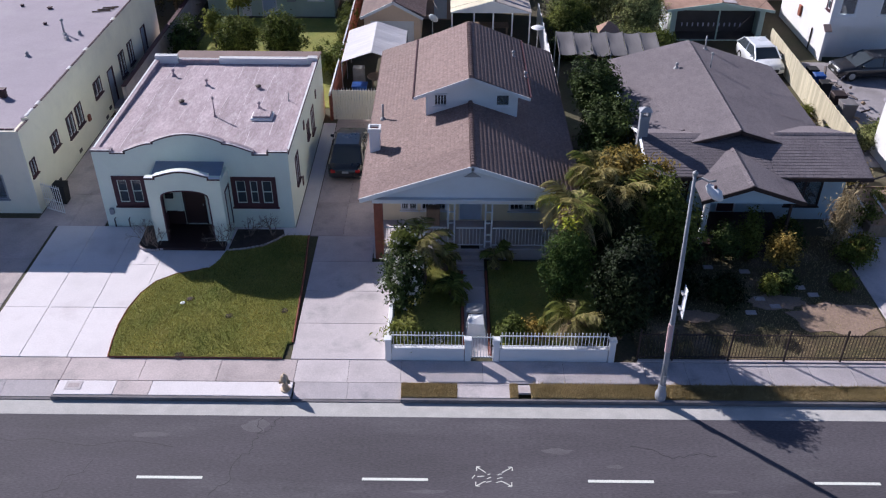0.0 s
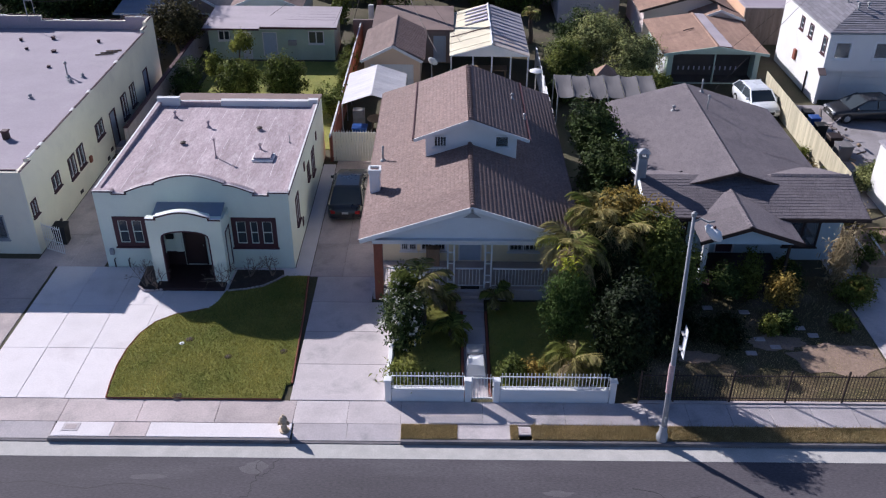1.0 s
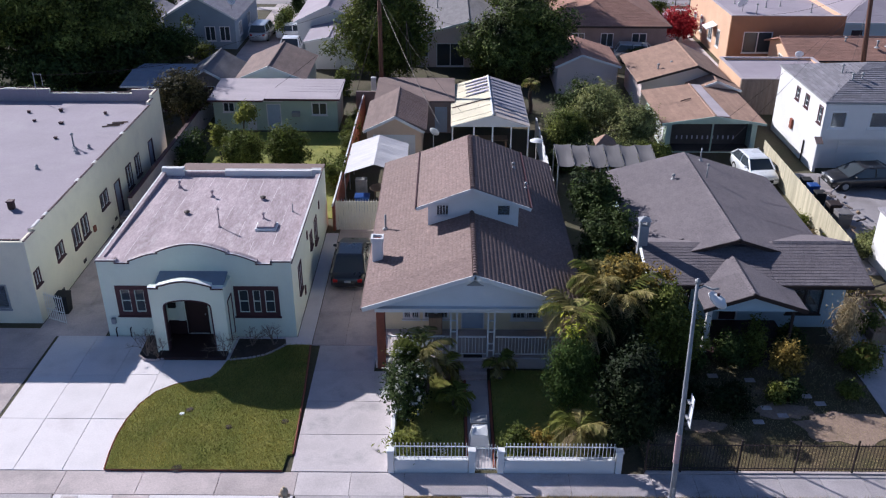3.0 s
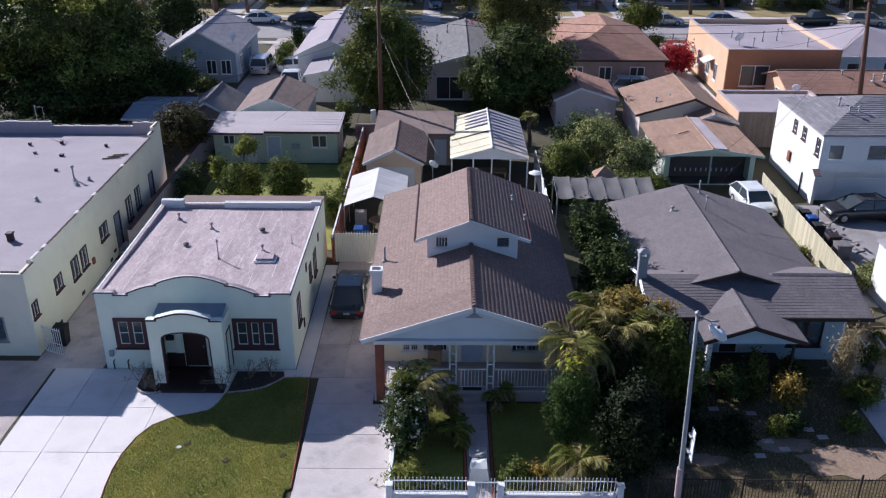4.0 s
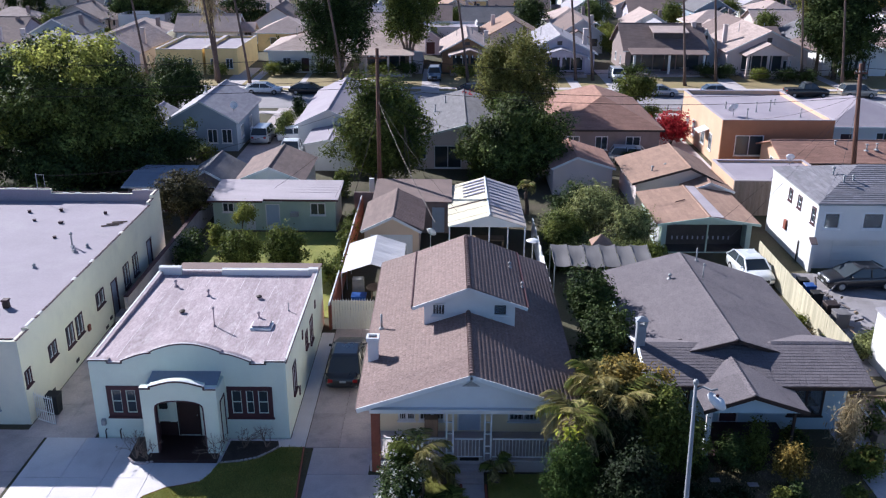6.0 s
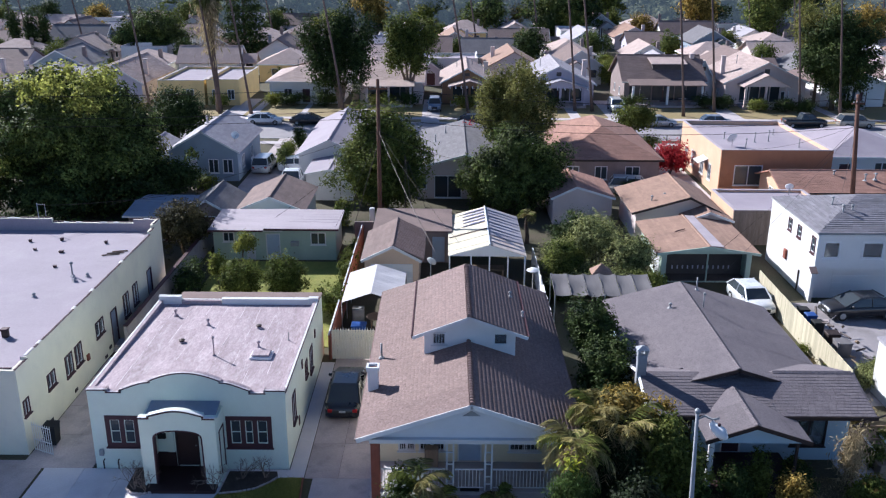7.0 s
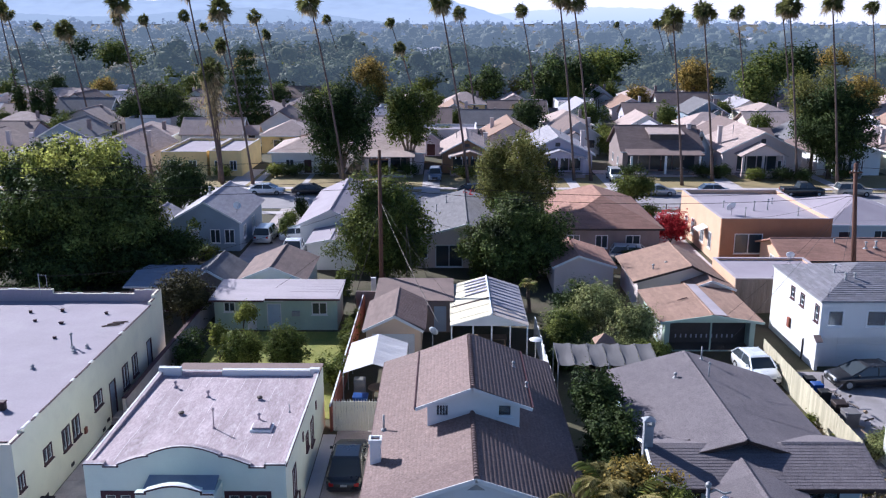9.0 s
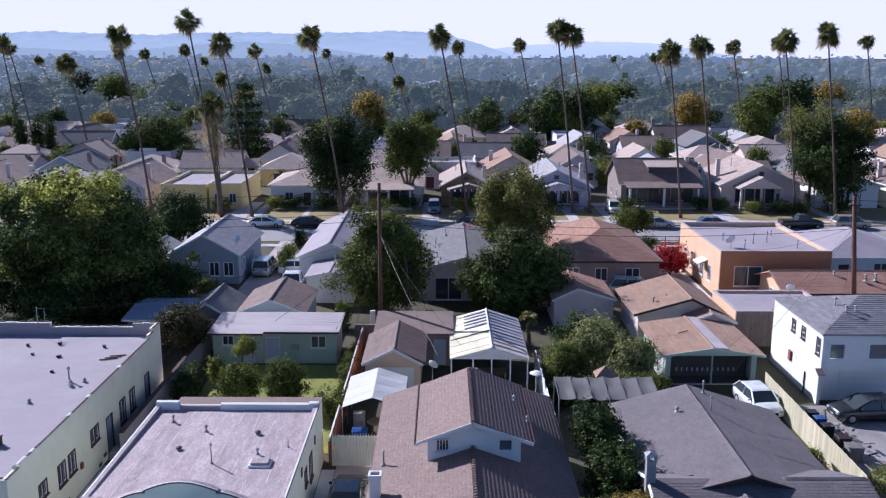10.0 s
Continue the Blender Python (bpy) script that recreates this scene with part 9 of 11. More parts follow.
house("shed", "low shed with a blue-grey sheet roof in tree shade", -24.6, -20.6, 65.5, 71.0, 2.2, 2.5, "x", MAUVE_BLOCK, GREY_BLUE_ROOF, [(-22, -21, 0.15, 2, "d")])
house("shed", "shed with a ribbed grey-brown gable roof", -20.3, -16.9, 66.2, 71.5, 2.3, 3.3, "y", MAUVE_BLOCK, ROOF_GREY, [(-19, -18, 0.15, 2, "d")])
house("shed", "small pale gabled shed behind the parapet", -26.6, -21.6, 58.0, 61.5, 2.0, 2.7, "y", STUCCO_PINK, ROOF_LIGHT)
house("house", "long white bungalow with a pale roof seen along its ridge", -14.2, -8.2, 83.5, 101, 3.0, 4.4, "y", STUCCO_WHITE, ROOF_PALE, [(-12.2, -11.0, 1, 2.3, "w")], [(86, 87, 1, 2.2, "w"), (90, 91, 1, 2.2, "w")])
house("outbuilding", "white rear extension with a pale lean-to roof", -12.6, -8.4, 77.6, 83.2, 2.5, 2.9, "y", STUCCO_WHITE, ROOF_PALE, over=0.2)
house("house", "pale bungalow with a grey roof and glazed rear door", -3.0, 6.8, 78.4, 94.5, 2.9, 4.2, "y", STUCCO_PINK, ROOF_GREY, [(-1.0, 1.5, 0.2, 2.3, "w"), (-2.5, -1.7, 1, 2.2, "w")], cx=1.9)
house("house", "lower grey-roofed wing of a bungalow", -4.6, -3.1, 84, 96, 2.9, 3.4, "y", STUCCO_PINK, ROOF_LIGHT)
pipe_vent(-1.0, 87.0, 3.6, 0.6), pipe_vent(0.0, 90.0, 3.9, 0.6)
# mauve-brown walls chosen dark to imitate a tree's shade on them
house("house", "bungalow with a reddish-brown hip roof", 10.6, 20.4, 82.3, 97.5, 3.0, 5.3, "y", MAUVE_BLOCK, ROOF_RUST, [(11.6, 12.8, 1, 2.3, "w"), (14.3, 15.5, 1, 2.3, "w"), (17.2, 18.6, 0.9, 2.3, "w")],
      right=[(85, 86.3, 1, 2.3, "w"), (90, 91.3, 1, 2.3, "w")], hip=True, trim=METAL_DARK)
house("garage", "pinkish garage with a tan gable roof", 9.0, 13.9, 70.7, 76.5, 2.4, 3.3, "y", STUCCO_PINK, ROOF_RUST, over=0.25, cx=10.9)
house("house", "low house with a salmon shingle roof", 15.0, 21.4, 66.3, 73.0, 2.6, 3.75, "y", STUCCO_PINK, ROOF_SALMON, [(16.0, 17.0, 1, 2, "w")], over=0.5, cx=19.0, trim=METAL_DARK)
house("outbuilding", "small salmon-roofed front gable", 18.6, 21.8, 64.6, 66.0, 2.4, 3.0, "y", STUCCO_PINK, ROOF_SALMON, over=0.3)
for x, y in ((16.4, 67.5), (17.6, 68.3), (18.4, 69.6)):
    pipe_vent(x, y, 3.0, 0.45, 0.06)


def flat_block(name, label, x0, x1, y0, y1, top, wall_m, front_m, roof_m, front=(), left=(), cap=None, para=0.35):
    h = thing(name, label, "house", ((x0 + x1) / 2, (y0 + y1) / 2, 0.1))
    t = 0.2
    part("front_wall", Shape().wall("y", y0, t, x0 + 0.003, x1, 0.1, top, front), front_m, h)
    part("side_wall", Shape().wall("x", x0, t, y0 + t, y1, 0.1, top, left), wall_m, h)
    part("side_wall", Shape().wall("x", x1, -t, y0 + t, y1, 0.1, top), wall_m, h)
    part("back_wall", Shape().wall("y", y1, -t, x0 + t, x1 - t, 0.1, top), wall_m, h)
    part("roof", Shape().box(x0 + t, x1 - t, y0 + t, y1 - t, top - para - 0.15, top - para), roof_m, h)
    c = Shape().box(x0 - 0.03, x1 + 0.03, y0 - 0.04, y0 + t + 0.02, top, top + 0.07).box(x0 - 0.03, x0 + t + 0.02, y0 + t + 0.02, y1, top, top + 0.07).box(x1 - t - 0.02, x1 + 0.03, y0 + t + 0.02, y1, top, top + 0.07)
    c.box(x0 + t + 0.02, x1 - t - 0.02, y1 - t, y1 + 0.03, top, top + 0.07)
    part("parapet_cap", c, cap or wall_m, h)
    part("partition", Shape().box(x0 + t, x1 - t, y0 + 1.5, y0 + 1.6, 0.1, top - 1), DARK_ROOM, h)
    for o in front:
        window(h, "y", y0, -1, *o, WHITE, 2, GLASS_DARK)
    for o in left:
        window(h, "x", x0, -1, *o, WHITE, 2, GLASS_DARK)
    return h


# lit side and shaded front get different colours, light included
flat_block("house", "orange stucco house with shade-darkened brown front and pale flat roof", 25.3, 35.5, 79.3, 93.5, 4.6, STUCCO_ORANGE, STUCCO_RUST, ROOF_PALE, [(26.6, 29.2, 1.3, 3.2)], [(82, 83, 1, 2.6), (84.5, 85.7, 1, 2.6), (88, 89, 1, 2.6), (90.5, 91.5, 1, 2.4)], ROOF_SHEET)
aw = thing("awning", "small white awning over a side door", "awning", (24.8, 84, 2.7))
part("awning_sheet", Shape().slab([(24.3, 83.2, 2.5), (25.28, 83.2, 2.9), (25.28, 84.9, 2.9), (24.3, 84.9, 2.5)], 0.06), WHITE, aw)
for x, y, hh in ((27.5, 86, 0.6), (30.0, 84.5, 0.9), (31.5, 85, 1.0), (33.5, 82.4, 0.7), (28, 81.0, 1.0), (33, 88, 0.5)):
    pipe_vent(x, y, 4.25, hh, 0.05)
dish(27.2, 82.5, 4.25, 200, 0.5)
dish(28.5, 70.8, 2.6, 160, 0.34)
house("house", "brown-roofed house with an orange gable end", 28.8, 38.5, 72.4, 78.6, 2.6, 3.6, "x", STUCCO_ORANGE, ROOF_RUST, left=[(75, 76, 1.2, 2.2, "w")], over=0.4, trim=METAL_DARK)
for x, y in ((33.8, 74.8), (36.0, 73.6), (37.0, 73.9)):
    pipe_vent(x, y, 3.3, 0.5, 0.07)
house("house", "white bungalow with a pale hip roof", 37.3, 47.0, 84.5, 96.0, 2.9, 4.6, "y", STUCCO_WHITE, ROOF_PALE, [(38.5, 39.7, 0.2, 2.2, "d"), (42, 43.5, 1, 2.3, "w")], hip=True)
fb = flat_block("garage", "flat-roofed garage with an orange side and timber doors", 22.4, 30.0, 65.6, 71.8, 2.9, STUCCO_ORANGE, WOOD_GREY, ROOF_PALE, cap=ROOF_SHEET, para=0.15)
for k in range(13):
    part("door_plank", Shape().box(22.7 + 0.24 * k, 22.92 + 0.24 * k, 65.57, 65.597, 0.15, 2.7), WOOD_GREY, fb)

# back trees
huge = tree("broadleaf_tree", -32.4, 74.5, 12.6, 8.2, LEAF_BIG, "huge dense spreading tree with sunlit upper leaves", -1.5, 7.0, 160000, 0.3, 120, 0.5, 131, spread=0.82, csize=0.2)
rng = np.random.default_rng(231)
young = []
while len(young) < 26:                       # pale clumps imitating sunlight on the crown's top and sunny flank
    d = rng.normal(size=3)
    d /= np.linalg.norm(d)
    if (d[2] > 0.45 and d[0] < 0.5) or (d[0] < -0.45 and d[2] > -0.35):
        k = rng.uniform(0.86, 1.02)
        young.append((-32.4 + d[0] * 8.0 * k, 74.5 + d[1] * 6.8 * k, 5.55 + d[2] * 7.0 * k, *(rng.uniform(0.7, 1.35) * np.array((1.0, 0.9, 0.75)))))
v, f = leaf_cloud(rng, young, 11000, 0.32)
part("young_leaves", fast_mesh("young_leaves", v - np.array((-32.4, 74.5, 0.1)), f), LEAF_SUNLIT, huge, "yellow-green leaves imitating sunlight on the sunny side", kind="stuff")
tree("broadleaf_tree", -29.2, 80.0, 8.6, 3.8, LEAF_OLIVE, "paler yellow-green tree beside the huge dark tree", 1.5, 3.0, 22000, 0.26, 26, 0.22, 150, spread=0.76, csize=0.3)
for k, (x, y, w, hh) in enumerate(((-38.5, 70, 4.0, 5.0), (-32.5, 69, 4.2, 4.2), (-26.5, 72.5, 3.2, 4.0), (-36, 63, 4.0, 3.0), (-30.5, 63.5, 3.6, 2.8), (-24.6, 76.5, 3.0, 4.2))):
    bush("bush", x, y, hh, w, LEAF_DARK, "dense dark undergrowth below the huge tree", 2.2, 6000, 0.3, 9, 160 + k)
tree("broadleaf_tree", -5.4, 74.6, 9.6, 4.4, LEAF_MID, "dense bushy tree with long leaves behind the sheds", 0.0, 3.6, 46000, 0.34, 34, 0.3, 132, slim=0.34, csize=0.36, spread=0.7)
tree("broadleaf_tree", 6.1, 74.6, 7.6, 4.9, LEAF_BIG, "broad dark tree behind the patio roof", 0.0, 3.2, 50000, 0.24, 36, 0.3, 133, csize=0.34, spread=0.72)
tree("broadleaf_tree", 2.6, 76.2, 4.0, 2.0, LEAF_MID, "green shrub beside the glazed door", 0.2, 1.4, 4500, 0.24, 9, 0.12, 134)
tree("broadleaf_tree", 6.5, 87.5, 12.8, 4.0, LEAF_OLIVE, "tall airy olive-green tree with drooping sprays", 1.5, 3.2, 30000, 0.26, 34, 0.2, 135, spread=0.78, csize=0.27)
tree("broadleaf_tree", 21.8, 101.0, 5.6, 2.9, LEAF_MID, "small round clipped street tree", 1.2, 2.6, 7000, 0.25, 12, 0.2, 136)
bush("red_shrub", 23.0, 88.0, 3.4, 2.2, LEAF_RED, "large shrub covered in crimson flowers", 1.8, 6000, 0.22, 10, 137)
tree("broadleaf_tree", -31.0, 101.0, 6.7, 3.9, LEAF_DARK, "dark rounded tree beside the back street", 0.1, 3.5, 20000, 0.27, 24, 0.25, 138)
bush("bush", -26.5, 80.5, 3.2, 3.0, LEAF_DARK, "dark shrubs in front of the grey-blue bungalow", 1.8, 6000, 0.22, 9, 139)
bush("bush", -22.6, 80.8, 1.6, 1.2, LEAF_MID, "small shrub beside the grey-blue bungalow", 1.0, 1800, 0.2, 6, 140)
bush("hedge_plant", -16.4, 98.0, 3.0, 1.0, LEAF_DARK, "dark clipped conical shrub", 1.0, 2500, 0.2, 6, 141)
bush("hedge_plant", -17.0, 94.0, 2.2, 0.9, LEAF_MID, "clipped round shrub beside the drive", 0.9, 1800, 0.2, 6, 142)
bush("bush", -16.6, 89.8, 2.6, 1.0, LEAF_MID, "green shrubs along the back drive", 3.0, 3500, 0.22, 8, 143)
bush("bush", -8.5, 70.0, 2.4, 1.2, LEAF_MID, "dry shrub beside the white extension", 1.2, 2000, 0.22, 6, 144)
bush("bush", 22.5, 97.5, 2.2, 2.4, LEAF_MID, "green shrubs beside the back street", 1.5, 3000, 0.22, 7, 145)
bush("bush", 17.0, 78.8, 1.9, 1.5, LEAF_DARK, "dark potted plants behind the hip-roofed house", 0.8, 2200, 0.2, 6, 146)
bush("bush", 40.0, 77.0, 3.2, 2.0, LEAF_LIGHT, "pale shrub beside the brown-roofed house", 1.6, 3500, 0.22, 7, 147)
bush("bush", 2.5, 93.0, 4.6, 1.6, LEAF_RED, "reddish-brown shrub behind the bungalow roof", 1.2, 2000, 0.22, 6, 148)
bush("bush", -28.5, 60.0, 3.0, 3.4, LEAF_DARK, "dark shrubs behind the long building", 2.0, 5000, 0.22, 8, 149)
solo("back_drive", Shape().box(-19.9, -14.4, 75, 104.4, 0.04, 0.13), CONCRETE_OLD, "grey concrete drive between the back houses", "driveway", "structure")
solo("back_drive", Shape().box(21.0, 24.8, 66.5, 104.4, 0.04, 0.13), CONCRETE, "pale concrete drive beside the orange house", "driveway", "structure")
solo("back_yard", Shape().box(8.3, 22.0, 76.6, 82, 0.04, 0.125), TURF_DRY, "dry grass yard behind the garages", "yard", "structure")
f = thing("wire_fence", "low wire fence beside the back street", "fence", (26, 103, 0.1))
for k in range(6):
    part("post", Shape().tube([(22.5 + 1.6 * k, 101.2, 0.1), (22.5 + 1.6 * k, 101.2, 1.5)], 0.05, 6), METAL_DARK, f)
for z in (0.5, 1.0, 1.45):
    part("rail", Shape().tube([(22.5, 101.2, z), (30.5, 101.2, z)], 0.03, 5), METAL_DARK, f)


# ---- utility poles and cables ----
def utility_pole(x, y, h, r=0.16, arm=2.2, lean=0.0):
    p = thing("utility_pole", "tall dark wooden utility pole with crossarm and insulators", "utility pole", (x, y, 0.1), "utility poles")
    part("pole", Shape().tube([(x, y, 0.0), (x + lean, y, h)], [r, r * 0.68], 10), WOOD_POLE, p, smooth=True)
    if arm:
        part("crossarm", Shape().box(x + lean * 0.95 - arm / 2, x + lean * 0.95 + arm / 2, y - 0.2, y - 0.09, h - 0.75, h - 0.63), WOOD_POLE, p)
        for k in range(4):
            xx = x + lean * 0.95 - arm / 2 + 0.12 + (arm - 0.24) * k / 3
            part("insulator", Shape().lathe(xx, y - 0.145, [(0.04, h - 0.63), (0.06, h - 0.56), (0.03, h - 0.5)], 8), METAL_GREY, p)
    return p


utility_pole(-5.1, 66.6, 12.7, 0.19, 1.4)
utility_pole(33.2, 68.9, 11.4, 0.22, 1.0, -1.1)


def cable(pts, sag, r=0.012, label="thin dark overhead cable slung between poles"):
    m = Shape()
    for a, b in zip(pts, pts[1:]):
        a, b = Vector(a), Vector(b)
        m.tube([a.lerp(b, k / 10) - Vector((0, 0, 4 * sag * (k / 10) * (1 - k / 10))) for k in range(11)], r, 4)
    solo("overhead_cable", m, METAL_DARK, label, "cable", group="overhead cables")


for z in (12.1, 10.4, 9.8):
    cable([(-70, 66.6, z), (-5.1, 66.5, z), (32.15, 68.8, z - 1.0), (90, 70, z - 1)], 0.9, 0.018)
for b in ((-8.0, 61.5, 2.7), (-12.5, 62.0, 3.2), (1.0, 56.5, 3.2), (-1.0, 58.0, 2.9), (-0.5, 47.2, 5.8), (-22.5, 57.0, 5.6), (2, 78.6, 3.6)):
    cable([(-5.1, 66.6, 8.8), b], 0.35, 0.012)
for b in ((25.0, 54.2, 4.9), (19.0, 57.2, 2.7), (14.2, 44.0, 5.0), (28, 79.2, 4.7)):
    cable([(32.33, 68.8, 9.0), b], 0.4, 0.012)
for a, b in (((-3.2, 68.5, 6.4), (-1.4, 66.0, 2.6)), ((-3.2, 68.5, 6.4), (-2.6, 66.2, 2.7)), ((-5.1, 66.6, 8.0), (-7.2, 65.4, 1.0))):
    cable([a, b], 0.0, 0.02, "pale guy wire stretched down from the pole")
solo("guy_pole", Shape().tube([(-3.2, 68.5, 0.1), (-3.2, 68.5, 6.5)], 0.03, 6), METAL_DARK, "thin steel stub pole behind the sheds", "pole")
solo("stub_post", Shape().box(-6.0, -5.6, 67.3, 67.6, 0.1, 2.4, 0.03), STUCCO_WHITE, "short pale post in the alley", "post")
ap = thing("aerial_mast", "thin pipe mast with a wire line on the parapet", "aerial", (-26.8, 55.6, 4.9))
part("mast", Shape().tube([(-26.8, 55.6, 4.6), (-26.8, 55.6, 6.1)], 0.03, 6), METAL_GREY, ap)
part("cross_tube", Shape().tube([(-26.8, 55.6, 6.0), (-26.3, 55.6, 6.0), (-26.3, 55.6, 5.2)], 0.02, 6), METAL_GREY, ap)
cable([(-26.8, 55.6, 5.9), (-18.0, 62, 5.2)], 0.2, 0.015)

# ---- far side of the back street ----
Y2, KX = 129.0, 0.966                 # front line of the far row and the pitch of its lots


def porch_block(h, x0, x1, y, z, depth, roof_m, wall_m, ridge=None, stripes=False, post_m=None):
    """A porch before a far house: floor, posts, beam and a small gable."""
    part("porch_floor", Shape().box(x0, x1, y - depth, y - 0.01, 0.1, 0.5), CONCRETE_OLD, h)
    for x in (x0 + 0.1, (x0 + x1) / 2 - 0.15, x1 - 0.4):
        part("porch_post", Shape().box(x, x + 0.3, y - depth + 0.1, y - depth + 0.4, 0.5, z), post_m or wall_m, h)
    # windows across the porch back, kept dark to imitate its deep shade too
    n = max(2, round((x1 - x0) / 1.7))
    for k in range(n):
        a = x0 + 0.2 + (x1 - x0 - 0.4) * k / n
        part("porch_pane", Shape().box(a, a + (x1 - x0 - 0.4) / n - 0.18, y - 0.05, y - 0.012, 0.75, z - 0.35), GLASS_DARK, h)
    if ridge:
        c = (x0 + x1) / 2
        part("porch_gable", Shape().prism([(x0, z), (x1, z), (c, ridge)], "y", y - depth, y - depth + 0.12), wall_m, h)
        for s in ([(x0 - 0.3, y - depth - 0.3, z), (c, y - depth - 0.3, ridge + 0.15), (c, y + 1.0, ridge + 0.15), (x0 - 0.3, y + 1.0, z)], [(c, y - depth - 0.3, ridge + 0.15), (x1 + 0.3, y - depth - 0.3, z), (x1 + 0.3, y + 1.0, z), (c, y + 1.0, ridge + 0.15)]):
            part("porch_slope", Shape().slab(s, 0.12), roof_m, h)
    else:
        part("porch_slope", Shape().slab([(x0 - 0.3, y - depth - 0.2, z), (x1 + 0.3, y - depth - 0.2, z), (x1 + 0.3, y + 0.3, z + 0.45), (x0 - 0.3, y + 0.3, z + 0.45)], 0.12), roof_m, h)
    if stripes:
        for k in range(8):
            part("awning_slat", Shape().bar((x0 + (x1 - x0) * k / 7, y - depth - 0.9, z - 0.1), (x0 + (x1 - x0) * k / 7, y - depth + 0.2, z + 0.1), 0.12), WHITE, h)


def far_house(label, x0, x1, y0, y1, eave, ridge, axis, wall_m, roof_m, n_win=3, hip=False, porch=None, pr=None, stripes=False, trim=None, post_m=None):
    x0, x1, eave, ridge = x0 * KX, x1 * KX, eave + 0.15, ridge + 0.35
    w = (x1 - x0) / (n_win + 1)
    fr = [(x0 + w * (k + 1) - 0.6, x0 + w * (k + 1) + 0.6, 1.0 if k != n_win // 2 else 0.3, 2.3, "w" if k != n_win // 2 else "d") for k in range(n_win)]
    sd = [(y0 + 3, y0 + 4, 1.0, 2.2, "w"), (y0 + 7, y0 + 8, 1.0, 2.2, "w")]
    h = house("house", label, x0, x1, y0, y1, eave, ridge, axis, wall_m, roof_m, fr, sd, sd, hip, 0.45, trim or WHITE, group="houses of the back street")
    side = x0 + 0.5 if len(label) % 2 else x1 - 1.1
    top = ridge + 0.3
    ch = part("chimney", Shape().box(side, side + 0.6, y0 + 4.6, y0 + 5.2, eave - 0.6, top, 0.03), STUCCO_PINK, h)
    part("chimney_cap", Shape().box(side - 0.06, side + 0.66, y0 + 4.54, y0 + 5.26, top, top + 0.12, 0.02), CONCRETE_OLD, ch)
    if axis == "y" and not hip:
        c = (x0 + x1) / 2
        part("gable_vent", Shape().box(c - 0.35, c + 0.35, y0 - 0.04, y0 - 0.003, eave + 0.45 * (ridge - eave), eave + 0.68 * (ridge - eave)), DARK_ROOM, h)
    for k in (0.3, 0.62):
        vx = x0 + (x1 - x0) * k
        part("vent_pipe", Shape().tube([(vx, y0 + 7, eave), (vx, y0 + 7, ridge + 0.35)], 0.06, 6), METAL_GREY, h)
    if porch:
        porch_block(h, porch[0] * KX, porch[1] * KX, y0, eave - 0.2, 2.8, roof_m, wall_m, pr, stripes, post_m)
    return h


far_house("lilac bungalow with tan gable roof behind tree", -53.5, -45.5, Y2 - 1, Y2 + 14, 3.0, 5.2, "y", STUCCO_LILAC, ROOF_TAN, 2)
flat_block("house", "yellow stucco flat-roofed house with pale roof", -41.3, -34.7, Y2 - 2, Y2 + 13, 3.65, STUCCO_YELLOW, STUCCO_YELLOW, ROOF_PALE, [(-40.4, -39.3, 1.2, 2.4), (-37.4, -36.2, 1.2, 2.4)], (), CONCRETE)
flat_block("house", "yellow stucco flat-roofed house beside a drive", -34.3, -29.7, Y2 - 2, Y2 + 12, 3.8, STUCCO_YELLOW, STUCCO_YELLOW, ROOF_PALE, [(-33.6, -32.6, 1.0, 2.4), (-31.4, -30.4, 1.0, 2.4)], (), CONCRETE)
far_house("white bungalow with tan hip roof", -26.6, -15.6, Y2, Y2 + 13, 3.2, 5.0, "x", STUCCO_WHITE, ROOF_TAN, 3, True)
far_house("pale bungalow with tan roof half hidden by trees", -13.0, -3.6, Y2, Y2 + 13, 3.2, 5.1, "x", STUCCO_PINK, ROOF_TAN, 3, False, (-12.0, -5.0), None)
far_house("bungalow with tan roof and dark shaded porch", -0.6, 7.0, Y2 + 1, Y2 + 14, 3.0, 4.8, "y", STUCCO_BROWN, ROOF_TAN, 2, False, (0.6, 6.4), 3.7, True)
house("garage", "small grey gabled garage at the end of a drive", -4.2, -0.9, Y2 + 18, Y2 + 24, 2.6, 3.8, "y", STUCCO_LILAC, ROOF_GREY, [(-3.3, -1.8, 0.2, 2.2, "d")])
far_house("grey bungalow with pale gables and striped awnings", 11.6, 22.2, Y2, Y2 + 14, 3.0, 5.3, "y", STUCCO_LILAC, ROOF_LIGHT, 3, False, (13.0, 20.8), 4.0, True)
# darker wall colour stands in for the shade under this porch
h = far_house("broad bungalow with low tan roof and shed dormer", 27.0, 39.0, Y2 + 1, Y2 + 12, 3.4, 6.2, "x", MAUVE_BLOCK, ROOF_BROWN, 3, False, (27.6, 38.4), None, post_m=WHITE)
part("dormer", Shape().box(30.5, 35.2, Y2 + 3.2, Y2 + 5.6, 4.9, 5.8), DARK_ROOM, h)
part("dormer_roof", Shape().slab([(30.2, Y2 + 2.7, 5.8), (35.5, Y2 + 2.7, 5.8), (35.5, Y2 + 6.6, 6.5), (30.2, Y2 + 6.6, 6.5)], 0.12), ROOF_TAN, h)
far_house("pinkish craftsman house with gabled porch", 42.0, 54.0, Y2, Y2 + 13, 3.4, 6.0, "y", STUCCO_PINK, ROOF_TAN, 3, False, (44, 50.5), 4.9)
far_house("white house with pink gable beside it", 38.2, 41.6, Y2 + 5, Y2 + 16, 3.2, 5.6, "y", STUCCO_WHITE, ROOF_TAN, 1)
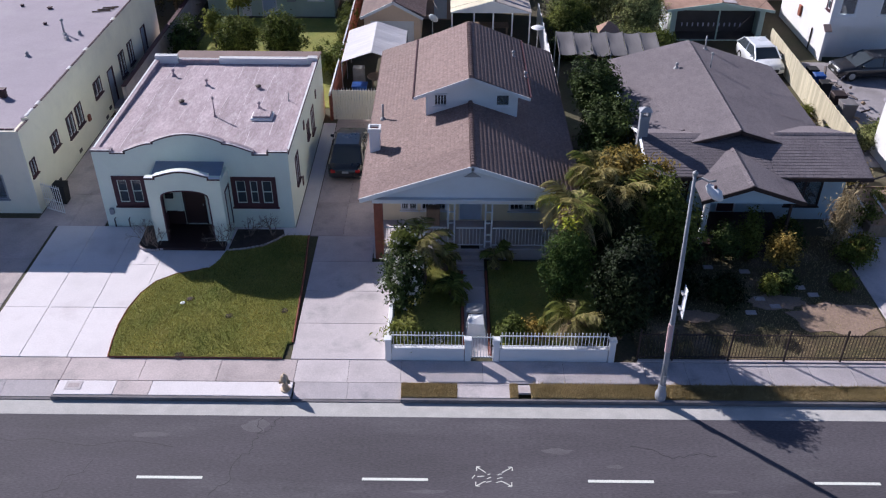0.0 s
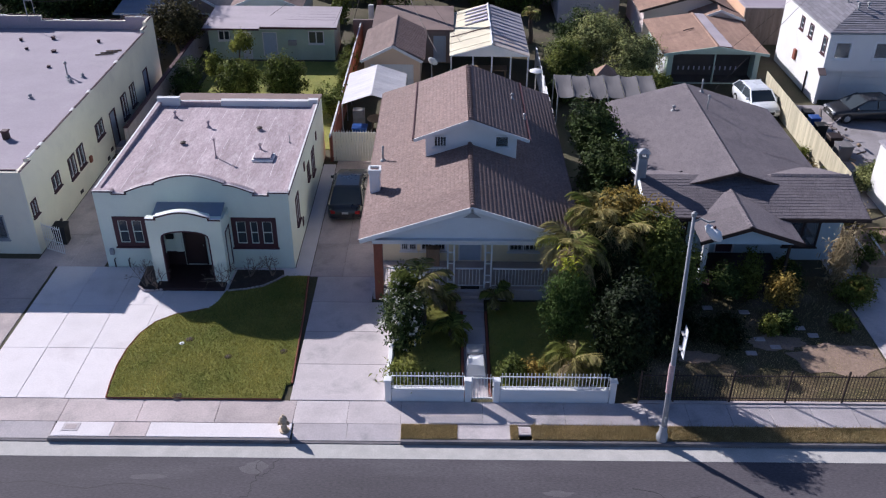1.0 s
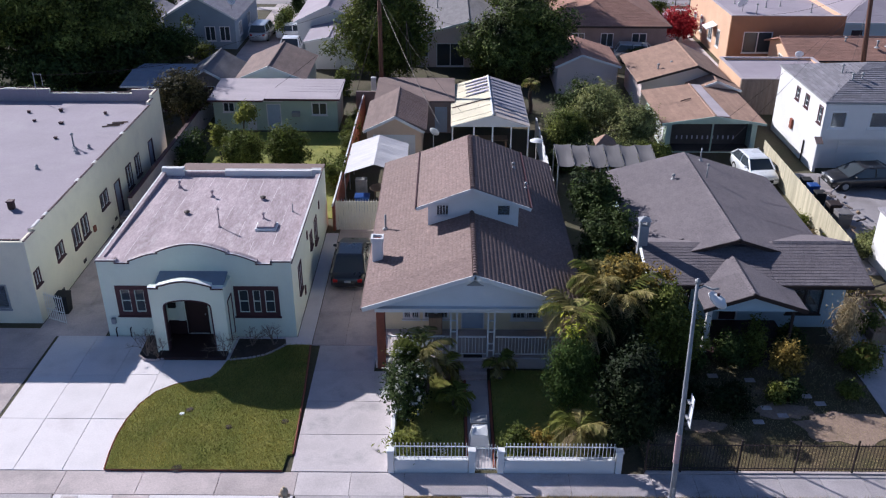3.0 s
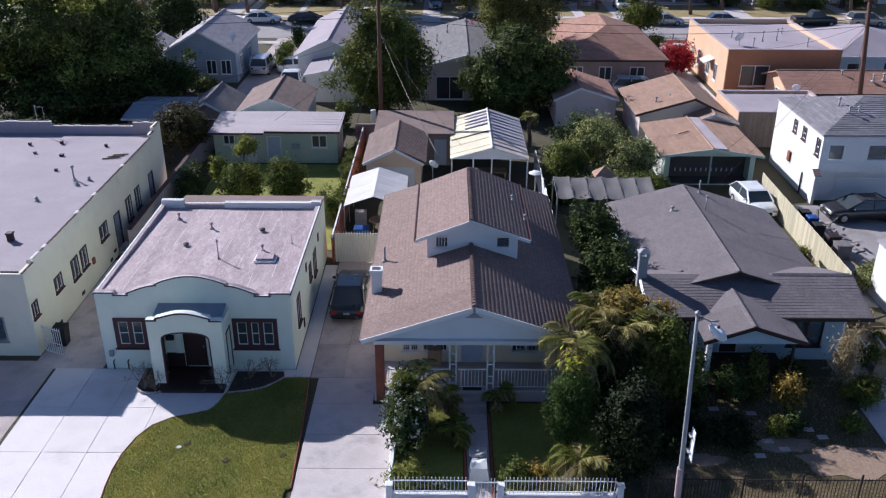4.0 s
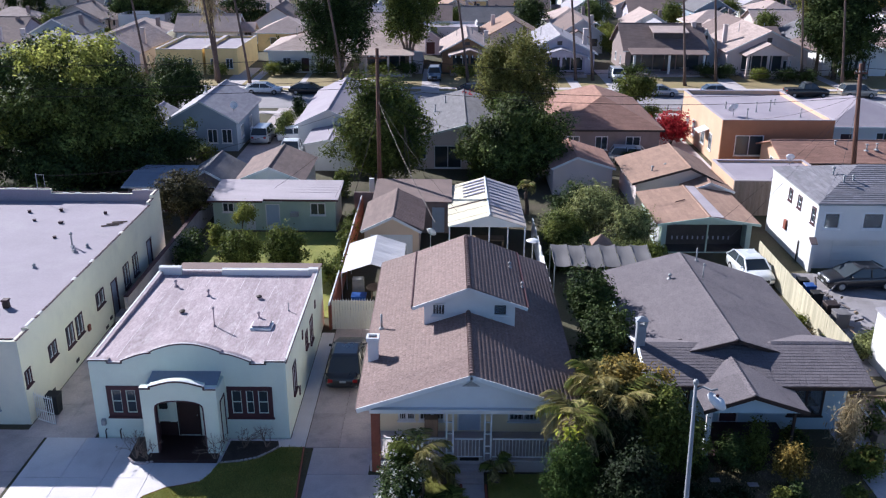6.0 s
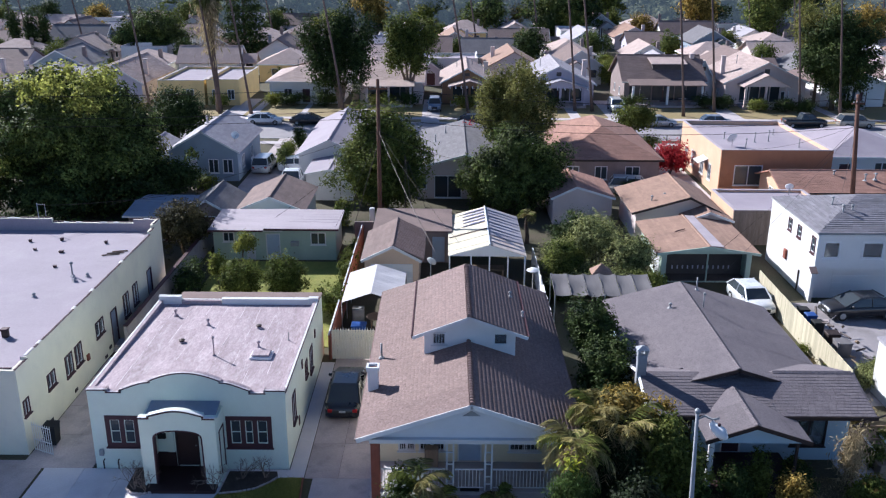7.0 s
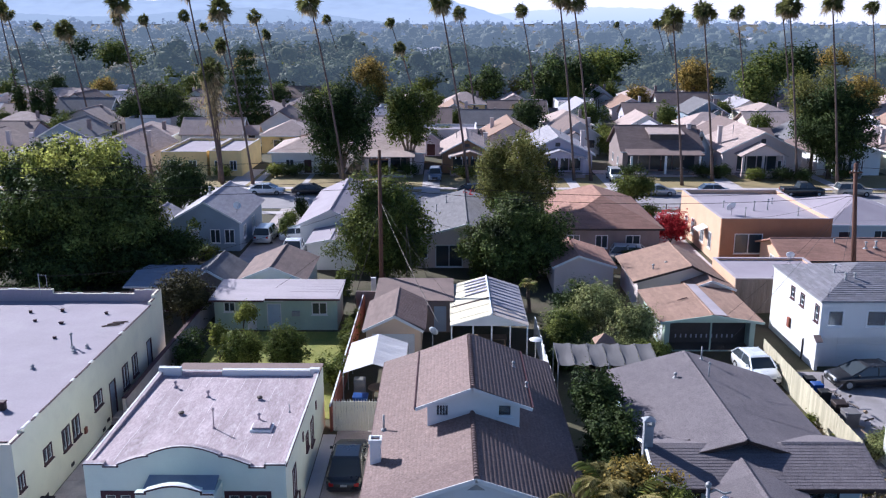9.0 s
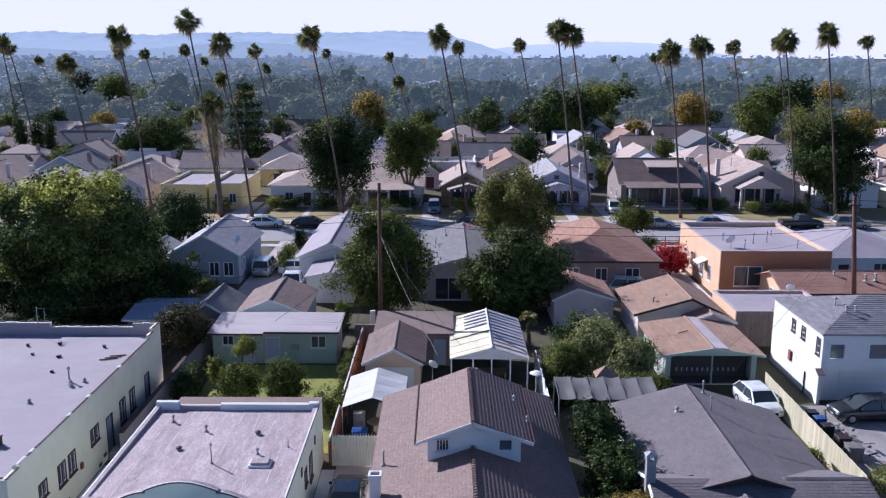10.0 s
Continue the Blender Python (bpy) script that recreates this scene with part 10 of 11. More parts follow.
far_house("pale bungalow behind the large dark tree", 56.5, 66.0, Y2, Y2 + 13, 3.2, 5.0, "y", STUCCO_WHITE, ROOF_BROWN, 2, False, (57.5, 62), 3.9)
far_house("cream house with brown roof at the end of the row", 67.5, 78.0, Y2, Y2 + 13, 3.4, 5.6, "x", STUCCO_CREAM, ROOF_BROWN, 3, True)
far_house("white bungalow with pale roof", -66.0, -55.5, Y2, Y2 + 13, 3.2, 4.8, "x", STUCCO_WHITE, ROOF_LIGHT, 3, True)
far_house("cream bungalow with brown roof", -79.0, -68.0, Y2, Y2 + 13, 3.2, 5.0, "y", STUCCO_CREAM, ROOF_BROWN, 3)
# front yards and drives of that row
solo("front_yards", Shape().box(-90, 90, ST2_B + 3.35, Y2 - 0.2, 0.03, 0.118), TURF_DRY, "dry front lawns of the back street", "lawn", "structure")
for x0, x1 in ((-28.0, -26.8), (-31.5, -28.6), (-3.4, -0.9), (8.0, 9.5), (22.8, 26.4), (39.2, 41.8), (17.5, 19.0), (-20.8, -20.0), (-12.4, -11.5), (54.6, 56.2)):
    solo("far_drive", Shape().box(x0 * KX, x1 * KX, ST2_B + 0.16, Y2 + 4, 0.05, 0.13), CONCRETE, "pale concrete drive of a back street house", "driveway", "structure")
for x, y, w, s in ((-25.5, Y2 - 1.2, 1.8, 201), (-22.8, Y2 - 1.2, 2.4, 202), (-18.0, Y2 - 1.2, 2.6, 203), (-33.0, Y2 - 3.0, 1.6, 204), (27.0, Y2 - 1.4, 1.8, 205), (38.5, Y2 - 1.4, 2.2, 206), (-10.0, Y2 - 1.2, 2.2, 207),
                   (-6.0, Y2 - 1.2, 2.2, 208), (15.0, Y2 - 3.2, 3.0, 209), (45.5, Y2 - 3.4, 1.6, 210), (49.5, Y2 - 4.0, 1.8, 211), (58.5, Y2 - 3.0, 2.5, 212), (3.0, Y2 - 2.0, 2.0, 213), (52, Y2 - 5, 1.5, 214), (41, Y2 - 2, 1.2, 215)):
    bush("front_hedge", x * KX, y - 1.0, 2.1, w * 1.15, LEAF_DARK if s % 3 else LEAF_LIGHT, "clipped hedge before a back street house", 1.5, 2600, 0.22, 8, s, group="front hedges")


# ---- palms ----
CROWNS = [fan_crown(300 + k) for k in range(4)]
for g, d in CROWNS:
    g.materials.append(LEAF_PALM)
    d.materials.append(LEAF_STRAW)


def fan_palm(x, y, tx, h, k, r=0.16, scale=1.0, beard=0.0):
    """A tall thin fan palm that leans from x at the foot to tx at the head."""
    p = thing("fan_palm", "very tall thin fan palm with a small head" if not beard else "fan palm with a thick beard of dead fronds", "palm", (x, y, 0.1), "street palms")
    pts = []
    for i in range(8):
        t = i / 7
        pts.append((x + (tx - x) * (0.75 * t + 0.25 * t * t), y + 0.2 * math.sin(3 * t), -0.1 + h * t))
    part("trunk", Shape().tube(pts, [r * (1.25 - 0.55 * i / 7) + (0.1 if i == 0 else 0) for i in range(8)], 8), PALM_BARK, p, smooth=True)
    g, d = CROWNS[k % 4]
    for name, me in (("fronds", g), ("dead_fronds", d)):
        o = part(name, me, None, p)
        o.matrix_basis = Matrix.Translation(Vector((tx, y, h)) - p.location) @ pose(0, 0, 0, random.uniform(-10, 10), random.uniform(-10, 10), 67 * k) @ Matrix.Diagonal((scale, scale, scale * 1.12, 1))
    if beard:
        rngb = np.random.default_rng(k)
        v, f = leaf_cloud(rngb, [(tx, y, h - beard * (0.15 + 0.2 * i), 0.75 - 0.06 * i, 0.75 - 0.06 * i, beard * 0.2) for i in range(5)], 1500, 0.9, 0.15, 0.6, droop=2.5)
        part("beard", fast_mesh("beard", v - np.array(p.location), f), LEAF_STRAW, p)
    return p


k = 0
for x, tx, h in ((-31.0, -34.0, 26.3), (-26.7, -29.8, 23.4), (-14.0, -17.9, 24.3), (3.1, -0.8, 24.6), (18.2, 14.7, 25.4), (20.6, 16.6, 24.8), (32.6, 29.7, 22.4), (37.8, 33.7, 23.4), (49.8, 44.9, 24.0),
                 (54.0, 50.4, 24.8), (-40.5, -43.3, 24.3)):
    y = 120.5 + (3.5 if x in (18.2, 20.6, 37.8, 49.8) else 0)
    fan_palm(x, y, tx * y / 120.0, h, k, 0.14, scale=1.05)
    k += 1
fan_palm(-86.5, 181, -88.8, 24.2, 2, scale=1.2), fan_palm(-72.6, 181, -76.0, 20.2, 3, scale=1.4)
fan_palm(-31.6, 122.5, -32.2, 15.4, k, 0.32, 1.25, 6.5)
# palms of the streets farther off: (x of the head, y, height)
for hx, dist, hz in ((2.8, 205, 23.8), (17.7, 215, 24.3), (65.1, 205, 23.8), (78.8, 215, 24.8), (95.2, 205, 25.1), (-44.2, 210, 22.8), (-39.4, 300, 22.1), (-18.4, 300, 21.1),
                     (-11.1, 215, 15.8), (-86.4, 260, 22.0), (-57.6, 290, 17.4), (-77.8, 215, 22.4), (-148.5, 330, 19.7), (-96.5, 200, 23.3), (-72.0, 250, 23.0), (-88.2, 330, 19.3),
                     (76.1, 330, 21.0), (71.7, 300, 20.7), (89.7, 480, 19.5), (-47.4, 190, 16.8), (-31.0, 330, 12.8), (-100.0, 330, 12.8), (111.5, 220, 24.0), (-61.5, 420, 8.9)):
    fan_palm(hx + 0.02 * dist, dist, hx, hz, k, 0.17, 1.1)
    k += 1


# ---- trees of the streets beyond ----
def plume_tree(x, y, h, spread_x, seed, material, label, stems=5, fork=3.5, n=30000, leaf=0.36):
    """A tree of several leaning stems that each carry upright plumes of foliage."""
    rng = np.random.default_rng(seed)
    t = thing("broadleaf_tree", label, "tree", (x, y, 0.1))
    m, blobs = Shape(), []
    m.tube([(x, y, 0.0), (x, y, 1.2)], [0.5, 0.4], 9)
    for k in range(stems):
        u = (k + 0.5) / stems * 2 - 1
        top = Vector((x + u * spread_x * 0.75, y + rng.uniform(-1.8, 1.8), h * (0.86 - 0.22 * u * u)))
        low = Vector((x + u * 0.9, y + rng.uniform(-0.4, 0.4), fork))
        m.tube([(x + u * 0.25, y, 1.0), low, low.lerp(top, 0.5) + Vector((0.2 * u, 0, 0)), top], [0.27, 0.2, 0.13, 0.04], 7)
        for _ in range(9):
            q = rng.uniform(0.3, 1.0)
            c = low.lerp(top, q) + Vector((rng.normal(0, 0.11) * spread_x, rng.normal(0, 1.0), rng.normal(0, 0.5)))
            r = rng.uniform(0.55, 1.0) * spread_x * 0.21
            blobs.append((c.x, c.y, c.z, r, r, r * rng.uniform(1.5, 2.4)))
    part("trunk", m, TWIG, t)
    v, f = leaf_cloud(rng, blobs, n, leaf, 0.45, up=0.7)
    part("crown", fast_mesh("crown", v - np.array((x, y, 0.1)), f), material, t)


def conifer(x, y, h, r, seed, n=16000):
    """A layered conifer: a straight trunk with flat, ragged tiers."""
    rng = np.random.default_rng(seed)
    t = thing("conifer", "tall dark layered conifer among far houses", "tree", (x, y, 0.1))
    m, blobs = Shape().tube([(x, y, 0), (x, y, h * 0.97)], [0.4, 0.06], 8), []
    for k in range(9):
        q = k / 8
        z, rr = h * (0.14 + 0.8 * q), r * (1.0 - 0.72 * q) * rng.uniform(0.75, 1.1)
        for j in range(6):
            a = j * 1.05 + 0.5 * k + rng.uniform(-0.3, 0.3)
            ex, ey = x + math.cos(a) * rr * 0.62, y + math.sin(a) * rr * 0.62
            m.tube([(x, y, z - 0.2), (ex, ey, z + 0.15)], [0.09, 0.03], 5)
            blobs.append((ex, ey, z, rr * 0.48, rr * 0.48, h * 0.026))
    blobs.append((x, y, h * 0.96, r * 0.14, r * 0.14, h * 0.05))
    part("trunk", m, BARK, t)
    v, f = leaf_cloud(rng, blobs, n, 0.45, 0.4, up=0.6)
    part("crown", fast_mesh("crown", v - np.array((x, y, 0.1)), f), LEAF_DARK, t)


plume_tree(-15.0, 125.5, 14.9, 7.6, 401, LEAF_DARK, "large dark street tree with bare leaning stems and upright plumes")
plume_tree(-5.4, 129.0, 14.6, 5.2, 402, LEAF_MID, "tall green street tree with a paler top", 4, 4.0, 18000)
tree("broadleaf_tree", 55.0, 126.0, 13.6, 6.4, LEAF_DARK, "large round glossy dark street tree", 3.0, 5.0, 42000, 0.34, 40, 0.35, 403, spread=0.74, csize=0.3)
tree("broadleaf_tree", 54.0, 130.0, 15.6, 4.8, LEAF_OLIVE, "yellowing tree top behind a dark tree", 6.0, 4.0, 12000, 0.34, 16, 0.25, 404)
conifer(-38.0, 170.0, 17.0, 6.4, 405)
tree("broadleaf_tree", -57.0, 172.0, 10.5, 7.2, LEAF_BIG, "broad dark green tree among far houses", 0.5, 5.0, 26000, 0.42, 34, 0.3, 407, spread=0.74, csize=0.3)
for k, (x, y) in enumerate(((-86, 180), (-83, 181), (-80, 180))):
    tree("cypress", x, y, 12 - k, 1.5, LEAF_DARK, "dark slim upright cypress beside a house", 0.5, 1.5, 2500, 0.4, 8, 0.2, 410 + k)

# shapes of far trees, built once and repeated
FAR_TREES = []
for k, mt in enumerate((LEAF_BIG, LEAF_MID, LEAF_DARK, LEAF_LIGHT, LEAF_MID, LEAF_YELLOW)):
    FAR_TREES.append(tree("broadleaf_tree", 0, 0, 9.0, 4.2, mt, ("dense dark rounded tree", "dense green rounded tree", "dark spreading tree", "pale green tree", "green spreading tree", "yellowing autumn tree")[k] + " among far houses",
                          1.2, 4.0, 4900, 0.48, 16, 0.3, 420 + k, group="far trees", base=0.0))


def far_tree(k, x, y, s):
    copy_thing(FAR_TREES[k % 6], pose(x, y, 0.05, 0, 0, 53 * k) @ Matrix.Diagonal((s, s, s * 0.95, 1)))


FAR_HOUSES = []
for k, (wm, rm, hip, ax, w, d, lb) in enumerate(((STUCCO_WHITE, ROOF_LIGHT, False, "y", 8.0, 12, "white bungalow with pale gable roof"), (STUCCO_CREAM, ROOF_TAN, True, "y", 8.5, 12, "cream bungalow with tan hip roof"),
                                                 (STUCCO_PINK, ROOF_TAN, False, "x", 9.5, 9, "pinkish bungalow with tan roof"), (STUCCO_WHITE, ROOF_BROWN, False, "y", 7.6, 12, "white bungalow with brown gable roof"),
                                                 (GREY_BLUE_WALL, ROOF_GREY, False, "y", 7.8, 11, "grey-blue bungalow with grey roof"), (STUCCO_YELLOW, ROOF_TAN, True, "x", 9.5, 9, "yellowish bungalow with tan hip roof"),
                                                 (STUCCO_PINK, ROOF_SALMON, False, "y", 8.2, 12, "pinkish bungalow with reddish gable roof"), (STUCCO_LILAC, ROOF_BROWN, False, "x", 9.0, 9, "lilac bungalow with brown roof"),
                                                 (STUCCO_WHITE, ROOF_TAN, False, "y", 7.4, 10, "white bungalow with tan gable roof"))):
    hd = house("house", lb + " and a front porch", -w / 2, w / 2, -d / 2, d / 2, 2.9, 5.0, ax, wm, rm, [(-w * 0.36, -w * 0.36 + 1.3, 1.0, 2.3, "w"), (-0.5, 0.5, 0.2, 2.3, "d"), (w * 0.2, w * 0.2 + 1.4, 1.0, 2.3, "w")],
               [(-d * 0.25, -d * 0.25 + 1.1, 1, 2.2, "w"), (d * 0.15, d * 0.15 + 1.1, 1, 2.2, "w")], [(-2, -0.8, 1, 2.3, "w")], hip, 0.45, at=(0, 0, 0), base=0.0, group="far houses", plain=True)
    pa, pb = (-w * 0.42, w * 0.14) if k % 2 else (-w * 0.1, w * 0.44)
    pc, y0 = (pa + pb) / 2, -d / 2
    po = Shape().box(pa, pb, y0 - 2.4, y0 - 0.01, 0.0, 0.4).prism([(pa, 2.5), (pb, 2.5), (pc, 3.6)], "y", y0 - 2.3, y0 - 2.15)
    for x in (pa + 0.1, pc - 0.15, pb - 0.4):
        po.box(x, x + 0.3, y0 - 2.3, y0 - 2.0, 0.4, 2.5)
    part("porch", po, wm, hd)
    part("porch_roof", Shape().slab([(pa - 0.4, y0 - 2.7, 2.42), (pc, y0 - 2.7, 3.75), (pc, y0 + 1.4, 3.75), (pa - 0.4, y0 + 1.4, 2.42)], 0.12)
         .slab([(pc, y0 - 2.7, 3.75), (pb + 0.4, y0 - 2.7, 2.42), (pb + 0.4, y0 + 1.4, 2.42), (pc, y0 + 1.4, 3.75)], 0.12), rm, hd)
    part("chimney", Shape().box(w * 0.3, w * 0.3 + 0.6, -1.1, -0.6, 2.6, 5.2, 0.03), MAUVE_BLOCK if k % 3 else STUCCO_PINK, hd)
    FAR_HOUSES.append(hd)
fl = flat_block("house", "white flat-roofed stucco house with a stepped front", -4.4, 4.4, -6, 6, 3.9, STUCCO_WHITE, STUCCO_WHITE, ROOF_PALE, [(-3.6, -2.0, 1.0, 2.4), (1.6, 3.2, 1.0, 2.4)], [(-3, -1.8, 1, 2.3)], CONCRETE)
fl.location = (0, 0, 0)
for o in fl.children:
    o.matrix_parent_inverse = Matrix.Identity(4)
    o.location = (0, 0, 0.1)
tagged(fl, group="far houses")
part("front_crest", Shape().box(-1.6, 1.6, -6.02, -5.82, 3.97, 4.5, 0.02), STUCCO_WHITE, fl)
FAR_HOUSES.append(fl)
nh = len(FAR_HOUSES)
r2 = random.Random(77)
used_t, used_h = 0, 0
rows = (154, 171, 190, 208, 230, 250, 276, 304)
for j, y in enumerate(rows):
    half = y * 0.56 + 8
    x = -half + r2.uniform(0, 8)
    while x < half:
        if r2.random() < (0.94 if y < 215 else 0.8 if y < 255 else 0.62):
            copy_thing(FAR_HOUSES[(used_h * 7 + j * 3) % nh], pose(x, y + r2.uniform(-2.5, 2.5), 0.06, 0, 0, r2.choice((0, 0, 0, 180, 90)) + r2.uniform(-2, 2)) @ Matrix.Diagonal((r2.uniform(0.9, 1.08), 1, r2.uniform(0.92, 1.2), 1)))
            used_h += 1
        if r2.random() < (0.5 if y < 215 else 0.7 if y < 300 else 0.9):
            far_tree(used_t * 7 + j, x + 6 + r2.uniform(-1, 1), y + r2.uniform(5, 10), r2.uniform(0.4, 0.95) + 0.2 * (y > 215))
            used_t += 1
        x += 11.8 + r2.uniform(-0.5, 2.5)
for x, y, s, k in ((9, 216, 1.45, 0), (25, 222, 1.75, 0), (34, 228, 1.6, 2), (-26, 200, 1.0, 3), (-60, 190, 1.2, 1), (-20, 232, 1.5, 5), (-10, 262, 1.6, 3), (88, 190, 1.3, 5), (72, 208, 1.5, 4), (62, 226, 1.5, 5), (84, 236, 1.9, 1), (98, 250, 1.9, 2),
                   (44, 262, 1.8, 3), (54, 275, 1.9, 1), (16, 168, 0.95, 2), (112, 262, 1.7, 5), (-110, 300, 1.9, 4), (-128, 320, 1.9, 2), (-95, 290, 1.6, 1)):
    far_tree(k, x, y, s)
r3 = random.Random(31)
for _ in range(150):                             # gardens and verges of the streets beyond
    y = 1 / r3.uniform(1 / 330, 1 / 148)
    far_tree(r3.choice((0, 1, 2, 4, 0, 1, 2, 3, 5)) + 6 * r3.randrange(9), r3.uniform(-0.6, 0.6) * y, y, r3.uniform(0.25, 0.6) + 0.6 * (y > 215) * r3.random() + 0.3 * (y > 270))
for ob in FAR_TREES + FAR_HOUSES:
    for o in (*ob.children_recursive, ob):
        bpy.data.objects.remove(o)


# ---- far woods, roofs and hills ----
def cube_ball(n=3):
    """A ball of squares, from a cube's faces cut n by n: unit vertices and faces."""
    v, f = [], []
    for ax in range(3):
        for side in (-1, 1):
            o = len(v)
            for i in range(n + 1):
                for j in range(n + 1):
                    p = [0.0, 0.0, 0.0]
                    p[ax], p[(ax + 1) % 3], p[(ax + 2) % 3] = side, (2 * i / n - 1), side * (2 * j / n - 1)
                    k = math.sqrt(sum(c * c for c in p))
                    v.append([c / k for c in p])
            f += [(o + i * (n + 1) + j, o + (i + 1) * (n + 1) + j, o + (i + 1) * (n + 1) + j + 1, o + i * (n + 1) + j + 1) for i in range(n) for j in range(n)]
    return np.array(v), np.array(f)


BALL_V, BALL_F = cube_ball(3)


def woods(name, n, y0, y1, leaves, size, material, seed, h=(6, 13), label="hazy tree canopy reaching to the horizon", lobes=6):
    """Crowns without number, scattered evenly over the ground as it is seen in depth: lumpy inner masses with a skin of leaves."""
    rng = np.random.default_rng(seed)
    d = 1.0 / rng.uniform(1 / y1, 1 / y0, n)
    x = rng.uniform(-0.62, 0.62, n) * d
    hh = rng.uniform(h[0], h[1], n)
    rr = hh * rng.uniform(0.45, 0.8, n)
    big = []
    for b in np.stack([x, d, hh * 0.55, rr, rr, hh * 0.46], 1):
        for _ in range(lobes):
            o = rng.normal(0, 0.42, 3) * b[3:]
            big.append((*(b[:3] + o), *(b[3:] * rng.uniform(0.35, 0.62))))
    v, f = leaf_cloud(rng, big, leaves, 1.0, 0.75, 0.7, 0.7, wild=0.5)
    c = v.reshape(-1, 4, 3)
    m0 = c.mean(1, keepdims=True)
    k = size * np.clip(m0[:, :, 1:2] / 400.0, 0.7, 4)          # leaves grow with distance so that the canopy stays closed
    v = (m0 + (c - m0) * k).reshape(-1, 3)
    big = np.array(big)
    lump = 1 + rng.normal(0, 0.10, (len(big), len(BALL_V), 1))
    bv = (big[:, None, :3] + BALL_V[None] * big[:, None, 3:] * 0.7 * lump).reshape(-1, 3)
    bf = (BALL_F[None] + (np.arange(len(big)) * len(BALL_V))[:, None, None]).reshape(-1, 4)
    me = fast_mesh(name, np.concatenate([v, bv]), np.concatenate([f, bf + len(v)]))
    me.shade_smooth()
    solo(name, me, material, label, "trees", "stuff")


def haze_glow(m, col):
    """Adds emission that imitates aerial haze over the far woods and houses."""
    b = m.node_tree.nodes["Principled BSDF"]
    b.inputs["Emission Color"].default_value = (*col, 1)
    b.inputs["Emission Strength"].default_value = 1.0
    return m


# greyed leaf colours plus a bluish glow imitate haze growing with distance
WOOD_DARK = haze_glow(leaf_mat("far_dark_leaf", (0.05, 0.07, 0.045), (0.09, 0.105, 0.06), 0.4, 0.3), (0.042, 0.054, 0.070))
WOOD_MID = haze_glow(leaf_mat("far_green_leaf", (0.085, 0.11, 0.06), (0.14, 0.145, 0.08), 0.4, 0.3), (0.042, 0.054, 0.070))
WOOD_RUST = haze_glow(leaf_mat("far_autumn_leaf", (0.15, 0.12, 0.06), (0.25, 0.20, 0.10), 0.4, 0.3), (0.042, 0.054, 0.070))
HAZE_LEAF = haze_glow(leaf_mat("hazy_far_leaf", (0.034, 0.046, 0.030), (0.07, 0.075, 0.045), 0.1, 0.1), (0.094, 0.116, 0.152))
HAZE_MORE = haze_glow(leaf_mat("hazier_far_leaf", (0.022, 0.028, 0.022), (0.036, 0.040, 0.034), 0.06, 0.1), (0.140, 0.172, 0.240))
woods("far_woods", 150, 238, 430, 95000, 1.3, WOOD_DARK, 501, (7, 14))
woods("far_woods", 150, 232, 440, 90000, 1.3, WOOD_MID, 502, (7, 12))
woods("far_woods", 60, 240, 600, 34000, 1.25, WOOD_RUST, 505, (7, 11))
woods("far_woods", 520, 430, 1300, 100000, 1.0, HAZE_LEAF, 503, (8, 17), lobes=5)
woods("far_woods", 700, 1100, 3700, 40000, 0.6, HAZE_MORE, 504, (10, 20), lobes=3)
rng = np.random.default_rng(9)
fr = Shape()
for _ in range(110):
    y = 1 / rng.uniform(1 / 1200, 1 / 420)
    x = rng.uniform(-0.6, 0.6) * y
    w, d, z = rng.uniform(5, 9), rng.uniform(5, 8), rng.uniform(3, 5.5)
    fr.add([(x - w, y - d, 0), (x + w, y - d, 0), (x + w, y + d, 0), (x - w, y + d, 0), (x - w, y - d, z), (x + w, y - d, z), (x + w, y + d, z), (x - w, y + d, z), (x, y - d, z + 2), (x, y + d, z + 2)],
           [(0, 1, 5, 8, 4), (1, 2, 6, 5), (2, 3, 7, 9, 6), (3, 0, 4, 7), (4, 8, 9, 7), (8, 5, 6, 9)])
# far houses get the same imitated haze as emission
FAR_ROOFS = haze_glow(mat("far_pale_houses", (0.30, 0.27, 0.27), 0.9, 0.15, 0.02, 0.4, 0.1, 0, isl=0.3), (0.07, 0.085, 0.115))
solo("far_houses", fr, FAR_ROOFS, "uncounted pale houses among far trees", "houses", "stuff")


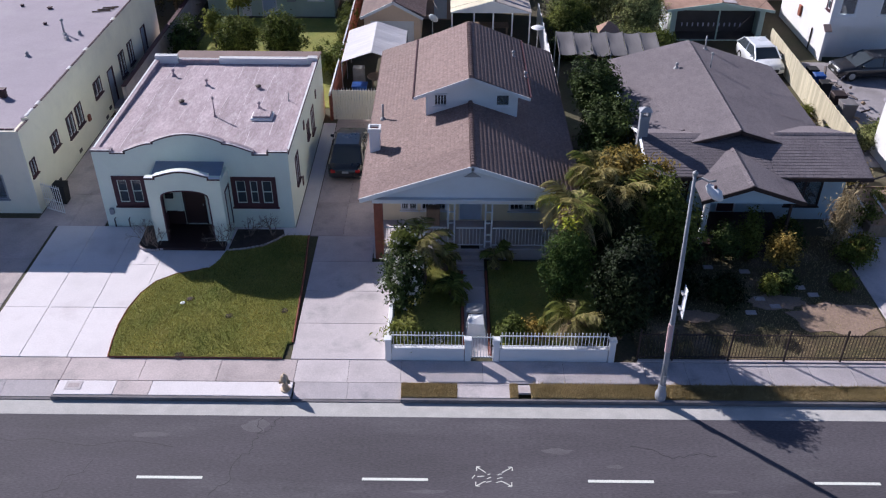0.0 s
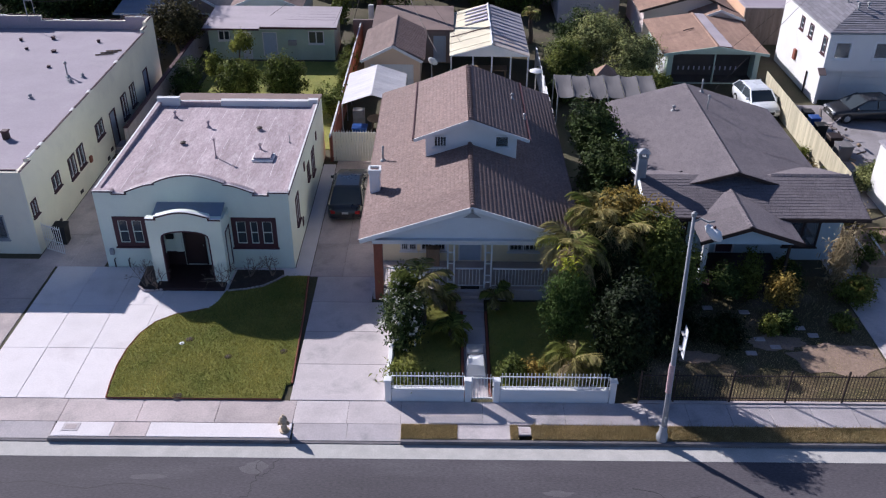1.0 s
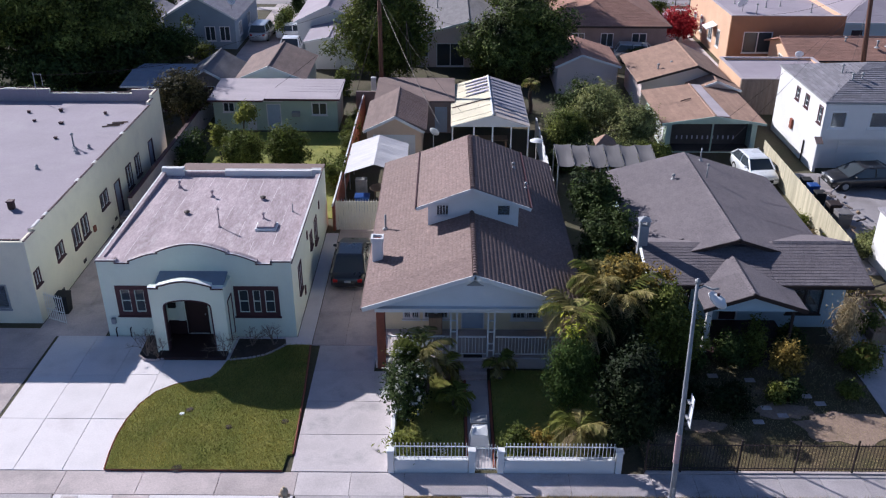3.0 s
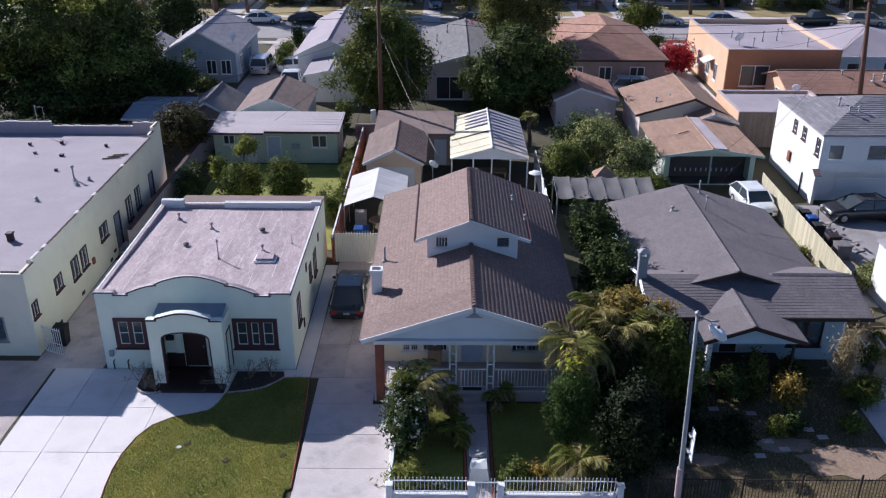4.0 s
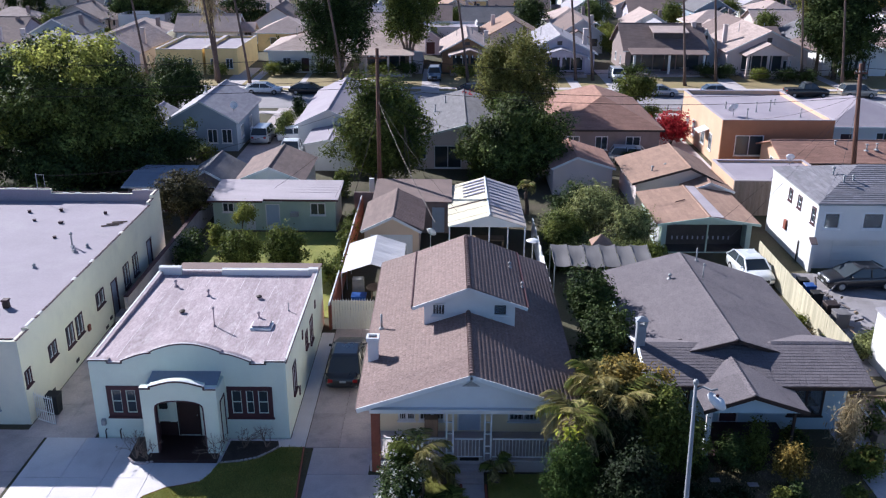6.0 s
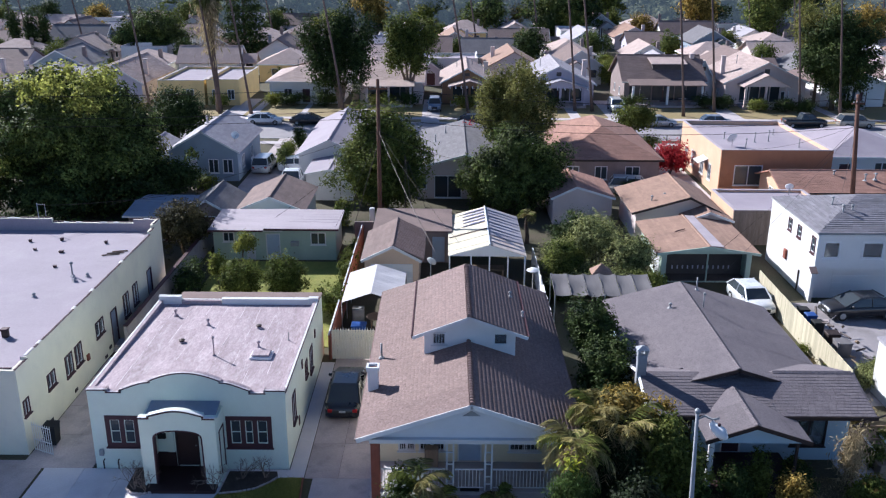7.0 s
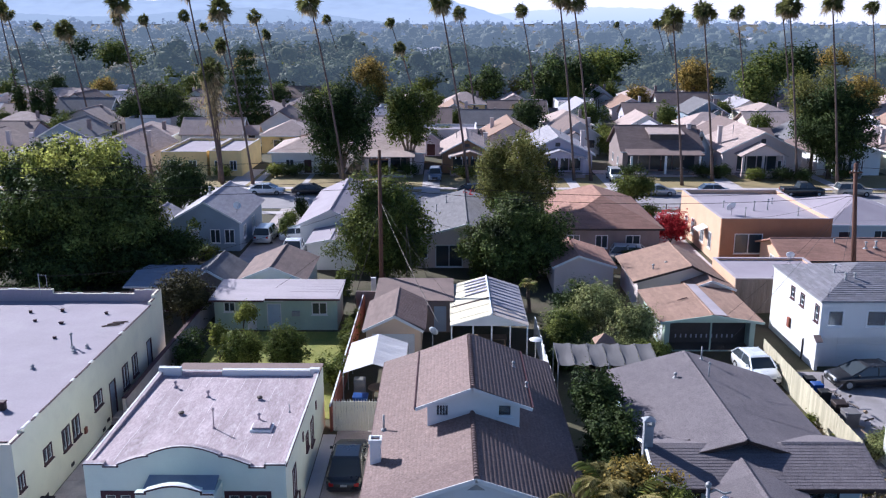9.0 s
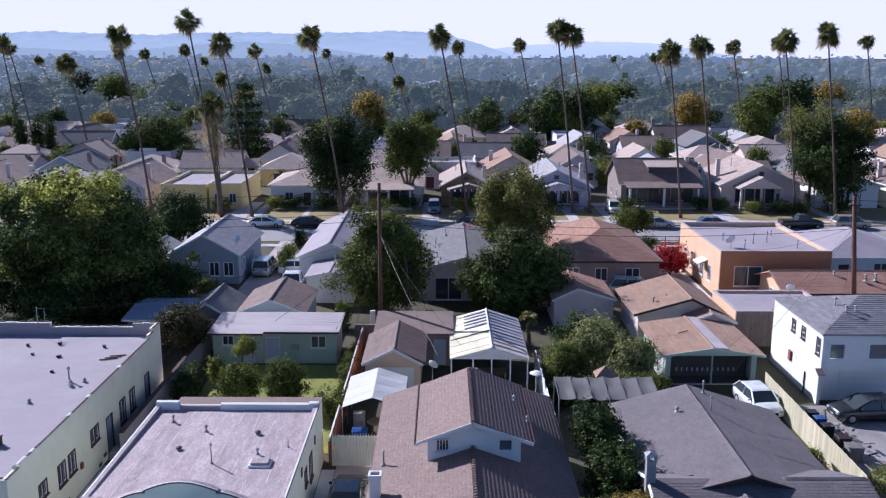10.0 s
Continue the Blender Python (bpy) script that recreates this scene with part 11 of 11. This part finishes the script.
# emission only: haze is put into the colour, shifting towards foot lower down
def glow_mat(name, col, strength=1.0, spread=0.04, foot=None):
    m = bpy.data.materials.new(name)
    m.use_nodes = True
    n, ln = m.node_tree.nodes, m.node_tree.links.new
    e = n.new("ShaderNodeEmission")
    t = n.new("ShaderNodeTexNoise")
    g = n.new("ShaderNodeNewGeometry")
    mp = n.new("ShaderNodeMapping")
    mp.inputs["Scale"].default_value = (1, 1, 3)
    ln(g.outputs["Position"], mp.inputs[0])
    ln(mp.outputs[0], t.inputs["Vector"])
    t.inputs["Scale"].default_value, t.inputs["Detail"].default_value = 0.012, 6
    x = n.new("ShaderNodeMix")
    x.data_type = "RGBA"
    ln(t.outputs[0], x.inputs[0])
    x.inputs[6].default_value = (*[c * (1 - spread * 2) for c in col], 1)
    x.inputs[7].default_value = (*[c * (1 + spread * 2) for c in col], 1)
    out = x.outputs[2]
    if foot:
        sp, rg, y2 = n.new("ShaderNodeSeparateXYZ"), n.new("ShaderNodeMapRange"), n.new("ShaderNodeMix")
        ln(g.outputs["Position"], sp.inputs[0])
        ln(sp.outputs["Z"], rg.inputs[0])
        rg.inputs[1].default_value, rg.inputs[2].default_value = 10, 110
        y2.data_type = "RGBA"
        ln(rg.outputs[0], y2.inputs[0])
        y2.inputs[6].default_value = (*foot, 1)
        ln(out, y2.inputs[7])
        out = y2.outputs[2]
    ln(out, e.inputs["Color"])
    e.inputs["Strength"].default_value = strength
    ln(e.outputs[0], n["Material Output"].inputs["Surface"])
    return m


def ridge_line(name, y, x0, x1, height, material, seed, label):
    """A far range of hills as a humped sheet with depth."""
    rng = np.random.default_rng(seed)
    n, rows_n = 320, 8
    ph = rng.uniform(0, 7, 6)
    v, f = [], []
    for j in range(rows_n):
        t = j / (rows_n - 1)
        for i in range(n + 1):
            u = i / n
            x = x0 + (x1 - x0) * u
            rough = sum(math.sin(u * w + ph[k]) * a for k, (w, a) in enumerate(((9, 0.05), (23, 0.035), (57, 0.02), (131, 0.013), (260, 0.014), (410, 0.012))))
            v.append((x, y + 300 * t, -5 + (height(u) * (1 + rough) + 5) * math.sin(t * math.pi / 2)))
    for j in range(rows_n - 1):
        for i in range(n):
            a = j * (n + 1) + i
            f.append((a, a + 1, a + n + 2, a + n + 1))
    solo(name, Shape().add(v, f), material, label, "hills", "structure", smooth=True)


# hills glow with their haze painted in, not lit by the sun
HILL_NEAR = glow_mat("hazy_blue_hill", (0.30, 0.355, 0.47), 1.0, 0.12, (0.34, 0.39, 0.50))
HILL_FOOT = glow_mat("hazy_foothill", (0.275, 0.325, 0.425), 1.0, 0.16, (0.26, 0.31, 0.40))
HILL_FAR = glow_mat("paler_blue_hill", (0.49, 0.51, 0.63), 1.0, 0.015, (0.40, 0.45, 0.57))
def sky_sheet(r=4750, top=1000):
    """The bright hazy sky low over the horizon, a plain curved backdrop behind the hills."""
    n = 48
    v, f = [], []
    for z in (-60, 120, 400, top):
        v += [(r * math.sin(a), r * math.cos(a), z) for a in (math.radians(-75 + 150 * i / n) for i in range(n + 1))]
    m = n + 1
    f = [(j * m + i, j * m + i + 1, (j + 1) * m + i + 1, (j + 1) * m + i) for j in range(3) for i in range(n)]
    # self-lit: the haze's brightness is put into this sheet's emission
    mt = glow_mat("bright_haze", (0.66, 0.625, 0.69), 1.0, 0.01)
    solo("backdrop_sky", Shape().add(v, f), mt, "bright pale hazy sky low over the hills", "sky", "structure", smooth=True)


sky_sheet()
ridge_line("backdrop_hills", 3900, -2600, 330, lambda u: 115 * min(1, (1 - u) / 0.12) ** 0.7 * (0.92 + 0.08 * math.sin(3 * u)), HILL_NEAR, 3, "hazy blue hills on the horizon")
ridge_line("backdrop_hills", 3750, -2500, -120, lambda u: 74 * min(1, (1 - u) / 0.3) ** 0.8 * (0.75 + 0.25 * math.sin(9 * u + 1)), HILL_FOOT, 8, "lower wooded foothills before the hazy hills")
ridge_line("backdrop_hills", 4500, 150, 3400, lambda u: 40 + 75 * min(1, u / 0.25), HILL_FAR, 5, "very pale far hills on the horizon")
